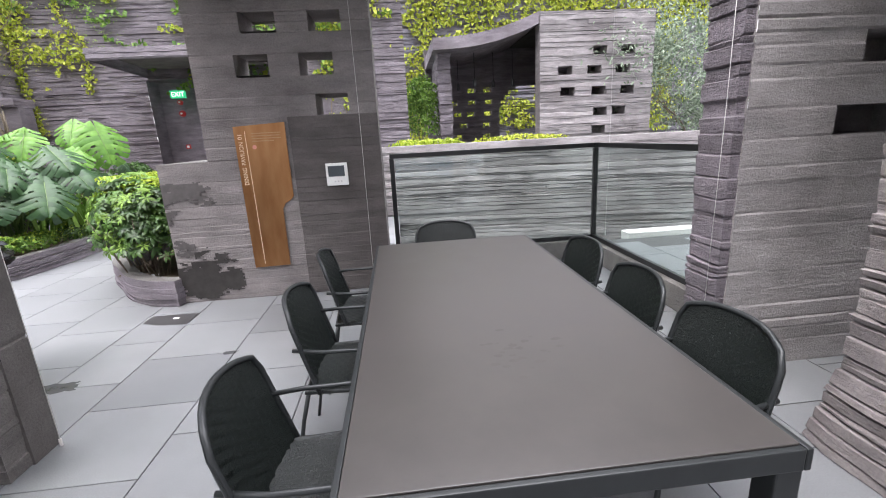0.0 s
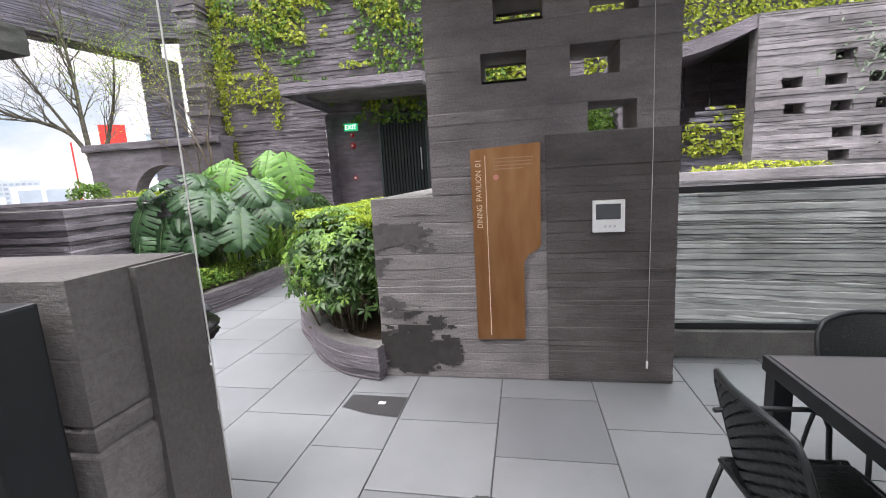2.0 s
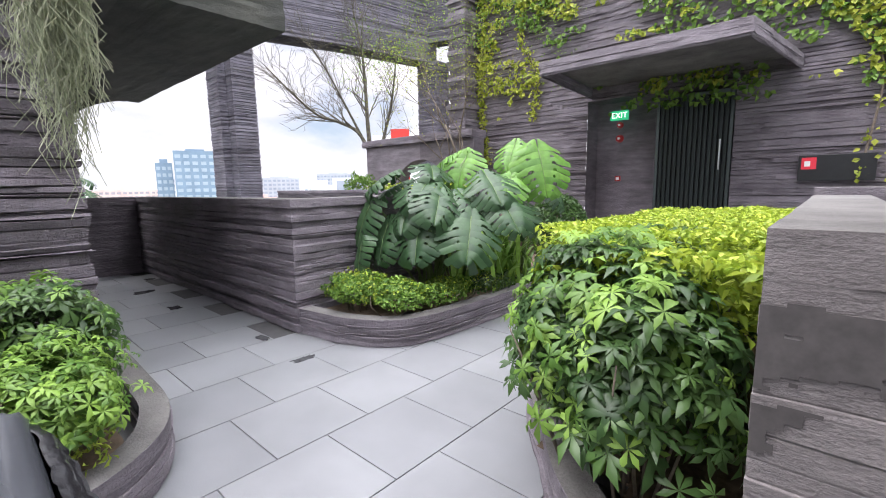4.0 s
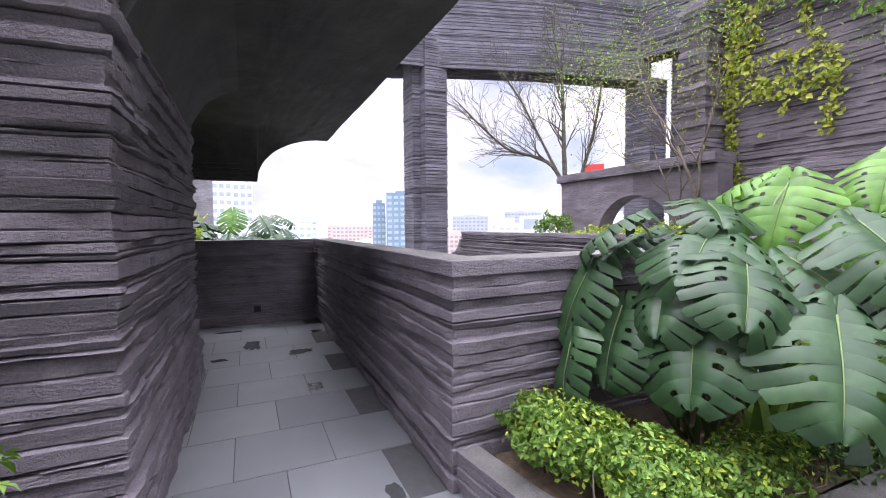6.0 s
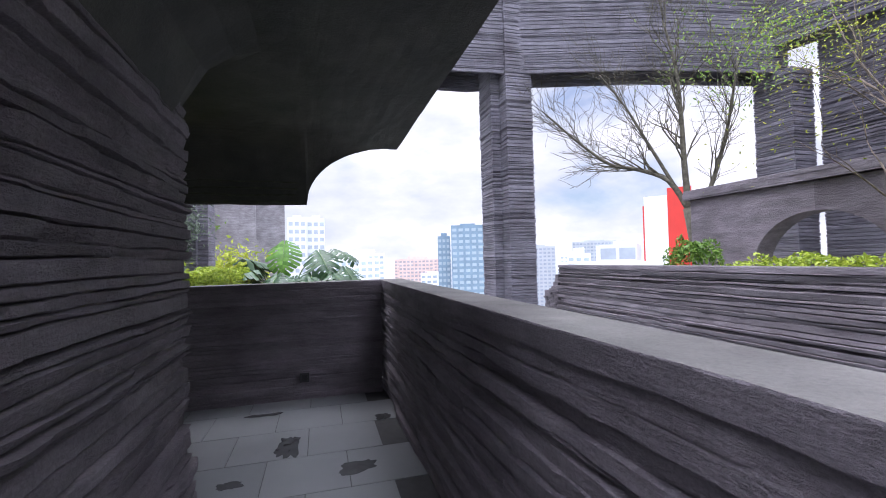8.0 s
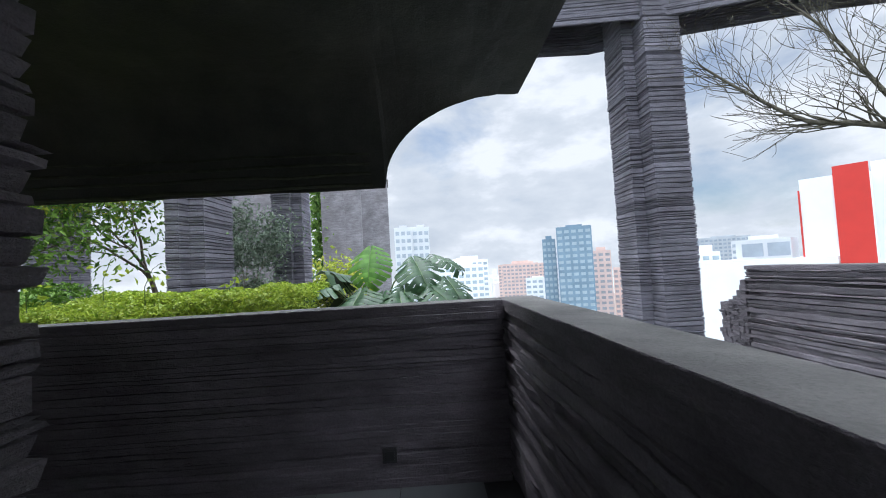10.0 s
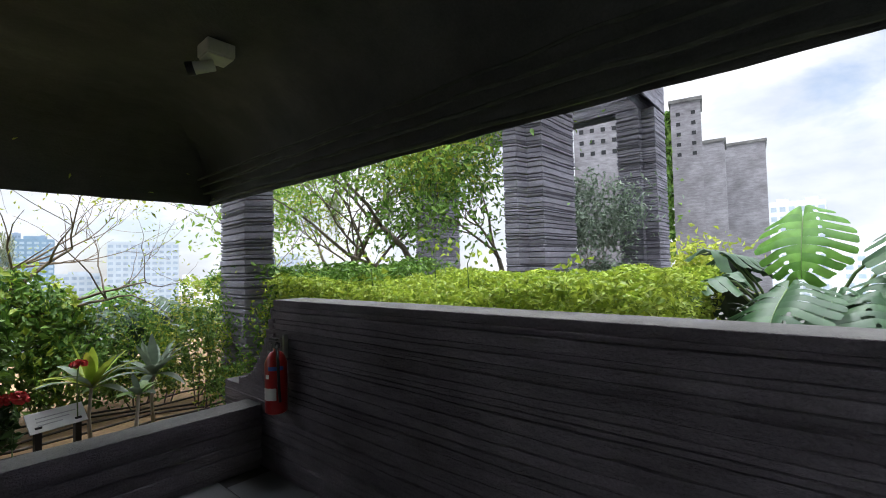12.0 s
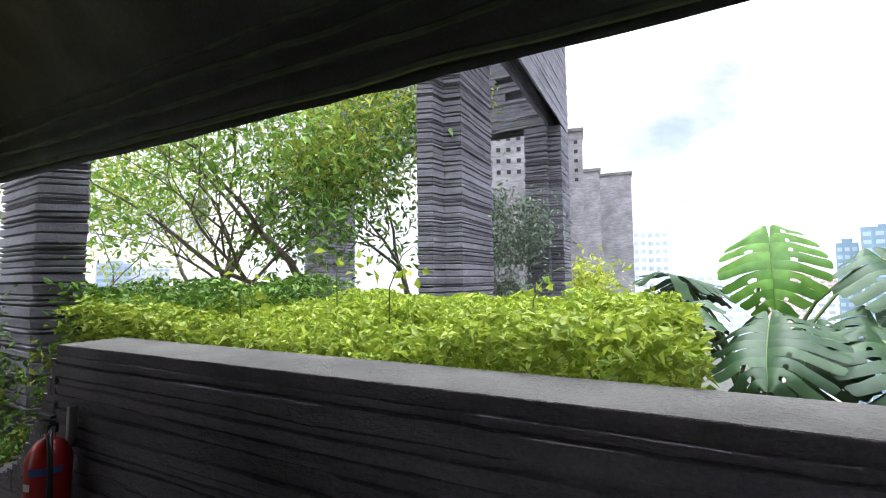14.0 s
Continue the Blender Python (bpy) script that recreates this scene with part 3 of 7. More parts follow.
def gallery_roof():
    """Vaulted slab: flat at 3.12 m, curving down to a rim at 2.36 m on its west and south edges."""
    x0, x1, y0, y1 = -11.91, -6.6, -1.1, 5.46
    xs = np.concatenate([x0 + 1.3 * (np.linspace(0, 1, 22) ** 1.8), np.linspace(x0 + 1.4, x1, 22)])
    ys = np.concatenate([y0 + 1.3 * (np.linspace(0, 1, 16) ** 1.8), np.linspace(0.4, 4.25, 24), np.linspace(4.3, 4.5, 8), np.linspace(4.55, y1, 16)])
    X, Y = np.meshgrid(xs, ys)
    f = lambda q: 1 - np.sqrt(np.clip(1 - (1 - np.clip(q, 0, 1)) ** 2, 0, 1))
    rise = np.sqrt(np.clip(1 - (1 - np.clip((Y - 4.3) / 1.07, 0, 1)) ** 2, 0, 1))
    drop = 0.76 * (1 - rise) * f((X - x0) / 0.8)
    drop = np.maximum(drop, 0.76 * f((Y - y0) / 0.8))
    drop = np.maximum(drop, np.where(X > -9.6, 0.55 * f((Y - 3.62) / 0.6) * np.clip((X + 9.6) / 0.25, 0, 1), 0) * (Y > 3.55))
    Z = 3.12 - drop + 0.012 * vnoise(X * 1.3, Y * 9) + 0.010 * vnoise(X * 5, Y * 21)
    ny, nx = X.shape
    V = np.stack([X, Y, Z], 2).reshape(-1, 3)
    idx = np.arange(nx * ny).reshape(ny, nx)
    F = [(idx[j, i], idx[j + 1, i], idx[j + 1, i + 1], idx[j, i + 1]) for j in range(ny - 1) for i in range(nx - 1)]
    rim = list(idx[0, :]) + list(idx[1:, -1]) + list(idx[-1, -2::-1]) + list(idx[-2:0:-1, 0])
    V = [tuple(v) for v in V]
    base, m = len(V), len(rim)
    levels = 6
    for l in range(1, levels + 1):
        for k, i in enumerate(rim):
            x, y, z = V[i]
            cx, cy = x - (x0 + x1) / 2, y - (y0 + y1) / 2
            out = 0.02 * (vnoise(k * 0.37, l * 3.7) + 0.6 * (hash2(l, 2) - 0.5))
            V.append((x + out * np.sign(cx) * (abs(cx) > 2.6), y + out * np.sign(cy) * (abs(cy) > 3.2), z + (3.42 - z) * l / levels))
    prev = rim
    for l in range(levels):
        cur = [base + l * m + k for k in range(m)]
        F += [(prev[k], prev[(k + 1) % m], cur[(k + 1) % m], cur[k]) for k in range(m)]
        prev = cur
    F.append(tuple(prev))
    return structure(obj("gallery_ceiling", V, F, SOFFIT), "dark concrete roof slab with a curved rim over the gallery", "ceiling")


gallery_roof()

# tall building wall with the exit door
door_wall = holed("wall_creeper", -9.75, 0.35, 13.0, 13.6, -1, 12, [(-6.6, 0.0, -3.7, 3.38)], STRATA, 0.085, 0.026, 0.10, 20, False)
structure(door_wall, "dark rough layered concrete wall with creepers")
structure(strata("wall_creeper_return", rect(-10.35, 12.4, -9.76, 13.3), -4, 12, STRATA, 0.095, 0.04, 0.16, 21), "rough layered concrete wall end")
structure(strata("wall_far_back", rect(0.36, 23.0, 18.5, 23.6), -4, 9.0, COL, 0.11, 0.05, 0.25, 22), "grey layered concrete wall behind the far pavilion")
structure(strata("door_canopy", [(-6.3, 10.2), (-3.15, 10.2), (-2.75, 13.0), (-6.5, 13.0)], 3.42, 3.66, STRATA, 0.07, 0.02, 0.12, 23, CAP), "thin concrete canopy over the exit door", "canopy")

# frame of big columns and beams west of the gallery
structure(strata("wall_column_west", [(-18.25, 9.1), (-17.35, 9.1), (-17.35, 9.35), (-16.88, 9.35), (-16.88, 10.12), (-18.25, 10.12)], -6, 14, COL, 0.075, 0.010, 0.1, 30, wob=0.2, gap=0.17), "tall grey layered concrete column", "column")
structure(strata("wall_column_north", [(-15.92, 16.84), (-14.82, 16.84), (-14.82, 17.64), (-15.92, 17.64)], -6, 6.65, COL, 0.075, 0.010, 0.1, 31, wob=0.2, gap=0.17), "tall grey layered concrete column", "column")
structure(strata("wall_column_far", [(-14.75, 17.75), (-12.5, 17.75), (-12.5, 18.7), (-14.75, 18.7)], -6, 12, COL, 0.075, 0.010, 0.2, 32, wob=0.2, gap=0.17), "tall grey layered concrete column", "column")
structure(strata("frame_beam", [(-18.6, 6.3), (-17.3, 6.2), (-16.95, 9.6), (-15.9, 13.2), (-15.2, 17.3), (-16.2, 17.3), (-16.9, 13.4), (-17.9, 10.2), (-18.5, 8.8)], 6.65, 14, COL, 0.075, 0.010, 0.14, 33, wob=0.2, gap=0.17), "grey layered concrete beam curving between columns", "beam")
structure(strata("frame_beam_east", [(-16.0, 16.6), (-10.0, 18.6), (-10.2, 19.4), (-16.2, 17.3)], 7.4, 14, COL, 0.075, 0.010, 0.2, 34, wob=0.2, gap=0.17), "grey layered concrete beam", "beam")

# parapet and arched wall across the void
par2 = strata("wall_north_parapet", [(-15.1, 9.7), (-7.0, 9.7), (-7.0, 10.0), (-15.1, 10.0)], -4, 1.45, STRATA, 0.062, 0.024, 0.12, 35, CAP, gap=0.15)
structure(par2, "dark layered concrete parapet across the void")
def arched_wall(x0, x1, y0, y1, z0, z1, a0, a1, spring, top):
    """A wall along x with a round-headed opening from a0 to a1."""
    n = 20
    r = (a1 - a0) / 2
    arc = [((a0 + a1) / 2 - r * math.cos(math.pi * k / n), spring + (top - spring) * math.sin(math.pi * k / n)) for k in range(n + 1)]
    bm = bmesh.new()
    left = [(x0, z0), (a0, z0)] + arc[:n // 2 + 1] + [((a0 + a1) / 2, z1), (x0, z1)]
    right = [((a0 + a1) / 2, z1)] + arc[n // 2:] + [(a1, z0), (x1, z0), (x1, z1)]
    for outline in (left, right):
        f = bm.faces.new([bm.verts.new((x, y0, z)) for x, z in outline])
        ex = bmesh.ops.extrude_face_region(bm, geom=[f])
        bmesh.ops.translate(bm, verts=[v for v in ex["geom"] if isinstance(v, bmesh.types.BMVert)], vec=(0, y1 - y0, 0))
    bmesh.ops.recalc_face_normals(bm, faces=bm.faces)
    return part("wall_arch", bm, STRATA)


aw = arched_wall(-13.88, -9.4, 12.3, 12.75, -4, 2.78, -12.5, -10.3, 1.3, 2.3)
structure(strata("wall_arch_coping", rect(-13.98, 12.2, -9.4, 12.85), 2.79, 3.0, STRATA, 0.07, 0.02, 0.12, 37, CAP), "thin layered coping on the arched wall", "coping")
for k in range(6):
    structure(strata("wall_north_parapet_end", rect(-15.75 + 0.105 * k, 9.7, -15.647 + 0.105 * k, 10.0), -4, 1.45 - 0.62 * math.sqrt(max(0.0, 1 - ((k + 0.6) / 6) ** 2)) - 0.004, STRATA, 0.07, 0.022, 0.10, 80 + k, CAP), "concave curved end of the layered parapet")
for k, (lx, lz, lr) in enumerate(((-11.86, 2.39, 0.016), (-11.80, 2.47, 0.013), (-11.76, 2.54, 0.012), (-11.74, 2.62, 0.010))):
    pts = [(lx + 0.012 * float(vnoise(j * 0.7, k)), -1.0 + 5.2 * j / 40, lz + 0.02 * float(vnoise(j * 0.4, k * 3.0))) for j in range(41)]
    structure(obj("soffit_ridge", *tube(pts, lr, 6), plain("mossy_soffit_concrete", (0.05, 0.055, 0.038), 0.9, 0, 0.4, 8)), "mossy cast ridge along the soffit's rim", "trim")
structure(aw, "dark layered concrete wall with an arched opening")

# pillars in the garden to the south-west
structure(strata("wall_pillar_near", [(-12.75, -1.5), (-12.23, -1.65), (-12.16, -0.85), (-12.38, -0.63)], -1, 4.4, COL, 0.06, 0.010, 0.07, 40, wob=0.2, gap=0.17), "grey layered concrete pillar among shrubs", "column")
structure(strata("wall_pillar_tall", [(-16.5, 0.5), (-15.55, 0.4), (-15.14, 0.62), (-15.2, 0.80), (-15.42, 0.84), (-15.46, 1.06), (-16.46, 1.09)], -6, 9, COL, 0.062, 0.010, 0.08, 41, wob=0.2, gap=0.17), "tall purple-grey layered concrete pillar", "column")
structure(strata("wall_pillar_dark", [(-20.7, 0.66), (-19.72, 0.66), (-19.72, 1.14), (-19.84, 1.16), (-19.86, 1.42), (-20.7, 1.42)], -6, 4.93, COL, 0.062, 0.010, 0.08, 42, wob=0.2, gap=0.17), "tall dark layered concrete pillar", "column")
structure(strata("portal_face_beam", rect(-20.7, 1.12, -14.9, 1.42), 4.98, 9, COL, 0.08, 0.008, 0.15, 45), "pale layered concrete beam of the portal", "beam")


def portal_lintel():
    """Wall over the portal's opening, running north-south, with two slots through it."""
    ob = holed("portal_lintel", -4.6, 1.11, -0.5, 0.0, 4.94, 9, [(0.02, 6.02, 0.46, 6.17), (0.26, 5.62, 0.72, 5.80)], COL, 0.062, 0.016, 0.1, 43)
    ob.matrix_basis = pose(-20.22, 0, 0, 0, 0, 90)
    return structure(ob, "dark layered concrete lintel with two slots", "beam")


portal_lintel()
structure(strata("wall_portal_far", rect(-20.7, -5.6, -19.72, -4.62), -6, 9, COL, 0.07, 0.010, 0.12, 46, wob=0.2, gap=0.17), "layered concrete pillar behind the trees", "column")


# floor tiles: columns of square tiles, every other column shifted by half a tile
def build_floor():
    fl = structure(part("floor", boxes((-12.0, 0.1, -0.03, -9.3, 5.49, -0.008), (-9.3, -4.9, -0.03, 9, 5.49, -0.008), (-6.4, 5.49, -0.03, -0.4, 13, -0.008)), plain("dark_joint_grout", (0.07, 0.07, 0.07), 0.9)), "grey square floor tiles laid in shifted rows", "floor")
    g = 0.0035

    def tile_mesh(w, d):
        bm = bmesh.new()
        box(bm, -w / 2 + g, -d / 2 + g, -0.02, w / 2 - g, d / 2 - g, 0.0, bevel=0.003)
        me = bpy.data.meshes.new("tile")
        bm.to_mesh(me)
        bm.free()
        me.materials.append(TILE)
        return me
    xs = [-0.1 + 0.643 * k for k in range(14, -1, -1)] + [-0.743, -1.386, -2.03, -2.49] + [-3.13 - 0.637 * k for k in range(15)]
    xs = sorted(set(round(x, 3) for x in xs))
    meshes, loose = {}, []
    spots = []
    for i in range(len(xs) - 1):
        a, b = xs[i], xs[i + 1]
        d, off = 0.645, (3.995 if i % 2 else 4.315)
        y = off - 0.645 * 14
        while y < 13:
            c = ((a + b) / 2, y + d / 2)
            if -4.8 < c[1] < (5.2 if c[0] < -6.3 or c[0] > -0.4 else 12.9) and c[0] > -12 and (c[0] > -9.2 or c[1] > 0.3):
                spots.append((c, round(b - a, 3), d))
            y += d
    spots.sort(key=lambda q: min(abs(q[0][1] - 3.9) + 0.6 * max(0, q[0][0] - 0.5), 9) + (3 if q[0][1] < 0 else 0))
    for n, (c, w, d) in enumerate(spots):
        key = w
        if key not in meshes:
            meshes[key] = tile_mesh(w, d)
        if n < 290:
            t = new("tile", meshes[key])
            t.parent = fl
            t.location = (c[0], c[1], 0.0005 * math.sin(n * 12.9))
        else:
            loose.append((c[0] - w / 2 + g, c[1] - d / 2 + g, -0.02, c[0] + w / 2 - g, c[1] + d / 2 - g, 0.0))
    V, F = [], []
    for (x0, y0, z0, x1, y1, z1) in loose:
        o = len(V)
        V += [(x0, y0, z0), (x1, y0, z0), (x1, y1, z0), (x0, y1, z0), (x0, y0, z1), (x1, y0, z1), (x1, y1, z1), (x0, y1, z1)]
        F += [tuple(o + q for q in f) for f in ((4, 5, 6, 7), (0, 1, 5, 4), (1, 2, 6, 5), (2, 3, 7, 6), (3, 0, 4, 7))]
    tagged(obj("tiles", V, F, TILE, fl), kind="stuff")


# ---- dining pavilion ----
def build_table():
    t = tagged(empty("dining_table", 0.33, 1.86, 0), "long dark table with a satin grey-brown top", "table")
    m, nt, b = material("grey_brown_tabletop", (0.095, 0.084, 0.08), 0.36)
    s = noise_tex(nt, coords(nt), 5.0, 6.0, 0.65)
    g = noise_tex(nt, coords(nt), 220.0, 2.0)
    r = ramp(nt, [(0.3, (0.042, 0.038, 0.036)), (0.7, (0.054, 0.049, 0.046))])
    nt.links.new(s, r.inputs[0])
    nt.links.new(r.outputs[0], b.inputs["Base Color"])
    mr = nt.nodes.new("ShaderNodeMapRange")
    mr.inputs["To Min"].default_value, mr.inputs["To Max"].default_value = 0.30, 0.42
    nt.links.new(s, mr.inputs["Value"])
    nt.links.new(mr.outputs[0], b.inputs["Roughness"])
    bump(nt, b, g, 0.04, 0.002)
    part("tabletop", boxes((-0.555, -1.195, 0.70, 0.555, 1.195, 0.74), bevel=0.003), m, t)
    part("rim", boxes((-0.575, -1.215, 0.675, -0.557, 1.215, 0.737), (0.557, -1.215, 0.675, 0.575, 1.215, 0.737), (-0.556, -1.215, 0.675, 0.556, -1.197, 0.737), (-0.556, 1.197, 0.675, 0.556, 1.215, 0.737), bevel=0.004), DARKMETAL, t, "dark metal edge")
    for x in (-0.53, 0.53):
        for y in (-1.17, 1.17):
            part("leg", boxes((x - 0.035, y - 0.035, 0, x + 0.035, y + 0.035, 0.675), bevel=0.005), DARKMETAL, t)
    # ring marks left by wet plates
    V, F = [], []
    rng = np.random.RandomState(4)
    for k in range(26):
        x, y, r0 = -0.02 + rng.normal(0, 0.09), -0.62 + rng.normal(0, 0.07), rng.uniform(0.004, 0.016)
        o = len(V)
        n = 9
        V += [(x + r0 * (1 + 0.5 * rng.rand()) * math.cos(6.283 * j / n), y + r0 * rng.uniform(0.5, 1) * math.sin(6.283 * j / n), 0.7412) for j in range(n)]
        F.append(tuple(range(o, o + n)))
    obj("stain", V, F, plain("dull_table_stain", (0.056, 0.051, 0.048), 0.5), t, label="dull stain marks")["kind"] = "stuff"


build_table()


def build_chair():
    c = tagged(empty("dining_chair"), "black woven resin stacking chair with thin steel legs", "chair", "chairs round the long table")

    def weave(surface, rows, cols, thick):
        V, F = [], []
        for r in range(rows):
            o = len(V)
            for k in range(cols + 1):
                u = -1 + 2 * k / cols
                off = thick * (1 if (k + r) % 2 else -1)
                for v in (max(0, (r - 0.08) / rows), min(1, (r + 1.08) / rows)):
                    p, nrm = surface(u, v)
                    V.append(p + nrm * off)
            for k in range(cols):
                F.append((o + 2 * k, o + 2 * k + 2, o + 2 * k + 3, o + 2 * k + 1))
        o = len(V)
        for k in range(9):
            for v in np.linspace(0, 1, 8):
                for du in (-0.13, 0.13):
                    p, nrm = surface(-0.92 + 1.84 * k / 8 + du, v)
                    V.append(p)
            for j in range(7):
                a = o + k * 16 + j * 2
                F.append((a, a + 1, a + 3, a + 2))
        return V, F

    def back(u, v):
        w = 0.245 * (1 - 0.05 * v) * (1 if v < 0.8 else math.sqrt(max(0.05, 1 - ((v - 0.8) / 0.26) ** 2 * 0.35)))
        top = 0.40 - 0.035 * abs(u) ** 3
        return Vector((w * u, -0.19 - 0.10 * v + 0.05 * u * u, 0.44 + top * v)), Vector((0, -0.96, 0.25))

    def seat(u, v):
        return Vector((0.23 * u, -0.2 + 0.42 * v, 0.445 - 0.015 * (1 - u * u) + 0.012 * (v - 0.5) ** 2)), Vector((0, 0, 1))
    V, F = weave(back, 20, 16, 0.007)
    obj("backrest", V, F, WICKER, c, True)
    V, F = weave(seat, 20, 16, 0.006)
    obj("seat", V, F, WICKER, c, True)
    rim = [back(-1, v)[0] for v in np.linspace(0, 1, 8)] + [back(u, 1)[0] for u in np.linspace(-0.9, 0.9, 9)] + [back(1, v)[0] for v in np.linspace(1, 0, 8)]
    obj("back_frame", *tube(rim, 0.011, 8), DARKMETAL, c, True)
    ring = [(-0.23, -0.2, 0.44), (0.23, -0.2, 0.44), (0.24, 0.1, 0.44), (0.21, 0.22, 0.435), (-0.21, 0.22, 0.435), (-0.24, 0.1, 0.44)]
    obj("seat_frame", *tube(ring, 0.011, 8, True), DARKMETAL, c, True)
    for sx in (-1, 1):
        arm = [(0.27 * sx, 0.22, 0), (0.262 * sx, 0.19, 0.3), (0.258 * sx, 0.17, 0.56), (0.256 * sx, 0.15, 0.61), (0.254 * sx, 0.10, 0.635), (0.25 * sx, -0.1, 0.64), (0.225 * sx, -0.235, 0.645)]
        obj("front_leg", *tube(arm, 0.0095, 8), DARKMETAL, c, True)
        obj("rear_leg", *tube([(0.25 * sx, -0.29, 0), (0.235 * sx, -0.23, 0.3), (0.225 * sx, -0.19, 0.45)], 0.0095, 8), DARKMETAL, c, True)
    return c


chair = build_chair()
SEATS = [(-0.34, 1.07, -88), (-0.31, 1.84, -91), (-0.29, 2.57, -87), (0.29, 3.04, 178), (0.84, 2.36, 92), (0.83, 1.74, 89), (0.85, 1.16, 93)]
chair.matrix_basis = pose(*SEATS[0][:2], 0, 0, 0, SEATS[0][2])
for x, y, a in SEATS[1:]:
    copy_thing(chair, pose(x, y, 0, 0, 0, a))


def text_mesh(name, body, size, m, mat, parent, depth=0.0015):
    cu = bpy.data.curves.new(name, "FONT")
    cu.body, cu.size, cu.extrude = body, size, depth
    tmp = bpy.data.objects.new(name, cu)
    me = bpy.data.meshes.new_from_object(tmp)
    bpy.data.objects.remove(tmp)
    me.materials.clear()
    me.materials.append(mat)
    me.transform(m)
    ob = new(name, me)
    ob.parent = parent
    return ob


def build_sign():
    s = tagged(empty("pavilion_sign", -0.02, 4.258, 0), "bronze sign plate with stepped outline on the pier", "sign")
    m, nt, b = material("brushed_bronze", (0.30, 0.14, 0.055), 0.36, 0.85)
    a = noise_tex(nt, coords(nt, (1, 1, 0.25)), 9.0, 5.0)
    r = ramp(nt, [(0.25, (0.24, 0.105, 0.038)), (0.75, (0.37, 0.19, 0.085))])
    nt.links.new(a, r.inputs[0])
    nt.links.new(r.outputs[0], b.inputs["Base Color"])
    out = [(-1.532, 0.325), (-1.188, 0.330), (-1.182, 0.90), (-1.15, 0.955), (-1.095, 0.985), (-1.064, 1.02), (-1.058, 1.722), (-1.532, 1.698)]
    bm = bmesh.new()
    vs = [bm.verts.new((x, -0.012, z)) for x, z in out]
    f = bm.faces.new(vs)
    ex = bmesh.ops.extrude_face_region(bm, geom=[f])
    bmesh.ops.translate(bm, verts=[v for v in ex["geom"] if isinstance(v, bmesh.types.BMVert)], vec=(0, 0.016, 0))
    bmesh.ops.recalc_face_normals(bm, faces=bm.faces)
    part("plate", bm, m, s)
    for word, z, length in (("DINING", 1.152, 0.165), ("PAVILION", 1.342, 0.213), ("01", 1.578, 0.046)):
        ob = text_mesh("lettering", word, 0.05, Matrix.Identity(4), ORANGE, s)
        wide = max(v.co.x for v in ob.data.vertices)
        ob.data.transform(Matrix.Translation((-1.463, -0.0135, z)) @ Matrix.Rotation(radians(90), 4, "X") @ Matrix.Rotation(radians(90), 4, "Z") @ Matrix.Diagonal((length / wide, 1.12, 1, 1)))
    part("line", boxes((-1.434, -0.0145, 0.36, -1.429, -0.0121, 1.655)), ORANGE, s)
    faint = plain("worn_print", (0.34, 0.20, 0.10), 0.6)
    for i in range(4):
        z = 1.628 - 0.024 * i
        part("small_text", boxes((-1.375, -0.0135, z, -1.375 + (0.27, 0.26, 0.27, 0.20)[i], -0.0121, z + 0.007)), faint, s)
    bm = bmesh.new()
    bmesh.ops.create_cone(bm, cap_ends=True, segments=24, radius1=0.019, radius2=0.019, depth=0.003, matrix=Matrix.Translation((-1.36, -0.0138, 1.505)) @ Matrix.Rotation(radians(90), 4, "X"))
    part("round_symbol", bm, plain("pale_red_print", (0.55, 0.22, 0.17), 0.5), s, "pale red round symbol")


build_sign()


def build_intercom():
    s = tagged(empty("intercom", -0.64, 4.255, 1.207), "white video intercom panel with a dark screen", "intercom")
    part("body", boxes((-0.104, -0.028, -0.108, 0.104, 0.0, 0.108), bevel=0.006), WHITE, s)
    part("screen", boxes((-0.082, -0.031, -0.02, 0.075, -0.0285, 0.082)), plain("dark_glass_screen", (0.02, 0.025, 0.03), 0.08), s)
    for i in range(3):
        part("button", boxes((-0.03 + 0.03 * i, -0.0305, -0.075, -0.014 + 0.03 * i, -0.0283, -0.06), bevel=0.002), plain("grey_button", (0.5, 0.5, 0.5), 0.5), s)


build_intercom()


def glass_material():
    m = bpy.data.materials.new("clear_glass")
    m.use_nodes = True
    nt = m.node_tree
    nt.nodes.clear()
    out = nt.nodes.new("ShaderNodeOutputMaterial")
    tr = nt.nodes.new("ShaderNodeBsdfTransparent")
    tr.inputs["Color"].default_value = (0.86, 0.91, 0.89, 1)
    gl = nt.nodes.new("ShaderNodeBsdfGlossy")
    gl.inputs["Roughness"].default_value = 0.03
    lw = nt.nodes.new("ShaderNodeLayerWeight")
    lw.inputs["Blend"].default_value = 0.5
    pw = nt.nodes.new("ShaderNodeMath")
    pw.operation, pw.inputs[1].default_value = "POWER", 4.0
    nt.links.new(lw.outputs["Facing"], pw.inputs[0])
    mr = nt.nodes.new("ShaderNodeMapRange")
    mr.inputs["To Min"].default_value, mr.inputs["To Max"].default_value = 0.05, 0.9
    nt.links.new(pw.outputs[0], mr.inputs["Value"])
    mx = nt.nodes.new("ShaderNodeMixShader")
    nt.links.new(mr.outputs[0], mx.inputs[0])
    nt.links.new(tr.outputs[0], mx.inputs[1])
    nt.links.new(gl.outputs[0], mx.inputs[2])
    nt.links.new(mx.outputs[0], out.inputs[0])
    return m


GLASS = glass_material()


def pane(name, parent, *dims):
    p = part(name, boxes(dims), GLASS, parent, "clear glass pane")
    p.visible_shadow = False
    return p


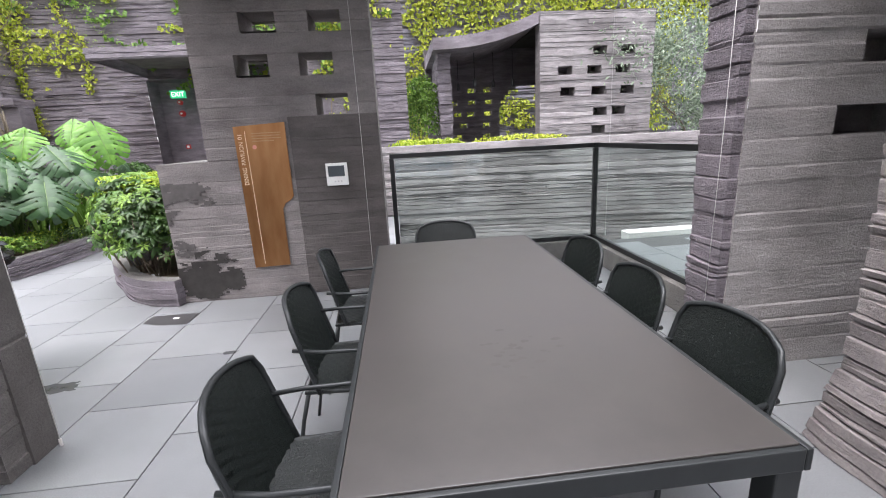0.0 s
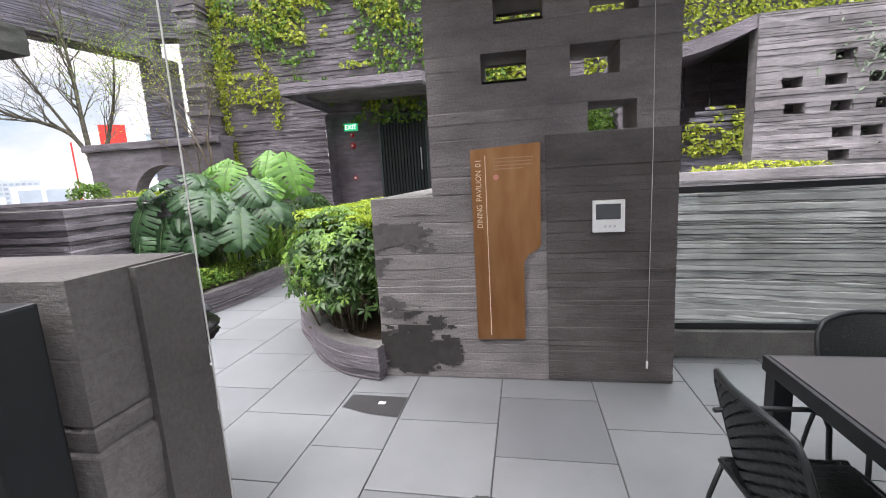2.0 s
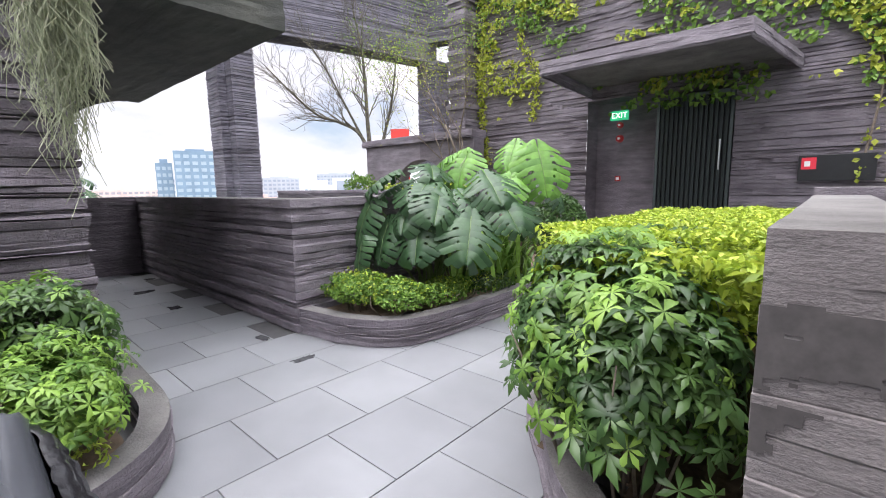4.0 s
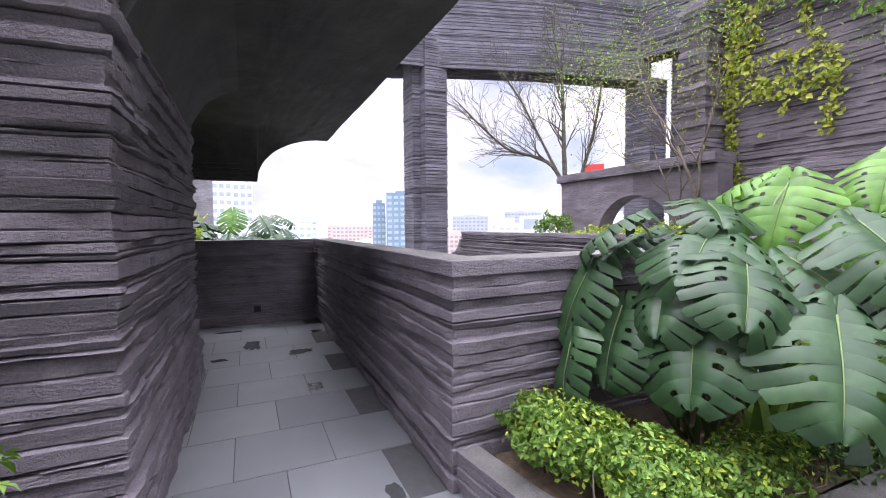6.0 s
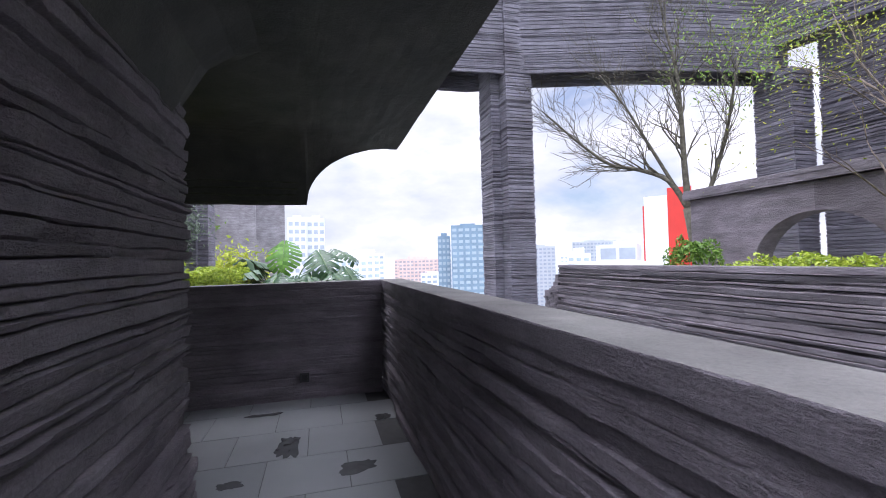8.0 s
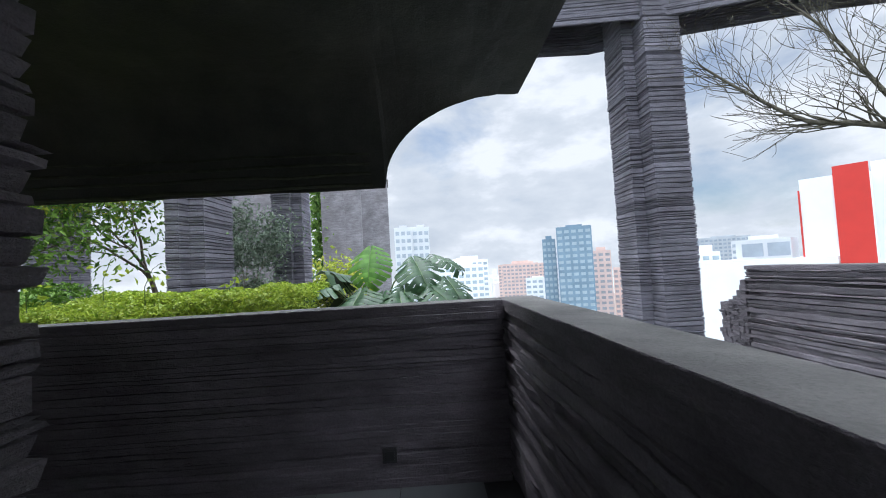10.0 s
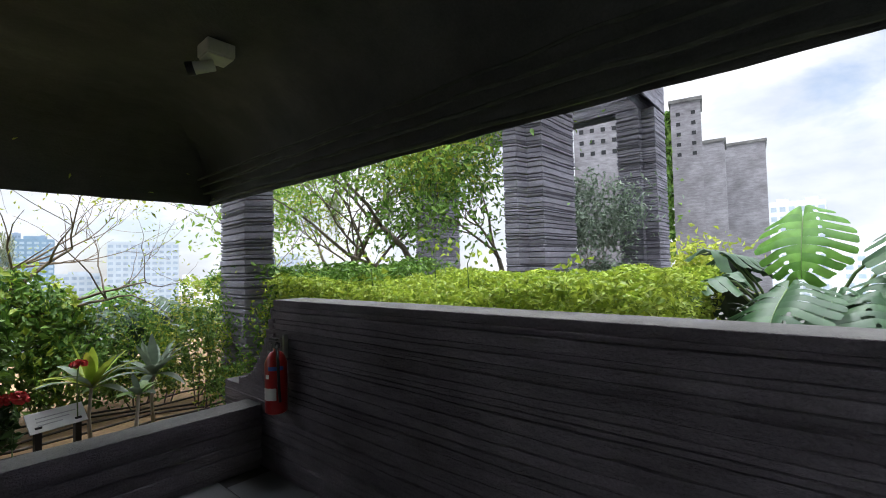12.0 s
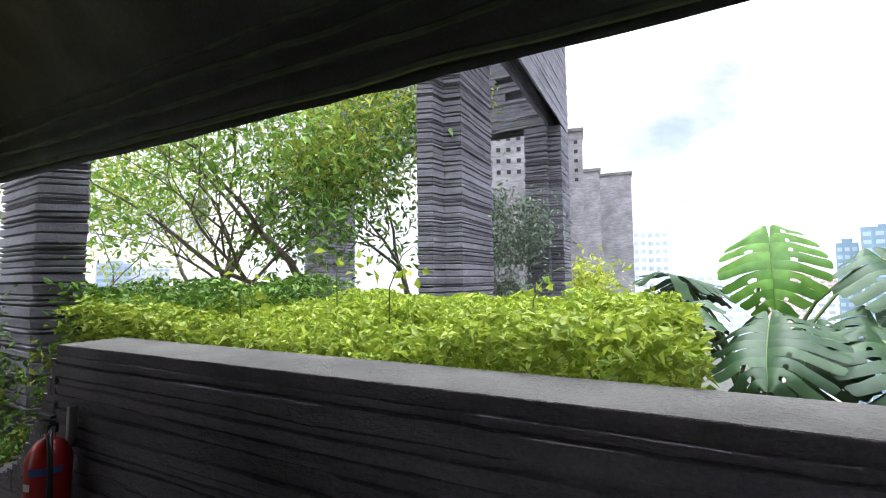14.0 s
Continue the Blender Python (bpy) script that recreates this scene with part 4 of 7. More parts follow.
def build_railing():
    r = tagged(empty("glass_railing"), "clear glass railing with black steel frame on a kerb", "railing")
    z0, z1 = 0.235, 1.335
    part("top_rail", boxes((-0.13, 4.775, z1 - 0.035, 2.27, 4.825, z1 + 0.015), (2.22, 2.45, z1 - 0.035, 2.27, 4.774, z1 + 0.015), bevel=0.004), BLACK, r)
    part("bottom_rail", boxes((-0.13, 4.78, 0.222, 2.27, 4.82, 0.272), (2.225, 2.45, 0.222, 2.265, 4.779, 0.272), bevel=0.003), BLACK, r)
    for x in (-0.11, 2.245):
        part("post", boxes((x - 0.025, 4.776, 0.273, x + 0.025, 4.824, z1 - 0.036), bevel=0.003), BLACK, r)
    pane("pane", r, -0.08, 4.794, 0.274, 2.215, 4.806, z1 - 0.037)
    pane("pane", r, 2.239, 2.46, 0.274, 2.251, 4.77, z1 - 0.037)
    q = tagged(empty("glass_balustrade"), "glass balustrade with heavy black steel post beside the low wall", "railing")
    part("post", boxes((-2.11, 1.67, 0, -2.03, 1.775, 1.36), bevel=0.006), BLACK, q)
    part("top_rail", boxes((-2.12, -2.4, 1.29, -2.04, 1.659, 1.36), bevel=0.006), BLACK, q)
    part("bottom_rail", boxes((-2.12, -2.4, 0.05, -2.04, 1.659, 0.14), bevel=0.006), BLACK, q)
    pane("pane", q, -2.087, -2.4, 0.142, -2.073, 1.658, 1.288)


build_railing()

# cords of the rolled-up blinds
CORD = plain("white_cord", (0.55, 0.54, 0.52), 0.8)
for x, y, z in ((-0.38, 4.235, 0.16), (-1.96, 2.07, 0.02), (2.35, 4.70, 0.3), (1.78, 2.2, 0.1)):
    c = obj("blind_cord", *tube([(x, y, z), (x + 0.008, y - 0.004, 1.6), (x, y, 3.2)], 0.0022, 6), CORD, None, True)
    tagged(c, "thin white blind cord hanging from the roof", "cord")
    obj("clip", *tube([(x, y, z - 0.03), (x, y, z + 0.02)], 0.008, 6), CORD, c)


def build_bin():
    b = tagged(empty("wheelie_bin", -3.17, 2.68, 0), "dark grey plastic wheelie bin lined with a black bag", "bin")
    grey = plain("dark_grey_plastic", (0.05, 0.055, 0.06), 0.45, 0, 0.12, 30)
    lidm = plain("grey_blue_plastic_lid", (0.045, 0.049, 0.056), 0.24, 0, 0.12, 8)
    grip = plain("black_plastic_grip", (0.02, 0.021, 0.023), 0.4, 0, 0.1, 20)
    bag = plain("black_bin_bag", (0.012, 0.012, 0.013), 0.2, 0, 0.2, 14, 0.35)
    hx, hy = 0.44, 0.31
    bm = bmesh.new()
    lo, hi = 0.80, 1.0
    vs = []
    for z, k in ((0.03, lo), (0.5, 0.9), (0.93, hi)):
        vs.append([bm.verts.new((sx * hx * k, sy * hy * k, z)) for sx, sy in ((-1, -1), (1, -1), (1, 1), (-1, 1))])
    for a, c in zip(vs, vs[1:]):
        for i in range(4):
            bm.faces.new((a[i], a[(i + 1) % 4], c[(i + 1) % 4], c[i]))
    bm.faces.new(vs[0][::-1])
    bm.faces.new(vs[-1])
    bmesh.ops.bevel(bm, geom=[e for e in bm.edges if abs(e.verts[0].co.z - e.verts[1].co.z) > 0.2], offset=0.05, segments=3, affect="EDGES")
    part("body", bm, grey, b, smooth=False)
    # bag: a crumpled skirt over the rim
    V, F = [], []
    n, rows = 160, 22
    rng = np.random.RandomState(8)
    for j in range(rows):
        z = 0.965 - 0.20 * j / (rows - 1)
        for k in range(n):
            a = 2 * math.pi * k / n
            sx, sy = math.cos(a), math.sin(a)
            q = (abs(sx) ** 6 + abs(sy) ** 6) ** (-1 / 6)
            h = j / (rows - 1)
            pleat = 0.016 * math.sin(h * 22 + 2.4 * float(vnoise(k * 0.09, 3)) * 3 + k * 0.05) * (0.4 + h)
            wr = pleat + 0.016 * float(vnoise(k * 0.12, j * 0.9)) + 0.010 * float(vnoise(k * 0.7 + j * 0.35, j * 0.6))
            bulge = 0.055 * math.sin(math.pi * min(1, h * 1.15 + 0.1)) + 0.05 * max(0, sx) ** 4 * max(0, sy) ** 2 * math.sin(math.pi * h)
            fl = 0.012 + bulge + wr
            V.append(((hx + fl) * sx * q, (hy + fl) * sy * q, z + 0.03 * float(vnoise(k * 0.07, 5)) * h))
    for j in range(rows - 1):
        for k in range(n):
            F.append((j * n + k, (j + 1) * n + k, (j + 1) * n + (k + 1) % n, j * n + (k + 1) % n))
    obj("bin_bag", V, F, bag, b, True, "crumpled black plastic bag")
    # lid: domed with a raised centre
    V, F = [], []
    nx, ny = 64, 48
    for j in range(ny + 1):
        for i in range(nx + 1):
            u, v = -1 + 2 * i / nx, -1 + 2 * j / ny
            e = max(abs(u), abs(v))
            z = 0.975 + 0.06 * (1 - e ** 6) + 0.022 * (1 / (1 + math.exp((abs(u) - 0.72) * 40))) * (1 / (1 + math.exp((abs(v) - 0.66) * 40)))
            soft = lambda a, b: 1 / (1 + math.exp((a - b) * 60))
            z += 0.012 * soft(abs(u + 0.1), 0.32) * soft(abs(v + 0.1), 0.34) - 0.010 * (soft(abs(e - 0.93), 0.02))
            V.append((u * (hx + 0.02), v * (hy + 0.02), z if e < 1 else 0.955))
    for j in range(ny):
        for i in range(nx):
            a = j * (nx + 1) + i
            F.append((a, a + 1, a + nx + 2, a + nx + 1))
    obj("lid", V, F, lidm, b, True, "grey domed lid")
    for x in (-0.30, 0.30):
        h = obj("lid_handle", *tube([(x - 0.085, 0.20, 1.03), (x - 0.08, 0.21, 1.075), (x - 0.06, 0.215, 1.088), (x + 0.06, 0.215, 1.088), (x + 0.08, 0.21, 1.075), (x + 0.085, 0.20, 1.03)], 0.012, 8), grip, b, True)
    for x in (-0.3, 0.3):
        bm = bmesh.new()
        bmesh.ops.create_cone(bm, cap_ends=True, segments=20, radius1=0.1, radius2=0.1, depth=0.05, matrix=Matrix.Translation((x, -0.29, 0.1)) @ Matrix.Rotation(radians(90), 4, "Y"))
        part("wheel", bm, BLACK, b)


build_bin()

# water stains on the pier and wet patches on the floor
WET = plain("wet_dark_concrete", (0.034, 0.031, 0.029), 0.4, 0, 0.3, 12)


def blot(name, cx, cy, w, h, seed, mat, label, wall_y=None, z=0.0015, cat="stain"):
    rng = np.random.RandomState(seed)
    n = 40
    pts = []
    for k in range(n):
        a = 2 * math.pi * k / n
        r = 1 + 0.5 * float(vnoise(math.cos(a) * 2 + seed, math.sin(a) * 2)) + 0.35 * float(vnoise(k * 0.9, seed))
        pts.append((cx + w / 2 * r * math.copysign(abs(math.cos(a)) ** 0.6, math.cos(a)), cy + h / 2 * r * math.copysign(abs(math.sin(a)) ** 0.6, math.sin(a))))
    V = [(x, wall_y, y) if wall_y is not None else (x, y, z) for x, y in pts]
    return tagged(obj(name, V, [tuple(range(n))], mat), label, cat)




def seepage(x0, x1, z0, z1, seed, y, mat, label, level=0.0):
    """A ragged damp mark on the pier that follows the boards."""
    c = 0.011
    xs, zs = np.arange(x0, x1, c * 1.6), np.arange(z0, z1, c)
    X, Z = np.meshgrid(xs, zs)
    u, v = (X - x0) / (x1 - x0) * 2 - 1, (Z - z0) / (z1 - z0) * 2 - 1
    wet = 0.22 - 0.75 * np.clip(u, 0, 1) ** 1.5 - 0.55 * np.clip(v, 0, 1) ** 2 - 0.2 * np.clip(-v, 0, 1) ** 3 + 1.1 * vnoise(X * 3 + seed, Z * 7) + 0.8 * vnoise(X * 8, Z * 22 + seed) + 0.5 * vnoise(X * 25, Z * 50 + seed) + level
    V, F, at = [], [], {}

    def corner(i, j):
        if (i, j) not in at:
            at[(i, j)] = len(V)
            V.append((x0 + i * c * 1.6, y, z0 + j * c))
        return at[(i, j)]
    for j in range(len(zs)):
        for i in range(len(xs)):
            if wet[j, i] > 0:
                F.append((corner(i, j), corner(i + 1, j), corner(i + 1, j + 1), corner(i, j + 1)))
    ob = obj("water_stain", V, F, mat)
    return structure(ob, label, "stain")


DAMPWALL = plain("damp_concrete", (0.075, 0.068, 0.066), 0.6, 0, 0.25, 20)
seepage(-2.31, -1.68, 0.03, 0.42, 3, 4.2600, WET, "dark wet stain at the foot of the pier", 0.10)
seepage(-2.12, -1.74, 0.36, 0.64, 5, 4.2590, WET, "dark damp patch on the pier", -0.12)
seepage(-2.31, -1.80, 0.98, 1.28, 9, 4.2610, DAMPWALL, "flaking damp patch on the pier", -0.10)
seepage(-2.31, -2.10, 0.30, 0.95, 12, 4.2620, DAMPWALL, "faint damp streak down the pier's edge", -0.2)
cov = tagged(empty("floor_cover", -2.25, 3.84, 0), "dark metal floor cover partly wet", "floor cover")
obj("plate", [(-0.21, -0.06, 0.004), (0.0, -0.13, 0.004), (0.21, -0.155, 0.004), (0.215, 0.10, 0.004), (-0.205, 0.11, 0.004)], [(0, 1, 2, 3, 4)], plain("dark_wet_plate", (0.045, 0.045, 0.045), 0.3), cov)
part("ring_pull", boxes((0.03, -0.01, 0.0045, 0.08, 0.02, 0.010), bevel=0.002), WHITE, cov)
DAMP = plain("damp_tile", (0.06, 0.062, 0.064), 0.25, 0, 0.2)
for i, (x, y, w, d) in enumerate(((-2.43, 2.72, 0.24, 0.12), (-1.42, 3.02, 0.10, 0.05), (-6.42, 4.89, 0.18, 0.10), (-5.6, 4.86, 0.10, 0.22), (-8.45, 4.71, 0.2, 0.14), (-11.33, 3.85, 0.10, 0.36), (-9.8, 3.77, 0.12, 0.2), (-10.85, 5.05, 0.18, 0.16), (-9.8, 4.7, 0.2, 0.3), (-10.4, 4.15, 0.5, 0.2))):
    blot("damp_patch", x, y, w, d, 20 + i, DAMP, "small damp patch on the floor tiles")


# ---- planters on the plaza ----
def kerb(name, path, width, h, seed, label):
    return structure(strata(name, ribbon(smooth_path(path, 6), width), 0, h, STRATA, 0.05, 0.010, 0.07, seed, CAP), label, "planter kerb")


RIGHT = [(-3.72, 8.2), (-3.74, 6.6), (-3.68, 5.7), (-3.54, 5.25), (-3.24, 4.86), (-2.98, 4.53), (-2.66, 4.28), (-2.32, 4.17)]
kerb("planter_kerb_right", RIGHT, 0.15, 0.27, 51, "low curved concrete planter kerb")
LEFT = [(-6.24, 5.22), (-5.95, 5.26), (-5.57, 5.33), (-5.18, 5.56), (-5.02, 5.95), (-4.96, 6.7), (-4.97, 7.8), (-5.2, 9.0), (-5.4, 9.9), (-5.5, 12.8)]
kerb("planter_kerb_left", LEFT, 0.15, 0.27, 52, "low curved concrete planter kerb with moss")
THIRD = [(-4.28, 1.0), (-4.28, 2.6), (-4.36, 3.1), (-4.62, 3.48), (-5.0, 3.66), (-5.5, 3.70), (-6.25, 3.72)]
kerb("planter_kerb_gallery", THIRD, 0.15, 0.27, 53, "low curved concrete planter kerb")


def bed(name, x0, y0, x1, y1, z, mat, label, seed, cell=0.15):
    nx, ny = int((x1 - x0) / cell) + 1, int((y1 - y0) / cell) + 1
    X, Y = np.meshgrid(np.linspace(x0, x1, nx), np.linspace(y0, y1, ny))
    Z = z + 0.06 * vnoise(X * 2 + seed, Y * 2) + 0.02 * vnoise(X * 9, Y * 9)
    V = np.stack([X, Y, Z], 2).reshape(-1, 3)
    F = [(j * nx + i, j * nx + i + 1, (j + 1) * nx + i + 1, (j + 1) * nx + i) for j in range(ny - 1) for i in range(nx - 1)]
    return structure(obj(name, V, F, mat, None, True), label, "soil")


bed("soil_right", -3.2, 4.75, -2.3, 8.2, 0.2, SOIL, "brown planter soil", 1)
bed("soil_right_front", -2.75, 4.40, -2.33, 4.75, 0.2, SOIL, "brown planter soil", 8)
bed("soil_left", -6.35, 6.0, -5.15, 12.9, 0.22, SOIL, "brown planter soil with dead leaves", 2)
bed("soil_left_front", -6.2, 5.45, -5.35, 6.0, 0.22, SOIL, "brown planter soil", 4)
bed("soil_gallery", -6.3, 1.0, -4.72, 3.40, 0.2, SOIL, "brown planter soil", 3)

R6 = np.random.RandomState(66)


def twigs(bases, tops, rad=0.006):
    return joined(*[tube([a, tuple((Vector(a) + Vector(b)) / 2 + Vector((R6.normal(0, 0.03), R6.normal(0, 0.03), 0.02))), b], [rad * 1.4, rad, rad * 0.5], 5) for a, b in zip(bases, tops)])


def bush(name, cx, cy, cz, rx, ry, rz, n, size, mat, label, stems=10, lump=0.25, flat=0.45, narrow=0.45, extra=None, zmin=None, ground=0.2, whorled=0):
    """A shrub: stems with a crown of separate leaves, or of whorls of leaflets."""
    b = tagged(empty(name, cx, cy, ground), label, "shrub")
    shell = shrub_shell(0, 0, cz - ground, rx, ry, rz, R6, lump, None if zmin is None else zmin - ground)
    pieces = [whorls(n, shell, size, R6, whorled)] if whorled else [leaves(n, shell, size, R6, flat, narrow)]
    crown = foliage("crown", pieces, mat, "", "")
    crown.parent = b
    for k in ("category", "kind", "label"):
        if k in crown and k != "kind":
            del crown[k]
    if extra:
        mat2, frac, size2 = extra
        shell = shrub_shell(0, 0, cz - ground + 0.04, rx * 1.03, ry * 1.03, rz * 1.05, R6, lump)
        c2 = foliage("young_leaves", [whorls(int(n * frac), shell, size2, R6, whorled) if whorled else leaves(int(n * frac), shell, size2, R6, flat, narrow)], mat2, "", "")
        c2.parent = b
        for k in ("category", "kind", "label"):
            if k in c2 and k != "kind":
                del c2[k]
    a = [(R6.normal(0, rx * 0.25), R6.normal(0, ry * 0.25), 0) for _ in range(stems)]
    t = [(x * 2.0 + R6.normal(0, 0.04), y * 2.0 + R6.normal(0, 0.04), (cz - ground) + rz * R6.uniform(0.1, 0.6)) for x, y, _ in a]
    tagged(obj("branchwork", *twigs(a, t), BARK, b, True), kind="stuff")
    return b


# clipped hedge beside the pier: dark below, lime on top
bush("hedge_shrub", -2.95, 4.98, 0.70, 0.43, 0.50, 0.50, 900, 0.085, LEAF_DARK, "dense umbrella-leaved green shrub in the curved planter", 14, 0.2, 0.4, 0.38, (LEAF_MID, 0.4, 0.07), whorled=7)
bush("hedge_shrub", -2.72, 4.72, 0.62, 0.36, 0.34, 0.50, 420, 0.085, LEAF_DARK, "dark umbrella-leaved shrub against the pier", 10, 0.2, 0.4, 0.38, (LEAF_MID, 0.5, 0.07), whorled=7)
bush("hedge_shrub", -2.92, 6.0, 0.75, 0.52, 0.9, 0.48, 1100, 0.085, LEAF_MID, "green umbrella-leaved shrub in the planter", 14, 0.15, 0.4, 0.42, (LEAF_DARK, 0.5, 0.08), whorled=7)
foliage("lime_hedge", [leaves(26000, hedge_box(-3.55, 5.3, 0.80, -2.3, 8.2, 1.24, R6, 0.03), 0.045, R6, 0.55, 0.5)], LEAF_BRIGHT, "clipped lime-green hedge top", "hedge")
foliage("lime_hedge_front", [leaves(2600, hedge_box(-3.25, 4.75, 0.9, -2.35, 5.3, 1.17, R6, 0.06), 0.06, R6, 0.5, 0.5)], LEAF_BRIGHT, "lime-green young leaves on the hedge", "hedge")

# ferny ground cover at the tip of the left planter
for (x, y, z, rx, ry, rz, n, m) in ((-5.85, 5.68, 0.40, 0.40, 0.28, 0.20, 3600, LEAF_MID), (-5.45, 5.85, 0.38, 0.30, 0.30, 0.18, 2600, LEAF_MID), (-5.3, 6.4, 0.34, 0.22, 0.45, 0.14, 1800, LEAF_MID), (-5.25, 7.3, 0.32, 0.2, 0.6, 0.12, 1200, LEAF_DARK)):
    bush("ground_fern", x, y, z, rx, ry, rz, n, 0.042, m, "low bright green ferny ground cover", 6, 0.35, 0.5, 0.55, (LEAF_BRIGHT, 0.10, 0.035))


def monstera_blade(L, rng, slits=9):
    """A split heart-shaped blade in its own plane: base at the origin, tip along +y, each finger arched and drooping."""
    V, F = [], []

    def width(v):
        return L * 0.62 * max(0.02, math.sin(math.pi * min(1, max(0.02, (v + 0.24) / 1.26)) ** 0.8)) ** 0.75

    def at(u, v, side, sag):
        w = width(v)
        ridge = 0.05 * L * math.sin(math.pi * min(1.0, u * 1.3)) - (0.13 + sag) * L * u * u
        return (side * w * u, L * v + w * u * (0.42 * v + 0.04), ridge - 0.30 * L * max(0.0, v - 0.3) ** 2)
    for side in (-1, 1):
        for k in range(slits):
            v0, v1 = -0.20 + 1.18 * k / slits, -0.20 + 1.18 * (k + 1) / slits
            p = v1 - v0
            deep, cut, sag = rng.uniform(0.48, 0.68), rng.uniform(0.12, 0.22) * p, rng.uniform(-0.05, 0.14)
            if k == slits - 1:
                cut *= 0.4
            us = (0.0, 0.12, 0.30, deep * 0.82, deep, 0.5 * (deep + 0.88), 0.90, 0.965, 1.0)
            shape = (0, 0, 0, 0, 0.45, 0.75, 0.8, 1.05, 1.9)
            o = len(V)
            for u, q in zip(us, shape):
                lo, hi = v0 + cut * q, v1 - cut * q * 0.8
                if hi - lo < 0.12 * p:
                    lo = hi = (lo + hi) / 2
                    lo, hi = lo - 0.05 * p, hi + 0.05 * p
                if u < 0.05:
                    lo, hi = max(0.0, lo), max(0.0, hi)
                fold = 0.012 * L * min(1.0, u * 3)
                mid = at(u, (lo + hi) / 2, side, sag)
                V += [at(u, lo, side, sag), (mid[0], mid[1], mid[2] + fold), at(u, hi, side, sag)]
            hole = rng.rand() < 0.65
            for i in range(8):
                a = o + 3 * i
                quads = [(a, a + 1, a + 4, a + 3), (a + 1, a + 2, a + 5, a + 4)]
                if hole and i == 2:
                    A, B, C, D = (Vector(V[j]) for j in (a + 1, a + 2, a + 5, a + 4))
                    q = len(V)
                    pt = lambda s, t: tuple((A.lerp(B, s)).lerp(D.lerp(C, s), t))
                    V += [pt(0.45, 0.1), pt(0.95, 0.12), pt(1.0, 0.55), pt(0.92, 0.9), pt(0.45, 0.92), pt(0.22, 0.5)]
                    quads = [quads[0], (a + 1, a + 2, q + 1, q), (a + 2, a + 5, q + 3, q + 2, q + 1), (a + 5, a + 4, q + 4, q + 3), (a + 4, a + 1, q, q + 5, q + 4)]
                F += [f if side > 0 else f[::-1] for f in quads]
    return V, F


def monstera(name, base, blades, label, rng):
    """base: foot of the plant; blades: (x, y, z of the blade's base, length, heading, pitch, roll, young)."""
    p = tagged(empty(name, *base), label, "plant")
    B = Vector(base)
    for x, y, z, L, head, pitch, roll, young in blades:
        L *= 0.70
        V, F = monstera_blade(L, rng)
        m = pose(x - B.x, y - B.y, z - B.z, 0, 0, head) @ pose(0, 0, 0, pitch, roll, 0)
        ob = obj("leaf", [m @ Vector(v) for v in V], F, MONSTERA_LIGHT if young else MONSTERA, p, True)
        top = m @ Vector((0, 0.01, -0.004))
        foot = Vector((rng.normal(0, 0.08), rng.normal(0, 0.08), 0.0))
        mid = foot.lerp(top, 0.55) + Vector((0, 0, 0.22 * top.z))
        pts = [foot, foot.lerp(mid, 0.5) + Vector((0, 0, 0.06)), mid, mid.lerp(top, 0.6) + Vector((0, 0, 0.05)), top]
        obj("leaf_stalk", *tube(pts, [0.016, 0.014, 0.012, 0.010, 0.007], 6), STEM, p, True)
        rib = [m @ Vector((0, L * q, 0.004 - 0.30 * L * max(0, q - 0.3) ** 2)) for q in np.linspace(0, 0.96, 8)]
        obj("midrib", *tube(rib, [0.008 * L * 1.2 * (1 - 0.8 * i / 8) for i in range(8)], 5), STEM, ob, True)
    return p


RM = np.random.RandomState(5)
monstera("monstera_plant", (-5.75, 6.75, 0.2), [
    (-5.55, 6.35, 1.16, 0.82, 200, -48, 8, 0), (-5.05, 6.60, 1.18, 0.84, 222, -46, -10, 0), (-5.98, 6.25, 1.10, 0.76, 178, -56, 14, 0),
    (-6.18, 6.15, 1.30, 0.74, 165, -66, -6, 0), (-6.10, 5.95, 0.88, 0.70, 160, -74, 12, 0), (-5.65, 6.60, 1.58, 0.80, 205, -26, -8, 0), (-6.15, 6.70, 1.56, 0.70, 165, -22, 10, 0),
    (-5.15, 7.00, 1.62, 0.74, 235, -34, 8, 0), (-5.55, 7.15, 1.86, 0.72, 190, -60, -4, 1), (-5.75, 7.35, 1.95, 0.6, 130, -24, 0, 1), (-5.85, 6.85, 1.74, 0.66, 230, -14, -14, 0),
    (-6.15, 6.9, 1.35, 0.55, 100, -45, 0, 0), (-5.35, 6.80, 1.42, 0.70, 260, -30, 6, 0),
    (-5.75, 6.42, 1.36, 0.74, 188, -40, 16, 0), (-5.40, 6.50, 1.44, 0.72, 226, -36, -16, 0), (-6.05, 6.42, 1.66, 0.62, 150, -28, 12, 0), (-4.92, 6.95, 1.36, 0.70, 238, -40, 12, 0)],
    "large monstera plant with broad split leaves", RM)
monstera("monstera_plant", (-5.35, 8.05, 0.2), [
    (-5.00, 7.9, 1.95, 0.92, 228, -66, 6, 1), (-5.4, 8.0, 2.05, 0.66, 190, -50, 0, 1), (-5.1, 8.3, 1.5, 0.6, 280, -45, 0, 0),
    (-5.6, 8.2, 1.6, 0.6, 150, -40, 0, 0), (-5.15, 7.7, 1.25, 0.60, 225, -55, 10, 0), (-5.3, 8.5, 1.9, 0.6, 320, -40, 0, 1), (-5.2, 7.6, 1.62, 0.62, 205, -48, -8, 1)],
    "tall monstera plant with bright green split leaves", RM)
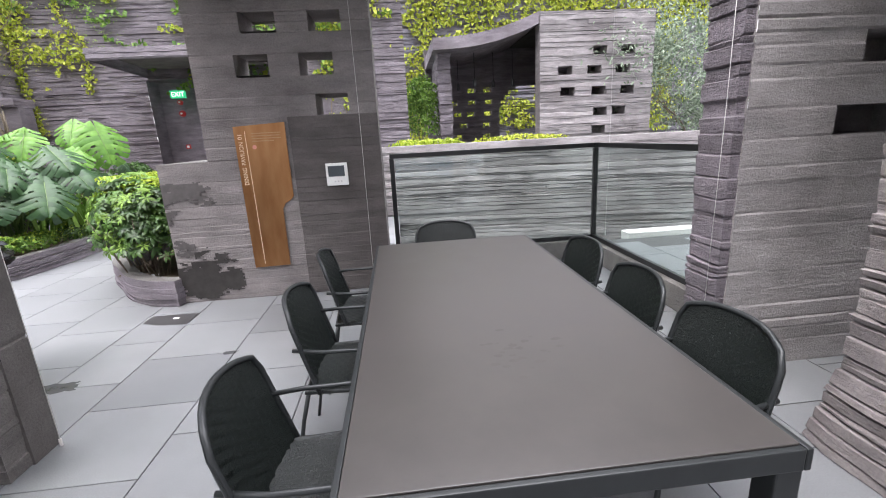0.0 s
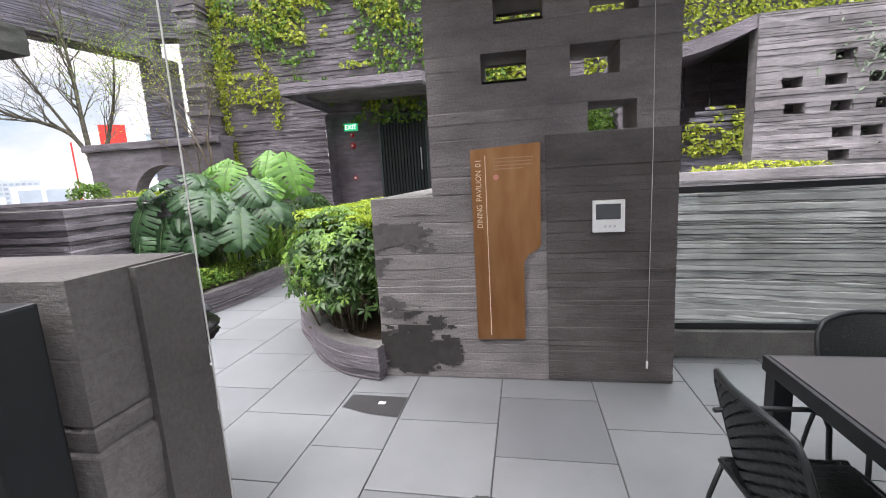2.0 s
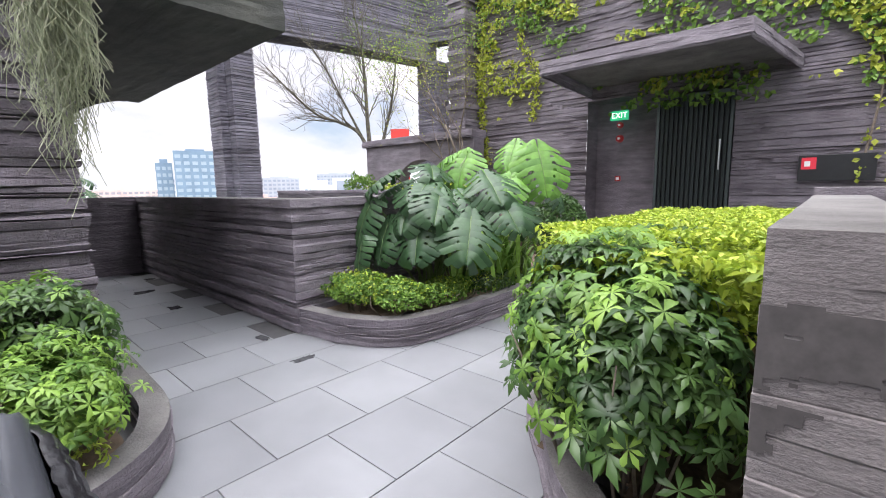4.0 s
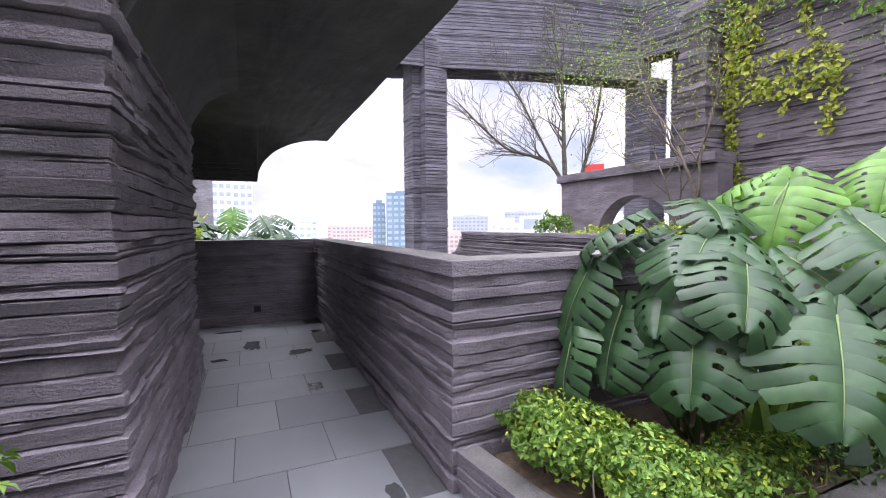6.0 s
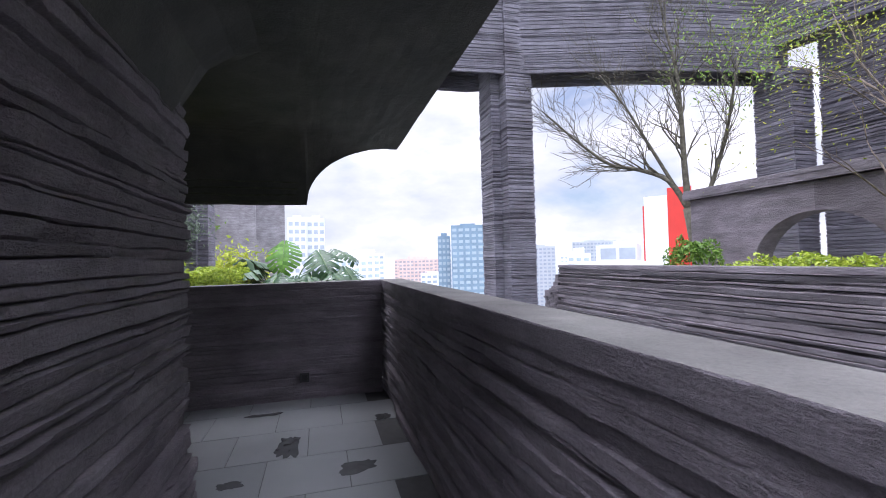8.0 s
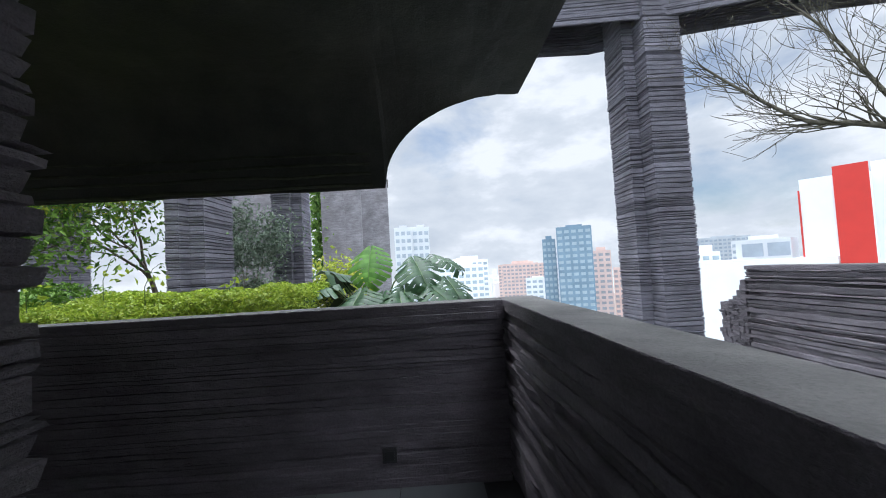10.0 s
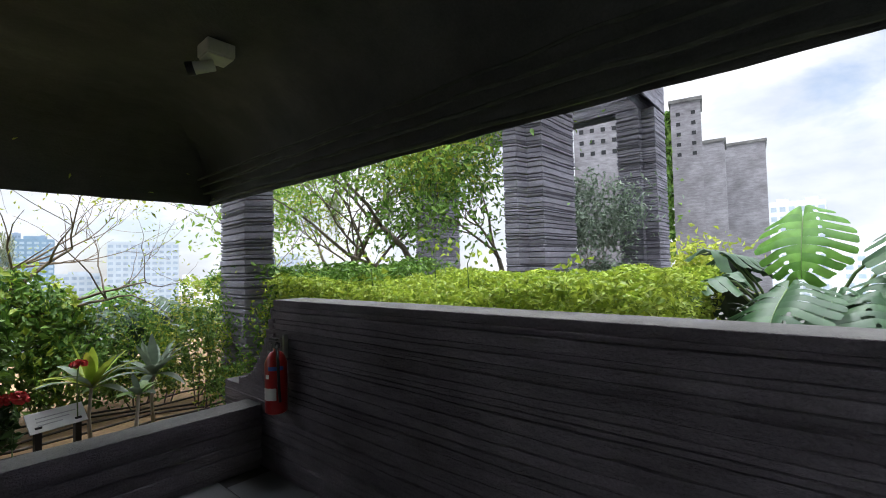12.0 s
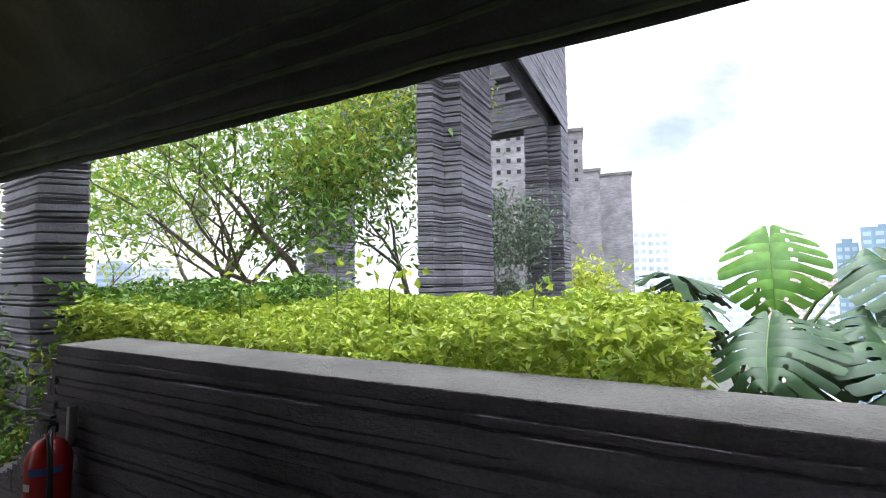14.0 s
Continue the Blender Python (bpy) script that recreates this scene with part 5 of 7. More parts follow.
# strappy understory between the monstera stems
V, F = [], []
for k in range(150):
    x, y = -5.5 + R6.normal(0, 0.22), 7.75 + R6.normal(0, 0.45)
    h, a = R6.uniform(0.5, 1.25), R6.uniform(0, 6.28)
    dx, dy = math.cos(a) * 0.2, math.sin(a) * 0.2
    o = len(V)
    for q in range(6):
        s = q / 5
        w = 0.028 * (1 - s ** 3) + 0.002
        cx, cy, cz = x + dx * s * s * 2, y + dy * s * s * 2, 0.2 + h * (s - 0.35 * s ** 3)
        V += [(cx - w * math.sin(a), cy + w * math.cos(a), cz), (cx + w * math.sin(a), cy - w * math.cos(a), cz)]
    F += [(o + 2 * q, o + 2 * q + 1, o + 2 * q + 3, o + 2 * q + 2) for q in range(5)]
tagged(obj("strap_leaves", V, F, LEAF_MID), "narrow green strap leaves between the stems", "plants", "", "stuff")
bush("dark_shrub", -5.55, 9.6, 0.7, 0.35, 0.9, 0.6, 2200, 0.09, LEAF_DARK, "dark shrub along the planter", 8)
bush("dark_shrub", -6.0, 7.6, 0.6, 0.3, 0.8, 0.5, 1800, 0.09, LEAF_DARK, "dark shrub behind the monstera", 8)

# shrubs of the planter beside the gallery
for (x, y, z, rx, ry, rz, n, s, m, lab) in (
        (-4.80, 3.08, 0.48, 0.36, 0.36, 0.30, 620, 0.06, LEAF_MID, "bright green umbrella-leaved shrub"),
        (-5.45, 3.15, 0.60, 0.45, 0.36, 0.42, 620, 0.075, LEAF_DARK, "dark glossy umbrella-leaved shrub"),
        (-4.72, 2.3, 0.50, 0.34, 0.5, 0.34, 560, 0.06, LEAF_MID, "green umbrella-leaved shrub"),
        (-5.35, 2.5, 0.80, 0.5, 0.5, 0.5, 700, 0.085, LEAF_DARK, "tall dark umbrella-leaved shrub")):
    bush("planter_shrub", x, y, z, rx, ry, rz, n, s, m, lab + " in the gallery planter", 9, 0.3, 0.45, 0.45, (LEAF_MID, 0.3, s * 0.9), whorled=6)
bush("planter_shrub", -4.62, 2.75, 0.36, 0.2, 0.5, 0.2, 1800, 0.045, LEAF_BRIGHT, "low bright green ground cover in the gallery planter", 6, 0.3)


def hanging_moss(x, y, ztop, length, w, n, seed):
    """Grey strands hanging from a twig."""
    rng = np.random.RandomState(seed)
    V, F = [], []
    for k in range(n):
        a = rng.uniform(0, 6.28)
        r = w * rng.rand() ** 0.7
        px, py, pz = x + math.cos(a) * r, y + math.sin(a) * r, ztop - rng.rand() * 0.25
        ln = length * rng.uniform(0.3, 1) * (1 - 0.4 * r / w)
        o = len(V)
        seg = 9
        for q in range(seg):
            s = q / (seg - 1)
            t = 0.004 * (1 - 0.5 * s)
            jx, jy = rng.normal(0, 0.012), rng.normal(0, 0.012)
            V += [(px + jx * q * 0.5 - t, py + jy * q * 0.5, pz - ln * s), (px + jx * q * 0.5 + t, py + jy * q * 0.5 + t, pz - ln * s)]
        F += [(o + 2 * q, o + 2 * q + 1, o + 2 * q + 3, o + 2 * q + 2) for q in range(seg - 1)]
    ob = obj("hanging_moss", V, F, MOSS)
    return tagged(ob, "pale grey-green hanging moss strands", "moss", "hanging moss on the planter tree", "stuff")


hanging_moss(-4.95, 3.35, 3.0, 1.55, 0.15, 520, 1)
hanging_moss(-5.2, 3.0, 3.1, 1.3, 0.2, 300, 2)


# ---- exit door, creepers, far pavilion, trees ----
def build_door():
    d = structure(empty("door_1", -4.43, 13.25, 0), "tall dark slatted metal exit door, closed", "door")
    fm = plain("grey_green_steel", (0.10, 0.12, 0.12), 0.4, 0.5)
    sm = plain("dark_green_slat", (0.025, 0.035, 0.033), 0.45, 0.3)
    part("door_frame", boxes((-0.72, -0.05, 0, -0.66, 0.05, 3.3), (0.62, -0.05, 0, 0.68, 0.05, 3.3), (-0.659, -0.05, 3.24, 0.619, 0.05, 3.3), bevel=0.006), fm, d)
    part("backing", boxes((-0.66, 0.01, 0, 0.62, 0.03, 3.24)), plain("black_backing", (0.008, 0.009, 0.01), 0.6), d)
    bm = bmesh.new()
    box(bm, -0.028, -0.04, 0, 0.028, 0.005, 3.2, bevel=0.004)
    me = bpy.data.meshes.new("slat")
    bm.to_mesh(me)
    bm.free()
    me.materials.append(sm)
    for k in range(14):
        s = new("slat", me)
        s.parent = d
        s.location = (-0.60 + 0.09 * k, -0.012, 0.02)
    part("door_handle", boxes((0.47, -0.10, 1.75, 0.50, -0.07, 2.35), (0.475, -0.071, 1.8, 0.495, -0.05, 1.83), (0.475, -0.071, 2.27, 0.495, -0.05, 2.3), bevel=0.004), plain("brushed_steel", (0.55, 0.56, 0.56), 0.3, 1.0), d, "steel pull handle")


build_door()


def build_exit_sign():
    s = tagged(empty("exit_sign", -5.95, 13.22, 3.03), "green lit exit sign with white letters", "exit sign")
    g, nt, b = material("green_sign_panel", (0.02, 0.35, 0.15), 0.5)
    b.inputs["Emission Color"].default_value, b.inputs["Emission Strength"].default_value = (0.02, 0.42, 0.18, 1), 0.5
    w, nt, b = material("white_sign_letter", (0.85, 0.9, 0.87), 0.5)
    b.inputs["Emission Color"].default_value, b.inputs["Emission Strength"].default_value = (0.85, 1, 0.9, 1), 0.8
    part("housing", boxes((-0.19, -0.06, -0.10, 0.19, 0.06, 0.10), bevel=0.008), g, s)
    text_mesh("lettering", "EXIT", 0.17, Matrix.Translation((-0.155, -0.0635, -0.06)) @ Matrix.Rotation(radians(90), 4, "X"), w, s)
    for i, (x, z, r) in enumerate(((0.0, 2.82, 0.075), (0.0, 2.52, 0.09))):
        a = tagged(empty("alarm_bell", -5.93 + x, 13.24, z), "red round alarm bell on the wall", "alarm", "alarms beside the exit door")
        bm = bmesh.new()
        bmesh.ops.create_cone(bm, cap_ends=True, segments=24, radius1=r, radius2=r * 0.75, depth=0.07, matrix=Matrix.Translation((0, -0.035, 0)) @ Matrix.Rotation(radians(90), 4, "X"))
        part("dome", bm, RED, a)
        bm = bmesh.new()
        bmesh.ops.create_cone(bm, cap_ends=True, segments=16, radius1=r * 0.3, radius2=r * 0.3, depth=0.02, matrix=Matrix.Translation((0, -0.08, 0)) @ Matrix.Rotation(radians(90), 4, "X"))
        part("hub", bm, WHITE, a)
    c = tagged(empty("call_point", -5.93, 13.24, 1.62), "small red fire call point on the wall", "call point")
    part("box", boxes((-0.06, -0.05, -0.06, 0.06, 0, 0.06), bevel=0.006), RED, c)
    part("window", boxes((-0.035, -0.054, -0.03, 0.035, -0.0505, 0.03)), WHITE, c)
    f = tagged(empty("fire_sign", -2.55, 12.9, 1.78), "small red and white fire sign on a dark box", "sign")
    part("box", boxes((-0.14, 0.0, -0.28, 0.85, 0.18, 0.16), bevel=0.01), BLACK, f)
    part("panel", boxes((-0.10, -0.006, -0.08, 0.10, -0.0005, 0.12)), plain("red_sign", (0.65, 0.03, 0.05), 0.5), f)
    part("symbol", boxes((-0.06, -0.009, -0.03, 0.02, -0.0065, 0.06)), WHITE, f)


build_exit_sign()

RC = np.random.RandomState(21)


def creeper(n, x0, x1, z0, z1, y, size, dens, seed, bright):
    """Leaves of a climber that hangs in curtains over a wall."""
    def place(k):
        x = RC.uniform(x0, x1, k * 4)
        z = z0 + (z1 - z0) * RC.rand(k * 4)
        h = (z - z0) / (z1 - z0)
        m = vnoise(x * 0.45 + seed, z * 0.5) + 0.8 * vnoise(x * 1.1, z * 2.0 + seed) + 0.6 * vnoise(x * 3.0, z * 5.0) + 0.55 * (h - dens)
        keep = np.where(m > 0)[0][:k]
        x, z = x[keep], z[keep]
        p = np.stack([x, y - 0.05 - 0.10 * RC.rand(len(x)), z], 1)
        d = np.tile(np.array([0.0, -1.0, 0.35]), (len(x), 1)) + RC.normal(0, 0.25, (len(x), 3))
        return p, d
    return leaves(n, place, size, RC, 0.6, 0.75, 0.6)


foliage("creeper", [creeper(9000, -9.7, 0.3, 3.2, 10, 12.96, 0.115, 0.42, 3, 0)], LEAF_YELLOW, "yellow-green creeper hanging over the concrete wall", "creeper")
foliage("creeper_shade", [creeper(6500, -9.7, 0.3, 3.0, 10, 12.97, 0.12, 0.40, 4, 0)], LEAF_MID, "green creeper hanging over the concrete wall", "creeper")
foliage("creeper_back", [creeper(12000, 0.5, 18, 0.5, 8.95, 22.92, 0.19, 0.25, 7, 0)], LEAF_YELLOW, "creeper over the wall behind the far pavilion", "creeper")


def vine(path, n, size, name, label, mat):
    pts = smooth_path([p[:2] for p in path], 8)
    V, F = tube([(x, 12.93, z) for x, z in pts], 0.018, 5)
    ob = tagged(obj(name, V, F, BARK, None, True), label, "vine")
    P = np.array([(x, 12.9, z) for x, z in pts])

    def place(k):
        i = RC.randint(0, len(P), k)
        return P[i] + RC.normal(0, 0.07, (k, 3)) * np.array([1, 0.5, 1.2]), np.tile(np.array([0, -1, 0.3]), (k, 1)) + RC.normal(0, 0.3, (k, 3))
    lf = foliage("leaves", [leaves(n, place, size, RC, 0.6, 0.8)], mat, "", "")
    lf.parent = ob
    for k in ("category", "kind", "label"):
        if k in lf:
            del lf[k]


vine([(-8.55, 8.5), (-8.2, 6.5), (-8.4, 5.2), (-7.9, 4.2), (-8.0, 3.2)], 420, 0.085, "climbing_vine", "thin woody vine with yellowing leaves on the wall", LEAF_YELLOW)
vine([(-9.6, 9.0), (-9.5, 6.0), (-9.6, 4.0), (-9.45, 2.2)], 900, 0.085, "climbing_vine", "leafy vine along the wall's corner", LEAF_YELLOW)
vine([(-2.7, 8.5), (-2.5, 5.6), (-2.1, 4.2), (-1.75, 3.2), (-1.9, 1.6)], 90, 0.09, "climbing_vine", "bare woody vine on the wall", LEAF_YELLOW)
vine([(-1.45, 6.5), (-1.5, 4.2), (-1.3, 3.0), (-1.55, 1.6)], 120, 0.12, "climbing_vine", "leafy vine on the wall", LEAF_YELLOW)


# far pavilion
def far_pavilion():
    h = []
    for x, z in ((5.99, 3.68), (6.87, 3.66), (4.92, 3.14), (5.83, 3.13), (6.72, 3.12), (5.0, 2.54), (5.98, 2.53), (6.89, 2.52), (6.65, 1.90), (6.05, 1.91), (6.01, 1.37)):
        h.append((x, z, x + 0.44, z + 0.235))
    pale = concrete("pale_layered_far", (0.20, 0.186, 0.19), (0.34, 0.316, 0.322), 4.0)
    structure(holed("wall_far_pavilion", 4.36, 7.9, 13.35, 13.8, -1, 4.87, h, pale, 0.085, 0.02, 0.15, 60), "pale grey layered wall with small openings, far pavilion")
    structure(strata("wall_far_pavilion_side", rect(7.45, 13.8, 7.9, 17.4), -1, 4.87, pale, 0.085, 0.03, 0.2, 61), "pale grey layered side wall")
    holes = []
    for j, row in enumerate(((2.75, 3.35), (2.05, 2.75, 3.40), (2.2, 2.7, 3.35), (2.4, 3.30), (2.2, 3.3))):
        for x in row:
            z = 3.05 - 0.42 * j
            holes.append((x, z, x + 0.32, z + 0.17))
    holes += [(3.95, -0.5, 6.3, 2.5), (4.02, 2.5, 6.25, 2.75), (4.14, 2.75, 6.12, 2.95), (4.32, 2.95, 5.95, 3.13), (4.6, 3.13, 5.65, 3.26)]
    structure(holed("wall_far_pavilion_back", 1.2, 7.42, 17.0, 17.35, -1, 4.6, holes, STRATA, 0.085, 0.02, 0.2, 62), "dark layered wall with small openings inside the far pavilion")
    structure(strata("wall_far_pavilion_left", [(1.35, 13.9), (1.75, 13.9), (1.95, 17.0), (1.45, 17.0)], -1, 4.1, STRATA, 0.085, 0.03, 0.2, 63), "dark layered wall of the far pavilion")
    xs = np.linspace(1.2, 4.36, 22)
    q = (xs - 1.2) / 3.16
    top = 4.28 + 0.62 * (q ** 2.2)
    V, F = [], []
    for x, z in zip(xs, top):
        for y in (13.4, 17.4):
            V += [(x, y, z - 0.33 + 0.02 * float(vnoise(x * 4, y))), (x, y, z)]
    for i in range(21):
        a = i * 4
        F += [(a, a + 4, a + 5, a + 1), (a + 2, a + 3, a + 7, a + 6), (a + 1, a + 5, a + 7, a + 3), (a, a + 2, a + 6, a + 4)]
    F += [(0, 1, 3, 2), (84, 86, 87, 85)]
    structure(obj("far_pavilion_roof", V, F, STRATA), "sweeping concrete roof of the far pavilion", "roof")
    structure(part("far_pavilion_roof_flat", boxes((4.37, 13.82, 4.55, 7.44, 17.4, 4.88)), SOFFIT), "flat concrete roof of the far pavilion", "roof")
    for x, y in ((2.6, 14.6), (3.3, 15.0), (3.9, 14.8), (2.2, 15.6)):
        l = tagged(empty("pendant_lamp", x, y, 4.0), "black pendant lamp hanging under the far roof", "lamp", "pendant lamps under the far roof")
        obj("stem", *tube([(0, 0, -0.75), (0, 0, 0.1)], 0.012, 6), BLACK, l)
        obj("shade", *tube([(0, 0, -0.98), (0, 0, -0.95), (0, 0, -0.80), (0, 0, -0.74)], [0.05, 0.06, 0.05, 0.02], 10), BLACK, l)


far_pavilion()
# service rack seen through the corner glass
rack = tagged(empty("service_duct", 5.0, 6.0, -0.95), "white ribbed metal duct on the lower terrace", "duct")
for k in range(9):
    part("rib", boxes((-1.6 + 0.36 * k, -0.05, 0, -1.42 + 0.36 * k, 0.05, 0.8), bevel=0.01), WHITE, rack)
part("cap_rail", boxes((-1.7, -0.12, 0.8, 1.7, 0.12, 0.92), bevel=0.01), WHITE, rack)
part("back_panel", boxes((-1.7, 0.06, 0, 1.7, 0.1, 0.8)), plain("grey_panel", (0.4, 0.41, 0.41), 0.5), rack)
part("foot", boxes((-1.7, -0.05, -3.4, -1.55, 0.05, 0), (1.55, -0.05, -3.4, 1.7, 0.05, 0)), WHITE, rack)


def branches(p, d, L, r, depth, rng, out, tips, spread=0.6, up=0.12, split=3):
    """Grow limbs: points with radii into out, ends into tips."""
    pts, rad = [p.copy()], [r]
    n = 5
    for i in range(n):
        d = (d + Vector((rng.normal(0, 0.16), rng.normal(0, 0.16), rng.normal(0, 0.12) + up * 0.3))).normalized()
        p = p + d * (L / n)
        pts.append(p.copy())
        rad.append(r * (1 - 0.55 * (i + 1) / n))
    out.setdefault(depth, []).append((pts, rad))
    if depth == 0:
        tips.append((pts[-1], d))
        return
    for k in range(split):
        i = rng.randint(2, n + 1) if k else n
        nd = (d + Vector((rng.normal(0, spread), rng.normal(0, spread), rng.normal(0.05, spread * 0.7)))).normalized()
        branches(pts[i], nd, L * rng.uniform(0.6, 0.85), rad[i] * 0.75, depth - 1, rng, out, tips, spread, up, split)


def tree(name, x, y, z, h, r, seed, label, mat=None, leaf=0.1, n=4000, lean=(0, 0), spread=0.6, crown=0.5, depth=4, split=3, first=0.4, bark=BARK, narrow=0.4):
    rng = np.random.RandomState(seed)
    t = tagged(empty(name, x, y, z), label, "tree")
    out, tips = {}, []
    branches(Vector((0, 0, 0)), Vector((lean[0], lean[1], 1)).normalized(), h * first, r, depth, rng, out, tips, spread, 0.15, split)
    for d in sorted(out, reverse=True):
        sides = 8 if d == depth else (6 if d > 1 else 4)
        V, F = joined(*[tube(p, rr, sides) for p, rr in out[d]])
        nm = "trunk" if d == depth else ("limb_wood" if d > 1 else ("branchwork" if d else "twig_wood"))
        tagged(obj(nm, V, F, bark, t, True), kind="" if d == depth else "stuff")
    if mat is not None:
        T = np.array([tuple(p) for p, _ in tips])

        def place(k):
            i = rng.randint(0, len(T), k)
            off = rng.normal(0, 1, (k, 3)) * np.array([crown, crown, crown * 0.7])
            return T[i] + off, off / (np.linalg.norm(off, axis=1)[:, None] + 1e-6) + np.array([0, 0, 0.6])
        c = foliage("crown", [leaves(n, place, leaf, rng, 0.4, narrow, 0.5)], mat, "", "")
        c.parent = t
        for k in ("category", "kind", "label"):
            if k in c and k != "kind":
                del c[k]
    return t




def bare_tree():
    """A leafless tree: a mossy trunk, a long limb reaching over the void, an upright one, and sprays of fine twigs."""
    rng = np.random.RandomState(12)
    base = Vector((-14.72, 13.40, -1.0))
    t = tagged(empty("bare_tree", *base), "bare grey tree with a mossy trunk and fine spreading twigs", "tree")
    bark = plain("mossy_grey_bark", (0.125, 0.115, 0.085), 0.9, 0, 0.45, 9, 0.6)
    rel = lambda pts: [Vector(p) - base for p in pts]
    obj("trunk", *tube(rel([base, (-14.68, 13.42, 0.5), (-14.76, 13.36, 1.8), (-14.88, 13.27, 2.76)]), [0.20, 0.17, 0.15, 0.13], 10), bark, t, True)
    limbs = [
        ([(-14.88, 13.27, 2.72), (-15.21, 12.99, 3.50), (-15.7, 12.5, 3.86), (-16.2, 12.0, 4.10), (-16.75, 11.3, 4.9), (-17.2, 10.7, 5.7)], 0.075, 5),
        ([(-14.88, 13.27, 2.72), (-14.92, 13.22, 3.9), (-14.94, 13.2, 5.08), (-15.0, 13.15, 6.3), (-15.2, 13.0, 7.6)], 0.085, 5),
        ([(-14.78, 13.34, 2.2), (-14.43, 13.62, 3.5), (-14.1, 13.7, 4.6), (-13.7, 13.6, 6.0)], 0.07, 4),
        ([(-15.1, 13.1, 3.3), (-15.5, 12.6, 4.6), (-15.8, 12.2, 5.6), (-16.2, 11.8, 6.5)], 0.05, 4)]
    out, tips = {}, []
    for pts, r, _ in limbs:
        q = rel(smooth_path(pts, 4))
        n = len(q)
        obj("limb", *tube(q, [r * (1 - 0.75 * i / n) for i in range(n)], 7), bark, t, True)
        for i in range(n // 4, n):
            d = (q[i] - q[i - 1]).normalized()
            for k in range(2):
                nd = (d + Vector((rng.normal(-0.12, 0.55), rng.normal(-0.12, 0.55), rng.normal(0.15, 0.45)))).normalized()
                branches(q[i], nd, rng.uniform(0.7, 1.25), r * (1 - 0.75 * i / n) * 0.42, 2, rng, out, tips, 0.55, 0.1, 3)
    for d in sorted(out, reverse=True):
        V, F = joined(*[tube(p, [max(0.0045, x) for x in rr], 4) for p, rr in out[d]])
        tagged(obj("branchwork" if d else "twig_wood", V, F, bark, t, True), kind="stuff")


bare_tree()
tree("feathery_tree", -9.2, 11.6, 0.4, 6.4, 0.05, 5, "slender tree with sparse yellow-green leaves", LEAF_TREE, 0.055, 3000, (0, 0), 0.5, 0.30, 4, 3, 0.42)
tree("feathery_tree", -9.9, 12.0, 0.4, 5.6, 0.045, 8, "slender tree with sparse green leaves", LEAF_YELLOW, 0.05, 2200, (0.1, 0), 0.5, 0.32, 4, 3, 0.42)
tree("grey_green_tree", 10.6, 15.2, -1.0, 7.6, 0.10, 9, "grey-green leafy tree beside the far pavilion", LEAF_GREY, 0.15, 7000, (0, 0), 0.55, 0.5, 4, 3, 0.30)
tree("grey_green_tree", 12.2, 15.8, -1.0, 7.0, 0.10, 19, "pale leafy tree beside the far pavilion", LEAF_GREY, 0.15, 6000, (0, 0), 0.55, 0.5, 4, 3, 0.30)
bush("terrace_shrub", 0.85, 14.6, 2.0, 0.55, 0.7, 1.3, 2600, 0.12, LEAF_MID, "leafy shrub beside the far pavilion", 10, ground=0.3)
bush("terrace_shrub", 0.6, 9.3, 1.32, 0.9, 0.3, 0.16, 500, 0.10, LEAF_BRIGHT, "lime ground cover behind the parapet", 4, ground=1.0)
bush("terrace_shrub", 2.6, 9.2, 1.36, 1.0, 0.3, 0.10, 400, 0.09, LEAF_YELLOW, "yellow-green ground cover behind the parapet", 4, ground=1.0)
bush("terrace_shrub", -12.6, 11.0, 1.35, 0.45, 0.45, 0.6, 1300, 0.085, LEAF_MID, "green shrub behind the north parapet", 8, ground=0.6)
foliage("north_hedge", [leaves(3200, hedge_box(-11.6, 10.3, 0.9, -8.6, 11.8, 1.52, RC, 0.12), 0.075, RC, 0.5, 0.5)], LEAF_BRIGHT, "lime-green planting behind the north parapet", "hedge")
structure(part("north_planter_soil", boxes((-15, 10.0, -1, -6.9, 12.3, 0.9)), SOIL), "planter soil behind the north parapet", "soil")
structure(part("back_planter_soil", boxes((-0.4, 8.96, -4, 4.0, 9.8, 1.1)), SOIL), "planter soil behind the back parapet", "soil")
structure(part("far_terrace", boxes((0.4, 12.0, -4, 18, 22.9, -1.0)), SOFFIT), "terrace under the far pavilion", "floor")


# ---- garden west and south of the gallery ----
RG = np.random.RandomState(31)
bed("garden_soil", -14.0, -7.0, -6.0, 0.1, 0.14, SAND, "ochre soil covered with drip lines", 12, 0.12)
bed("hedge_soil", -15.0, -0.6, -12.0, 5.0, 0.6, SOIL, "dark soil under the hedge", 13, 0.2)
for k in range(9):
    y = -0.15 - 0.22 * k
    pts = [(-9.4 - 0.5 * i, y + 0.05 * math.sin(i * 1.7 + k), 0.19 + 0.02 * math.sin(i * 2.3 + k)) for i in range(9)]
    tagged(obj("drip_line", *tube(pts, 0.011, 6), plain("brown_pipe", (0.05, 0.035, 0.025), 0.6), None, True), "thin brown drip irrigation line on the soil", "hose", "drip lines in the garden bed")

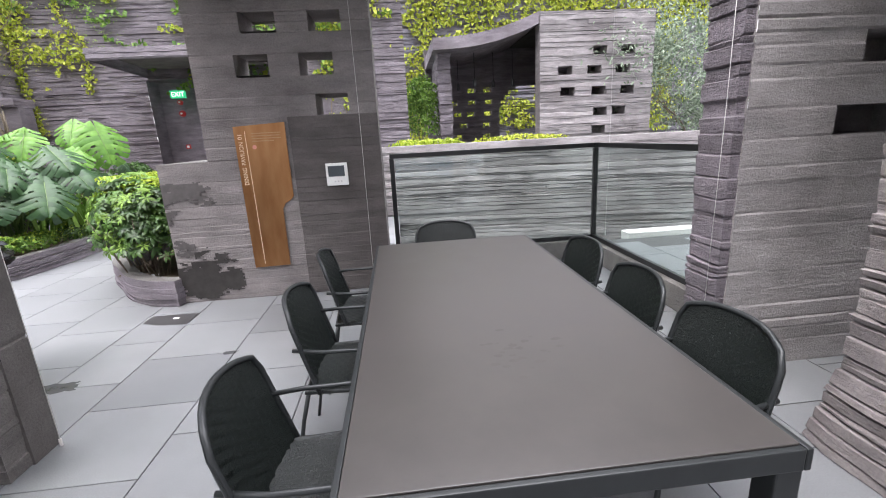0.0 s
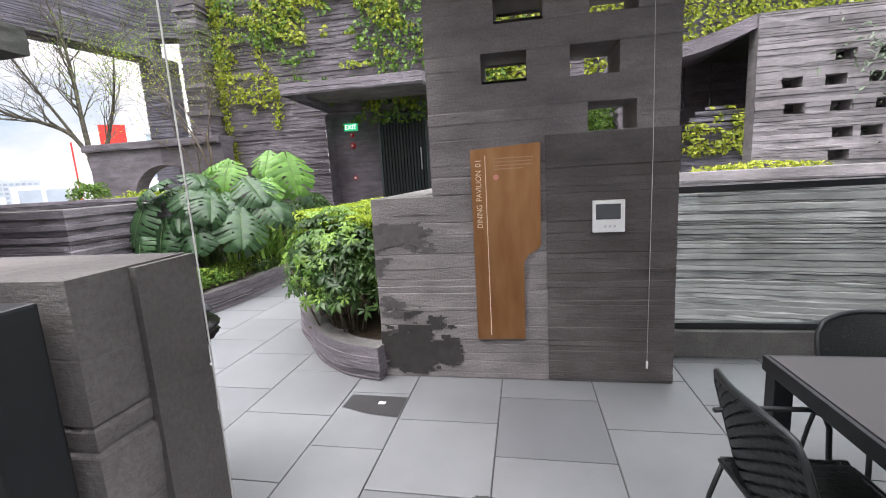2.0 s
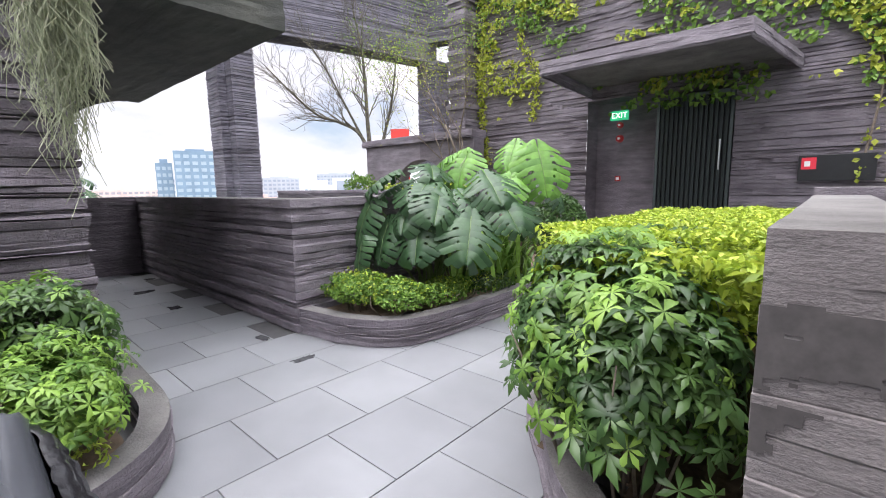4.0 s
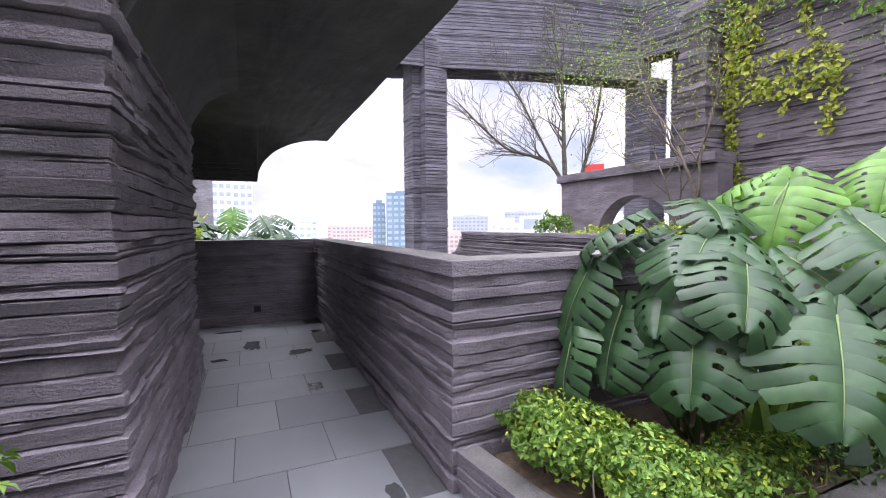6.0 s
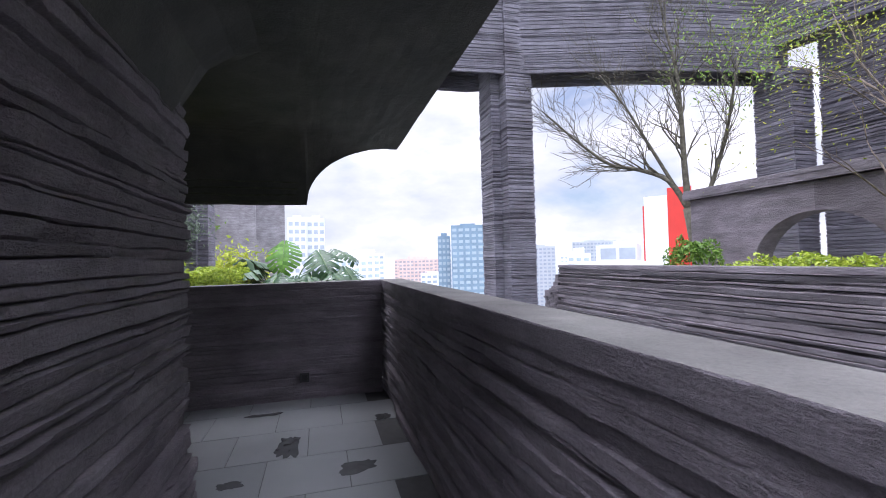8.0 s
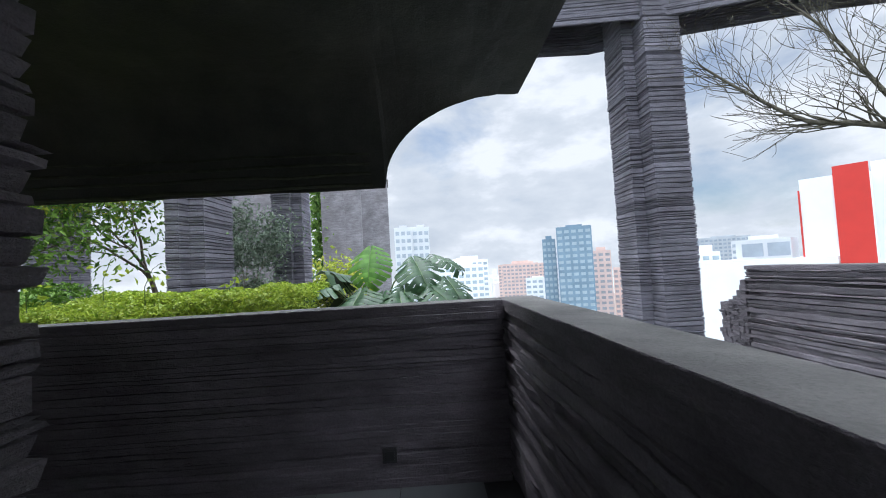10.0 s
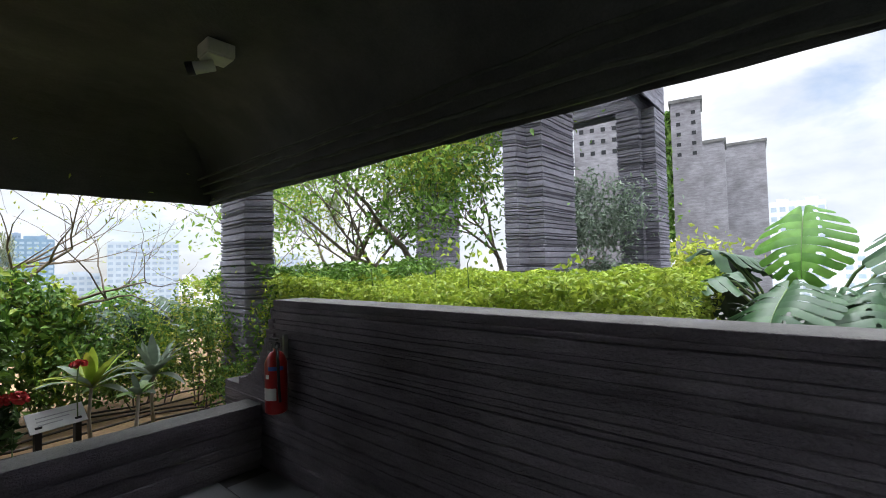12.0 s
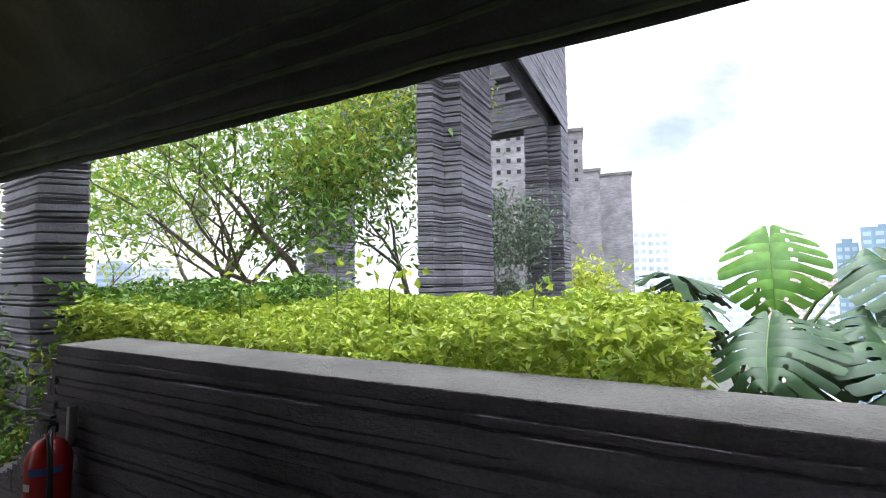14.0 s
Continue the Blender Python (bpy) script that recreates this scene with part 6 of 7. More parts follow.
foliage("west_hedge", [leaves(64000, hedge_box(-14.4, -0.3, 0.9, -12.06, 3.3, 1.50, RG, 0.10), 0.050, RG, 0.5, 0.5)], LEAF_BRIGHT, "lime-green hedge along the parapet", "hedge")
foliage("west_hedge_back", [leaves(14000, hedge_box(-14.6, -2.2, 0.6, -12.2, 0.2, 1.62, RG, 0.14), 0.07, RG, 0.45, 0.45)], LEAF_MID, "green hedge behind the garden bed", "hedge")
foliage("west_hedge_far", [leaves(9000, hedge_box(-15.4, -4.5, 0.5, -12.6, -1.5, 1.5, RG, 0.15), 0.08, RG, 0.45, 0.5)], LEAF_BRIGHT, "green hedge at the garden's edge", "hedge")
for (x, y, z, h) in ((-12.6, 1.9, 1.45, 0.42), (-12.9, 1.3, 1.5, 0.5), (-12.5, 0.9, 1.45, 0.35), (-12.8, 2.6, 1.45, 0.3)):
    v = tagged(empty("vine_shoot", x, y, z), "curling vine shoot above the hedge", "vine", "vine shoots on the hedge")
    obj("stem", *tube([(0, 0, 0), (0.03, 0.02, h * 0.5), (0.0, 0.08, h * 0.9), (0.02, 0.16, h), (0.0, 0.2, h * 0.9)], [0.005, 0.004, 0.003, 0.002, 0.002], 5), STEM, v, True)
    lf = foliage("leaves", [leaves(12, lambda n: (np.array([0.01, 0.08, h * 0.6]) + RG.normal(0, 0.06, (n, 3)), RG.normal(0, 1, (n, 3))), 0.065, RG, 0.3, 0.6)], LEAF_BRIGHT, "", "")
    lf.parent = v
    for k in ("category", "kind", "label"):
        if k in lf:
            del lf[k]
monstera("monstera_plant", (-14.7, 3.8, 0.6), [
    (-14.4, 3.25, 1.70, 0.85, 62, -8, 14, 0), (-14.6, 3.35, 1.62, 0.80, 100, -12, -10, 0), (-14.3, 3.85, 1.95, 0.72, 262, -62, 0, 1),
    (-14.4, 4.45, 1.80, 0.80, 285, -35, 8, 0), (-14.7, 4.75, 1.85, 0.7, 320, -20, 0, 0), (-14.3, 3.3, 1.45, 0.7, 90, -40, 0, 0),
    (-14.1, 4.3, 1.42, 0.8, 275, -50, 0, 0), (-14.1, 4.0, 1.35, 0.7, 240, -45, 0, 0), (-14.2, 4.9, 1.5, 0.7, 300, -40, 0, 0),
    (-13.9, 3.75, 1.42, 0.80, 250, -28, 10, 0), (-13.9, 4.25, 1.34, 0.82, 285, -32, -8, 0), (-14.0, 3.35, 1.50, 0.84, 215, -14, 8, 0), (-14.0, 4.7, 1.40, 0.76, 310, -30, 6, 0)],
    "monstera plant with split leaves above the parapet", RM)

for (x, y, z, rx, ry, rz, n, s, m, m2, lab) in (
        (-9.75, -1.3, 0.72, 0.58, 0.6, 0.74, 4600, 0.10, LEAF_MID, LEAF_BRIGHT, "dense green-leaved shrub with lighter tips"),
        (-10.35, -2.4, 0.80, 0.75, 0.55, 0.70, 4200, 0.10, LEAF_MID, LEAF_BRIGHT, "dense green shrub"),
        (-9.2, -2.2, 0.95, 0.6, 0.6, 0.6, 3000, 0.10, LEAF_MID, LEAF_BRIGHT, "leafy green shrub"),
        (-11.9, -1.4, 0.62, 0.42, 0.5, 0.72, 2600, 0.055, LEAF_MID, LEAF_YELLOW, "loose small-leaved shrub"),
        (-11.5, -2.2, 0.6, 0.5, 0.5, 0.7, 2600, 0.055, LEAF_MID, LEAF_YELLOW, "loose small-leaved shrub"),
        (-12.3, -0.2, 0.75, 0.3, 0.4, 0.6, 2000, 0.055, LEAF_MID, LEAF_YELLOW, "small-leaved shrub beside the parapet's end"),
        (-9.55, -0.55, 0.36, 0.42, 0.32, 0.34, 1500, 0.085, LEAF_MID, LEAF_BRIGHT, "low green shrub"),
        (-12.05, -0.85, 0.34, 0.28, 0.32, 0.30, 1200, 0.05, LEAF_MID, LEAF_YELLOW, "low loose small-leaved shrub"),
        (-11.6, -1.75, 0.36, 0.38, 0.32, 0.32, 1500, 0.05, LEAF_MID, LEAF_YELLOW, "low loose small-leaved shrub"),
        (-10.9, -1.95, 0.42, 0.5, 0.4, 0.5, 2200, 0.075, LEAF_MID, LEAF_BRIGHT, "low green shrub with light tips"),
        (-10.15, -0.75, 0.45, 0.2, 0.2, 0.3, 500, 0.10, LEAF_DARK, LEAF_MID, "small flowering shrub")):
    bush("garden_shrub", x, y, z, rx, ry, rz, n, s, m, lab + " in the garden bed", 4, 0.55, 0.45, 0.45, (m2, 0.4, s * 0.85), ground=0.14)


monstera("monstera_plant", (-11.35, -2.9, 0.14), [
    (-11.10, -2.55, 1.22, 0.66, 350, -36, 6, 0), (-11.45, -2.60, 1.30, 0.70, 15, -30, -8, 0), (-11.75, -2.65, 1.12, 0.66, 30, -44, 8, 0),
    (-10.85, -2.65, 1.08, 0.62, 330, -46, -6, 0), (-11.30, -2.80, 1.46, 0.60, 5, -14, 4, 1), (-11.95, -2.80, 1.28, 0.60, 45, -26, 0, 0), (-11.55, -2.40, 0.90, 0.62, 10, -56, 8, 0)],
    "dark monstera plant with split leaves behind the garden bed", RM)


def spiky_plant(x, y, z, n, L, seed, young):
    rng = np.random.RandomState(seed)
    p = tagged(empty("rosette_plant", x, y, z), "bare-stemmed plant with a rosette of long leaves", "plant", "rosette plants in the garden bed")
    obj("stem", *tube([(0, 0, 0), (0.02, 0.01, 0.25), (0.0, 0.0, 0.52)], [0.018, 0.015, 0.012], 6), plain("pale_stem", (0.42, 0.38, 0.30), 0.7), p, True)
    for k in range(n):
        a, el = k * 2.4 + rng.normal(0, 0.2), rng.uniform(0.35, 1.35)
        V, F = [], []
        for q in range(7):
            s = q / 6
            w = 0.042 * math.sin(math.pi * min(1, s * 0.9 + 0.08)) + 0.003
            r, zz = L * s * math.cos(el), 0.5 + L * (s * math.sin(el) - 0.5 * s * s * math.cos(el))
            V += [(r * math.cos(a) - w * math.sin(a), r * math.sin(a) + w * math.cos(a), zz), (r * math.cos(a), r * math.sin(a), zz - 0.008), (r * math.cos(a) + w * math.sin(a), r * math.sin(a) - w * math.cos(a), zz)]
        for q in range(6):
            o = 3 * q
            F += [(o, o + 1, o + 4, o + 3), (o + 1, o + 2, o + 5, o + 4)]
        obj("leaf", V, F, young if k % 3 else LEAF_GREY, p, True)


spiky_plant(-10.85, -0.95, 0.15, 20, 0.50, 3, LEAF_BRIGHT)
spiky_plant(-11.35, -1.05, 0.15, 20, 0.46, 4, LEAF_GREY)
spiky_plant(-11.05, -0.35, 0.15, 9, 0.22, 7, LEAF_MID)


def flower(x, y, z, r, seed):
    rng = np.random.RandomState(seed)
    f = tagged(empty("red_flower", x, y, z), "cluster of coral-red blossoms on a shrub", "flower", "red flowers in the garden bed")
    obj("stem", *tube([(0, 0, -z + 0.15), (0.01, 0, -0.1), (0, 0, 0)], 0.005, 5), STEM, f)
    V, F = leaves(130, shrub_shell(0, 0, 0, r, r, r * 0.6, rng, 0.1), 0.045, rng, 0.6, 0.7)
    b = foliage("blossom", [(V, F)], plain("coral_petals", (0.62, 0.05, 0.05), 0.6), "", "")
    b.parent = f
    for k in ("category", "kind", "label"):
        if k in b:
            del b[k]


flower(-10.34, -0.68, 0.715, 0.085, 1)
flower(-9.85, -0.68, 0.70, 0.05, 2)
flower(-10.73, -0.75, 0.90, 0.05, 3)
tree("garden_tree", -9.95, -2.5, 0.14, 5.0, 0.085, 14, "crooked tree with thin bare branches in the garden", LEAF_YELLOW, 0.05, 700, (0.05, 0.0), 0.75, 0.35, 4, 3, 0.36, plain("tan_bark", (0.19, 0.145, 0.105), 0.9, 0, 0.3, 20, 0.5), 0.3)
hanging_moss(-10.4, -2.3, 2.1, 0.45, 0.06, 60, 5)


def build_label():
    s = tagged(empty("plant_label", -10.60, -0.72, 0.12), "white plant label plate on two black posts", "label")
    for x in (-0.13, 0.13):
        part("post", boxes((x - 0.022, -0.02, 0, x + 0.022, 0.02, 0.36), bevel=0.003), BLACK, s)
    bm = boxes((-0.19, -0.085, -0.006, 0.19, 0.085, 0.006), bevel=0.003)
    bm.transform(Matrix.Translation((0, 0.02, 0.385)) @ Matrix.Rotation(radians(52), 4, "X"))
    part("plate", bm, WHITE, s)
    for i in range(3):
        bm = boxes((-0.13, -0.004, 0.0065, 0.13 - 0.05 * i, 0.004, 0.008))
        bm.transform(Matrix.Translation((0, 0.02, 0.385)) @ Matrix.Rotation(radians(52), 4, "X") @ Matrix.Translation((0, 0.03 - 0.03 * i, 0)))
        part("text_line", bm, plain("grey_print", (0.4, 0.4, 0.4), 0.6), s)
    s.rotation_euler[2] = radians(196)


build_label()


def build_extinguisher():
    e = tagged(empty("fire_extinguisher", -11.66, 0.745, 0.56), "red fire extinguisher hung on the dark wall", "fire extinguisher")
    r = 0.082
    prof = [(0.0, 0.0), (0.065, 0.0), (r, 0.015), (r, 0.38), (0.068, 0.42), (0.045, 0.455), (0.02, 0.465), (0.02, 0.49), (0.0, 0.49)]
    V, F, n = [], [], 28
    for q, z in prof:
        V += [(q * math.cos(6.2832 * k / n), q * math.sin(6.2832 * k / n), z) for k in range(n)]
    for j in range(len(prof) - 1):
        F += [(j * n + k, j * n + (k + 1) % n, (j + 1) * n + (k + 1) % n, (j + 1) * n + k) for k in range(n)]
    obj("cylinder", V, F, RED, e, True)

    def wrap(name, a0, a1, z0, z1, mat, lab):
        V, F = [], []
        m = 10
        for k in range(m + 1):
            a = radians(a0 + (a1 - a0) * k / m)
            V += [((r + 0.0015) * math.cos(a), (r + 0.0015) * math.sin(a), z0), ((r + 0.0015) * math.cos(a), (r + 0.0015) * math.sin(a), z1)]
        F = [(2 * k, 2 * k + 2, 2 * k + 3, 2 * k + 1) for k in range(m)]
        obj(name, V, F, mat, e, True, lab)
    wrap("white_label", -20, 62, 0.11, 0.20, WHITE, "white paper label")
    wrap("blue_band", 20, 100, 0.33, 0.36, plain("blue_print", (0.05, 0.1, 0.35), 0.5), "blue printed band")
    wrap("small_label", 0, 24, 0.27, 0.30, WHITE, "small white label")
    part("valve", boxes((-0.02, -0.025, 0.485, 0.02, 0.025, 0.525), bevel=0.004), BLACK, e)
    part("lever", boxes((-0.012, -0.09, 0.545, 0.012, 0.02, 0.56), (-0.012, -0.08, 0.525, 0.012, 0.02, 0.535), bevel=0.003), BLACK, e)
    obj("hose", *tube([(0.0, 0.02, 0.51), (0.03, 0.07, 0.49), (0.035, 0.095, 0.40), (0.03, 0.098, 0.2), (0.02, 0.095, 0.1)], 0.011, 8), BLACK, e, True)
    part("bracket", boxes((-0.095, -0.012, 0.40, -0.06, 0.012, 0.58), bevel=0.003), plain("zinc_bracket", (0.45, 0.45, 0.45), 0.4, 0.9), e)


build_extinguisher()


def build_cctv():
    c = tagged(empty("security_camera", -11.11, 1.05, 3.1), "cream bullet security camera on a square ceiling box", "camera")
    cream = plain("cream_plastic", (0.55, 0.55, 0.44), 0.5, 0, 0.08)
    part("junction_box", boxes((-0.085, -0.085, -0.085, 0.085, 0.085, 0.0), bevel=0.008), cream, c)
    part("box_lid", boxes((-0.078, -0.078, -0.10, 0.078, 0.078, -0.0855), bevel=0.01), cream, c)
    m = Matrix.Translation((0.05, -0.03, -0.145)) @ Matrix.Rotation(radians(58), 4, "Z") @ Matrix.Rotation(radians(104), 4, "X")

    def drum(name, r0, r1, a, b, mat, parent, lab=""):
        bm = bmesh.new()
        bmesh.ops.create_cone(bm, cap_ends=True, segments=24, radius1=r0, radius2=r1, depth=b - a, matrix=m @ Matrix.Translation((0, 0, (a + b) / 2)))
        return part(name, bm, mat, parent, lab)
    body = drum("body", 0.034, 0.040, -0.05, 0.07, cream, c)
    drum("hood", 0.044, 0.044, 0.071, 0.115, BLACK, body, "black lens hood")
    obj("arm", *tube([(0.02, -0.02, -0.099), (0.045, -0.028, -0.125)], 0.018, 8), cream, c)


build_cctv()
sk = tagged(empty("wall_socket", -11.735, 4.245, 0.265), "dark square wall socket plate", "socket")
part("plate", boxes((-0.02, -0.055, -0.055, 0.012, 0.055, 0.055), bevel=0.004), plain("dark_grey_plastic_plate", (0.03, 0.03, 0.032), 0.4), sk)
part("cover", boxes((0.0125, -0.035, -0.035, 0.02, 0.035, 0.035), bevel=0.003), BLACK, sk)

# trees west of the hedge
tree("west_tree", -14.9, -2.9, 0.3, 6.0, 0.07, 41, "slender tree with fresh yellow-green leaves", LEAF_YELLOW, 0.11, 5600, (0, 0), 0.5, 0.32, 4, 3, 0.42)
tree("west_tree", -16.2, -1.7, 0.0, 7.6, 0.10, 42, "leafy green tree with hanging foliage", LEAF_TREE, 0.12, 6500, (0, 0), 0.36, 0.36, 4, 3, 0.36)
tree("west_tree", -15.8, -3.6, 0.0, 6.2, 0.09, 43, "leafy tree with grey-green leaves", LEAF_TREE, 0.12, 3600, (0.1, 0), 0.5, 0.42, 4, 3, 0.34)
tree("west_tree", -17.3, -1.0, 0.0, 6.0, 0.10, 46, "dense green tree beyond the hedge", LEAF_MID, 0.13, 5000, (0, 0), 0.5, 0.45, 4, 3, 0.30)
tree("silver_tree", -18.3, 0.2, -1.0, 5.0, 0.08, 44, "silvery grey-leaved tree between the pillars", LEAF_GREY, 0.11, 9000, (0, 0), 0.3, 0.26, 4, 3, 0.30)
tree("west_tree", -13.6, -5.0, 0.0, 5.2, 0.06, 47, "slender tree with yellow-green leaves", LEAF_YELLOW, 0.11, 3000, (0, 0), 0.5, 0.34, 4, 3, 0.36)
for i, (x, y) in enumerate(((-15.6, -2.3), (-16.4, -2.6), (-15.2, -3.5))):
    hanging_moss(x, y, 3.2, 1.1, 0.16, 160, 60 + i)

# slab towers beyond the garden
def slab_tower(name, x, y, w, d, top, az, mat, label, holes=0):
    t = tagged(empty(name, x, y, 0, az), label, "building")
    part("wall", boxes((-w / 2, -d / 2, -40, w / 2, d / 2, top)), mat, t)
    part("roof", boxes((-w / 2 - 0.1, -d / 2 - 0.1, top, w / 2 + 0.1, d / 2 + 0.1, top + 0.2)), CAP, t)
    # no real holes: black boxes on the wall paint the openings' dark depth
    dark = BLACK
    bm = bmesh.new()
    box(bm, -0.11, -0.02, -0.11, 0.11, 0.02, 0.11)
    me = bpy.data.meshes.new("opening")
    bm.to_mesh(me)
    bm.free()
    me.materials.append(dark)
    cols = max(1, int(w / 0.55))
    for k in range(holes):
        o = new("opening", me)
        o.parent = t
        o.location = (-w / 2 + 0.4 + (k % cols) * (w - 0.8) / max(1, cols - 1), -d / 2 - 0.005, top - 0.7 - (k // cols) * 0.62)
    return t


TOWER = concrete("tower_concrete", (0.17, 0.16, 0.17), (0.30, 0.285, 0.30), 4.0)
slab_tower("slab_tower", -34.0, -4.8, 3.0, 2.0, 15, 108, TOWER, "pale grey tower with rows of small openings painted black", 60)
slab_tower("slab_tower", -40.6, -2.0, 1.6, 2.6, 11.2, 100, TOWER, "grey slab tower with green climbers", 10)
slab_tower("slab_tower", -46.6, -1.6, 1.6, 3.0, 9.8, 97, TOWER, "plain purple-grey slab tower beyond the garden")
slab_tower("slab_tower", -50.6, -0.2, 2.9, 3.0, 10.2, 95, TOWER, "purple-grey slab tower with open base")
foliage("tower_climber", [leaves(1500, lambda n: (np.stack([RG.uniform(-40.2, -39.2, n), RG.normal(-2.9, 0.3, n), 10.8 - 9 * RG.rand(n) ** 1.6], 1), np.tile(np.array([1.0, 0.3, 0.2]), (n, 1))), 0.35, RG, 0.6, 0.6)], LEAF_MID, "green climbers on the slab tower", "creeper")
foliage("tower_planting", [leaves(900, lambda n: (np.array([-28.5, 0.5, 1.4]) + RG.normal(0, 1, (n, 3)) * np.array([0.5, 0.7, 0.5]), RG.normal(0, 1, (n, 3))), 0.25, RG, 0.4, 0.5)], LEAF_YELLOW, "yellow-green planting below the towers", "planting")

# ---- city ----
# distance haze is put into these colours: paled walls, low-contrast windows
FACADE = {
    "glass": (plain("blue_glass_facade", (0.17, 0.25, 0.32), 0.4, 0, 0.15, 0.2), plain("hazed_mullion", (0.32, 0.39, 0.44), 0.6, 0, 0.1, 0.3)),
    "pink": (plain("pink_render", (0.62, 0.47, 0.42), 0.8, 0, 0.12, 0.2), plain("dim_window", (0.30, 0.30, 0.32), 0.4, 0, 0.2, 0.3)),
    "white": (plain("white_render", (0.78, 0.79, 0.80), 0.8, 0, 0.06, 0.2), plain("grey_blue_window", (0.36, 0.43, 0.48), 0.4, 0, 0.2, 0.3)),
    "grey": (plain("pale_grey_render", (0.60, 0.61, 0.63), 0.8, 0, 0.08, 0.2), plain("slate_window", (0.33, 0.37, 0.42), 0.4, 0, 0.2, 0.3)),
    "pale": (plain("hazed_blue_render", (0.40, 0.43, 0.46), 0.8, 0, 0.08, 0.2), plain("hazed_window", (0.27, 0.31, 0.36), 0.4, 0, 0.2, 0.3)),
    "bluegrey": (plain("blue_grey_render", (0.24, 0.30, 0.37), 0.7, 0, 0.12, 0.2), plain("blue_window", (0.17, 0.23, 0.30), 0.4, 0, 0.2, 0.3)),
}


def city_building(x, y, w, top, az, style, seed):
    """A block facing the terrace: body, bands of windows on the faces that can be seen, a plant room on the roof."""
    rng = np.random.RandomState(seed)
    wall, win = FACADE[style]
    kinds = {"glass": "blue glass office tower", "pink": "pink rendered apartment block", "white": "white apartment block", "grey": "grey apartment block", "pale": "haze-paled distant tower block", "bluegrey": "blue-grey distant office tower"}
    b = tagged(empty("city_building", x, y, 0, az), kinds[style] + " in the city below", "building")
    d = w * rng.uniform(0.6, 1.0)
    part("wall", boxes((-w / 2, -d / 2, -95, w / 2, d / 2, top)), wall, b)
    part("roof", boxes((-w * 0.22, -d * 0.2, top, w * 0.25, d * 0.2, top + rng.uniform(1.5, 4.0)), (-w / 2, -d / 2, top, w / 2, -d / 2 + 0.5, top + 1.0)), wall, b)
    V, F = [], []
    cols, fl = max(3, int(w / 3.4)), 3.4
    n = int(min(22, (top + 60) / fl))
    for j in range(n):
        z = top - 2.6 - fl * j
        for k in range(cols):
            for face in (0, 1):
                if face and k >= max(2, int(d / 3.6)):
                    continue
                o = len(V)
                e = 0.12
                if face == 0:
                    c, hw = -w / 2 + (k + 0.5) * w / cols, w / cols * 0.33
                    q = [(c - hw, -d / 2 - e), (c + hw, -d / 2 - e)]
                else:
                    m = max(2, int(d / 3.6))
                    c, hw = -d / 2 + (k + 0.5) * d / m, d / m * 0.33
                    q = [(w / 2 + e, c - hw), (w / 2 + e, c + hw)]
                for (px, py) in q:
                    V += [(px, py, z), (px, py, z + 1.7)]
                F.append((o, o + 2, o + 3, o + 1))
    tagged(obj("window_grid", V, F, win, b), kind="stuff")
    return b


CITY_WEST = [
    (-253, 90, 18.8, 20.3, 71, "glass"),
    (-259, 77, 7.3, 14.5, 74, "glass"),
    (-285, 118, 12.0, 6.9, 68, "pink"),
    (-247, 24, 23.9, 2.4, 85, "white"),
    (-208, -5, 7.6, 20.5, 93, "grey"),
    (-210, 3, 7.7, 20.4, 91, "grey"),
    (-192, 126, 10.5, 1.7, 57, "white"),
    (-418, 94, 32.4, 1.9, 78, "pink"),
    (-298, 79, 15.3, -8.3, 76, "white"),
    (-327, 211, 24.1, 2.2, 57, "white"),
    (-242, 192, 28.5, 7.1, 51, "grey"),
    (-227, -390, 13.8, 12.2, 151, "pale"),
    (-293, 88, 7.7, 9.2, 74, "grey"),
    (-264, -4, 17.0, 25.4, 92, "grey"),
    (-303, 34, 25.2, 5.7, 84, "white"),
    (-493, 112, 50.6, 1.6, 78, "pink"),
    (-376, 201, 33.4, 10.4, 62, "pale"),
    (-398, 279, 41.3, 15.2, 55, "pale"),
    (-221, -360, 19.0, 12.6, 150, "pale"),
    (-306, 148, 23.8, -4.8, 64, "pink"),
]
CITY_SOUTH = [
    (31, -293, 11.9, 24.4, -172, "bluegrey"),
    (35, -414, 19.3, 32.5, -174, "glass"),
    (-5, -446, 14.8, 37.4, -179, "glass"),
    (-29, -456, 31.9, 19.7, 178, "bluegrey"),
    (-54, -424, 22.8, 26.4, 174, "glass"),
    (-51, -495, 5.6, 35.6, 175, "bluegrey"),
    (-67, -493, 5.9, 33.5, 173, "bluegrey"),
    (-94, -316, 35.5, 19.3, 165, "pale"),
    (-11, -256, 13.5, -0.6, 180, "pale"),
    (-36, -275, 10.6, -2.5, 175, "white"),
    (-66, -342, 21.5, 1.0, 171, "pale"),
    (12, -376, 23.2, 0.4, -177, "pale"),
    (-153, -283, 16.4, 11.5, 154, "bluegrey"),
]
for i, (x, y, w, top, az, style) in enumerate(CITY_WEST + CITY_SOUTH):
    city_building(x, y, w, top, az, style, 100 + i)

# white and red building close to the terrace
rw = tagged(empty("red_white_building", -50, 48, 0, 38), "white building with a large red wall panel", "building")
wht = FACADE["white"][0]
part("wall", boxes((-3.6, -4, -60, 1.5, 4, 8.6), (1.5, -2, -60, 9, 5, 9.6)), wht, rw)
part("red_panel", boxes((-1.0, -4.15, -4.0, 1.52, -4.02, 9.4)), plain("red_cladding", (0.55, 0.035, 0.025), 0.5, 0, 0.06, 0.5), rw, "red cladding panel")
part("red_edge", boxes((-3.75, -4.1, 0.5, -3.6, -3.6, 7.5)), plain("red_trim", (0.5, 0.04, 0.03), 0.5), rw)
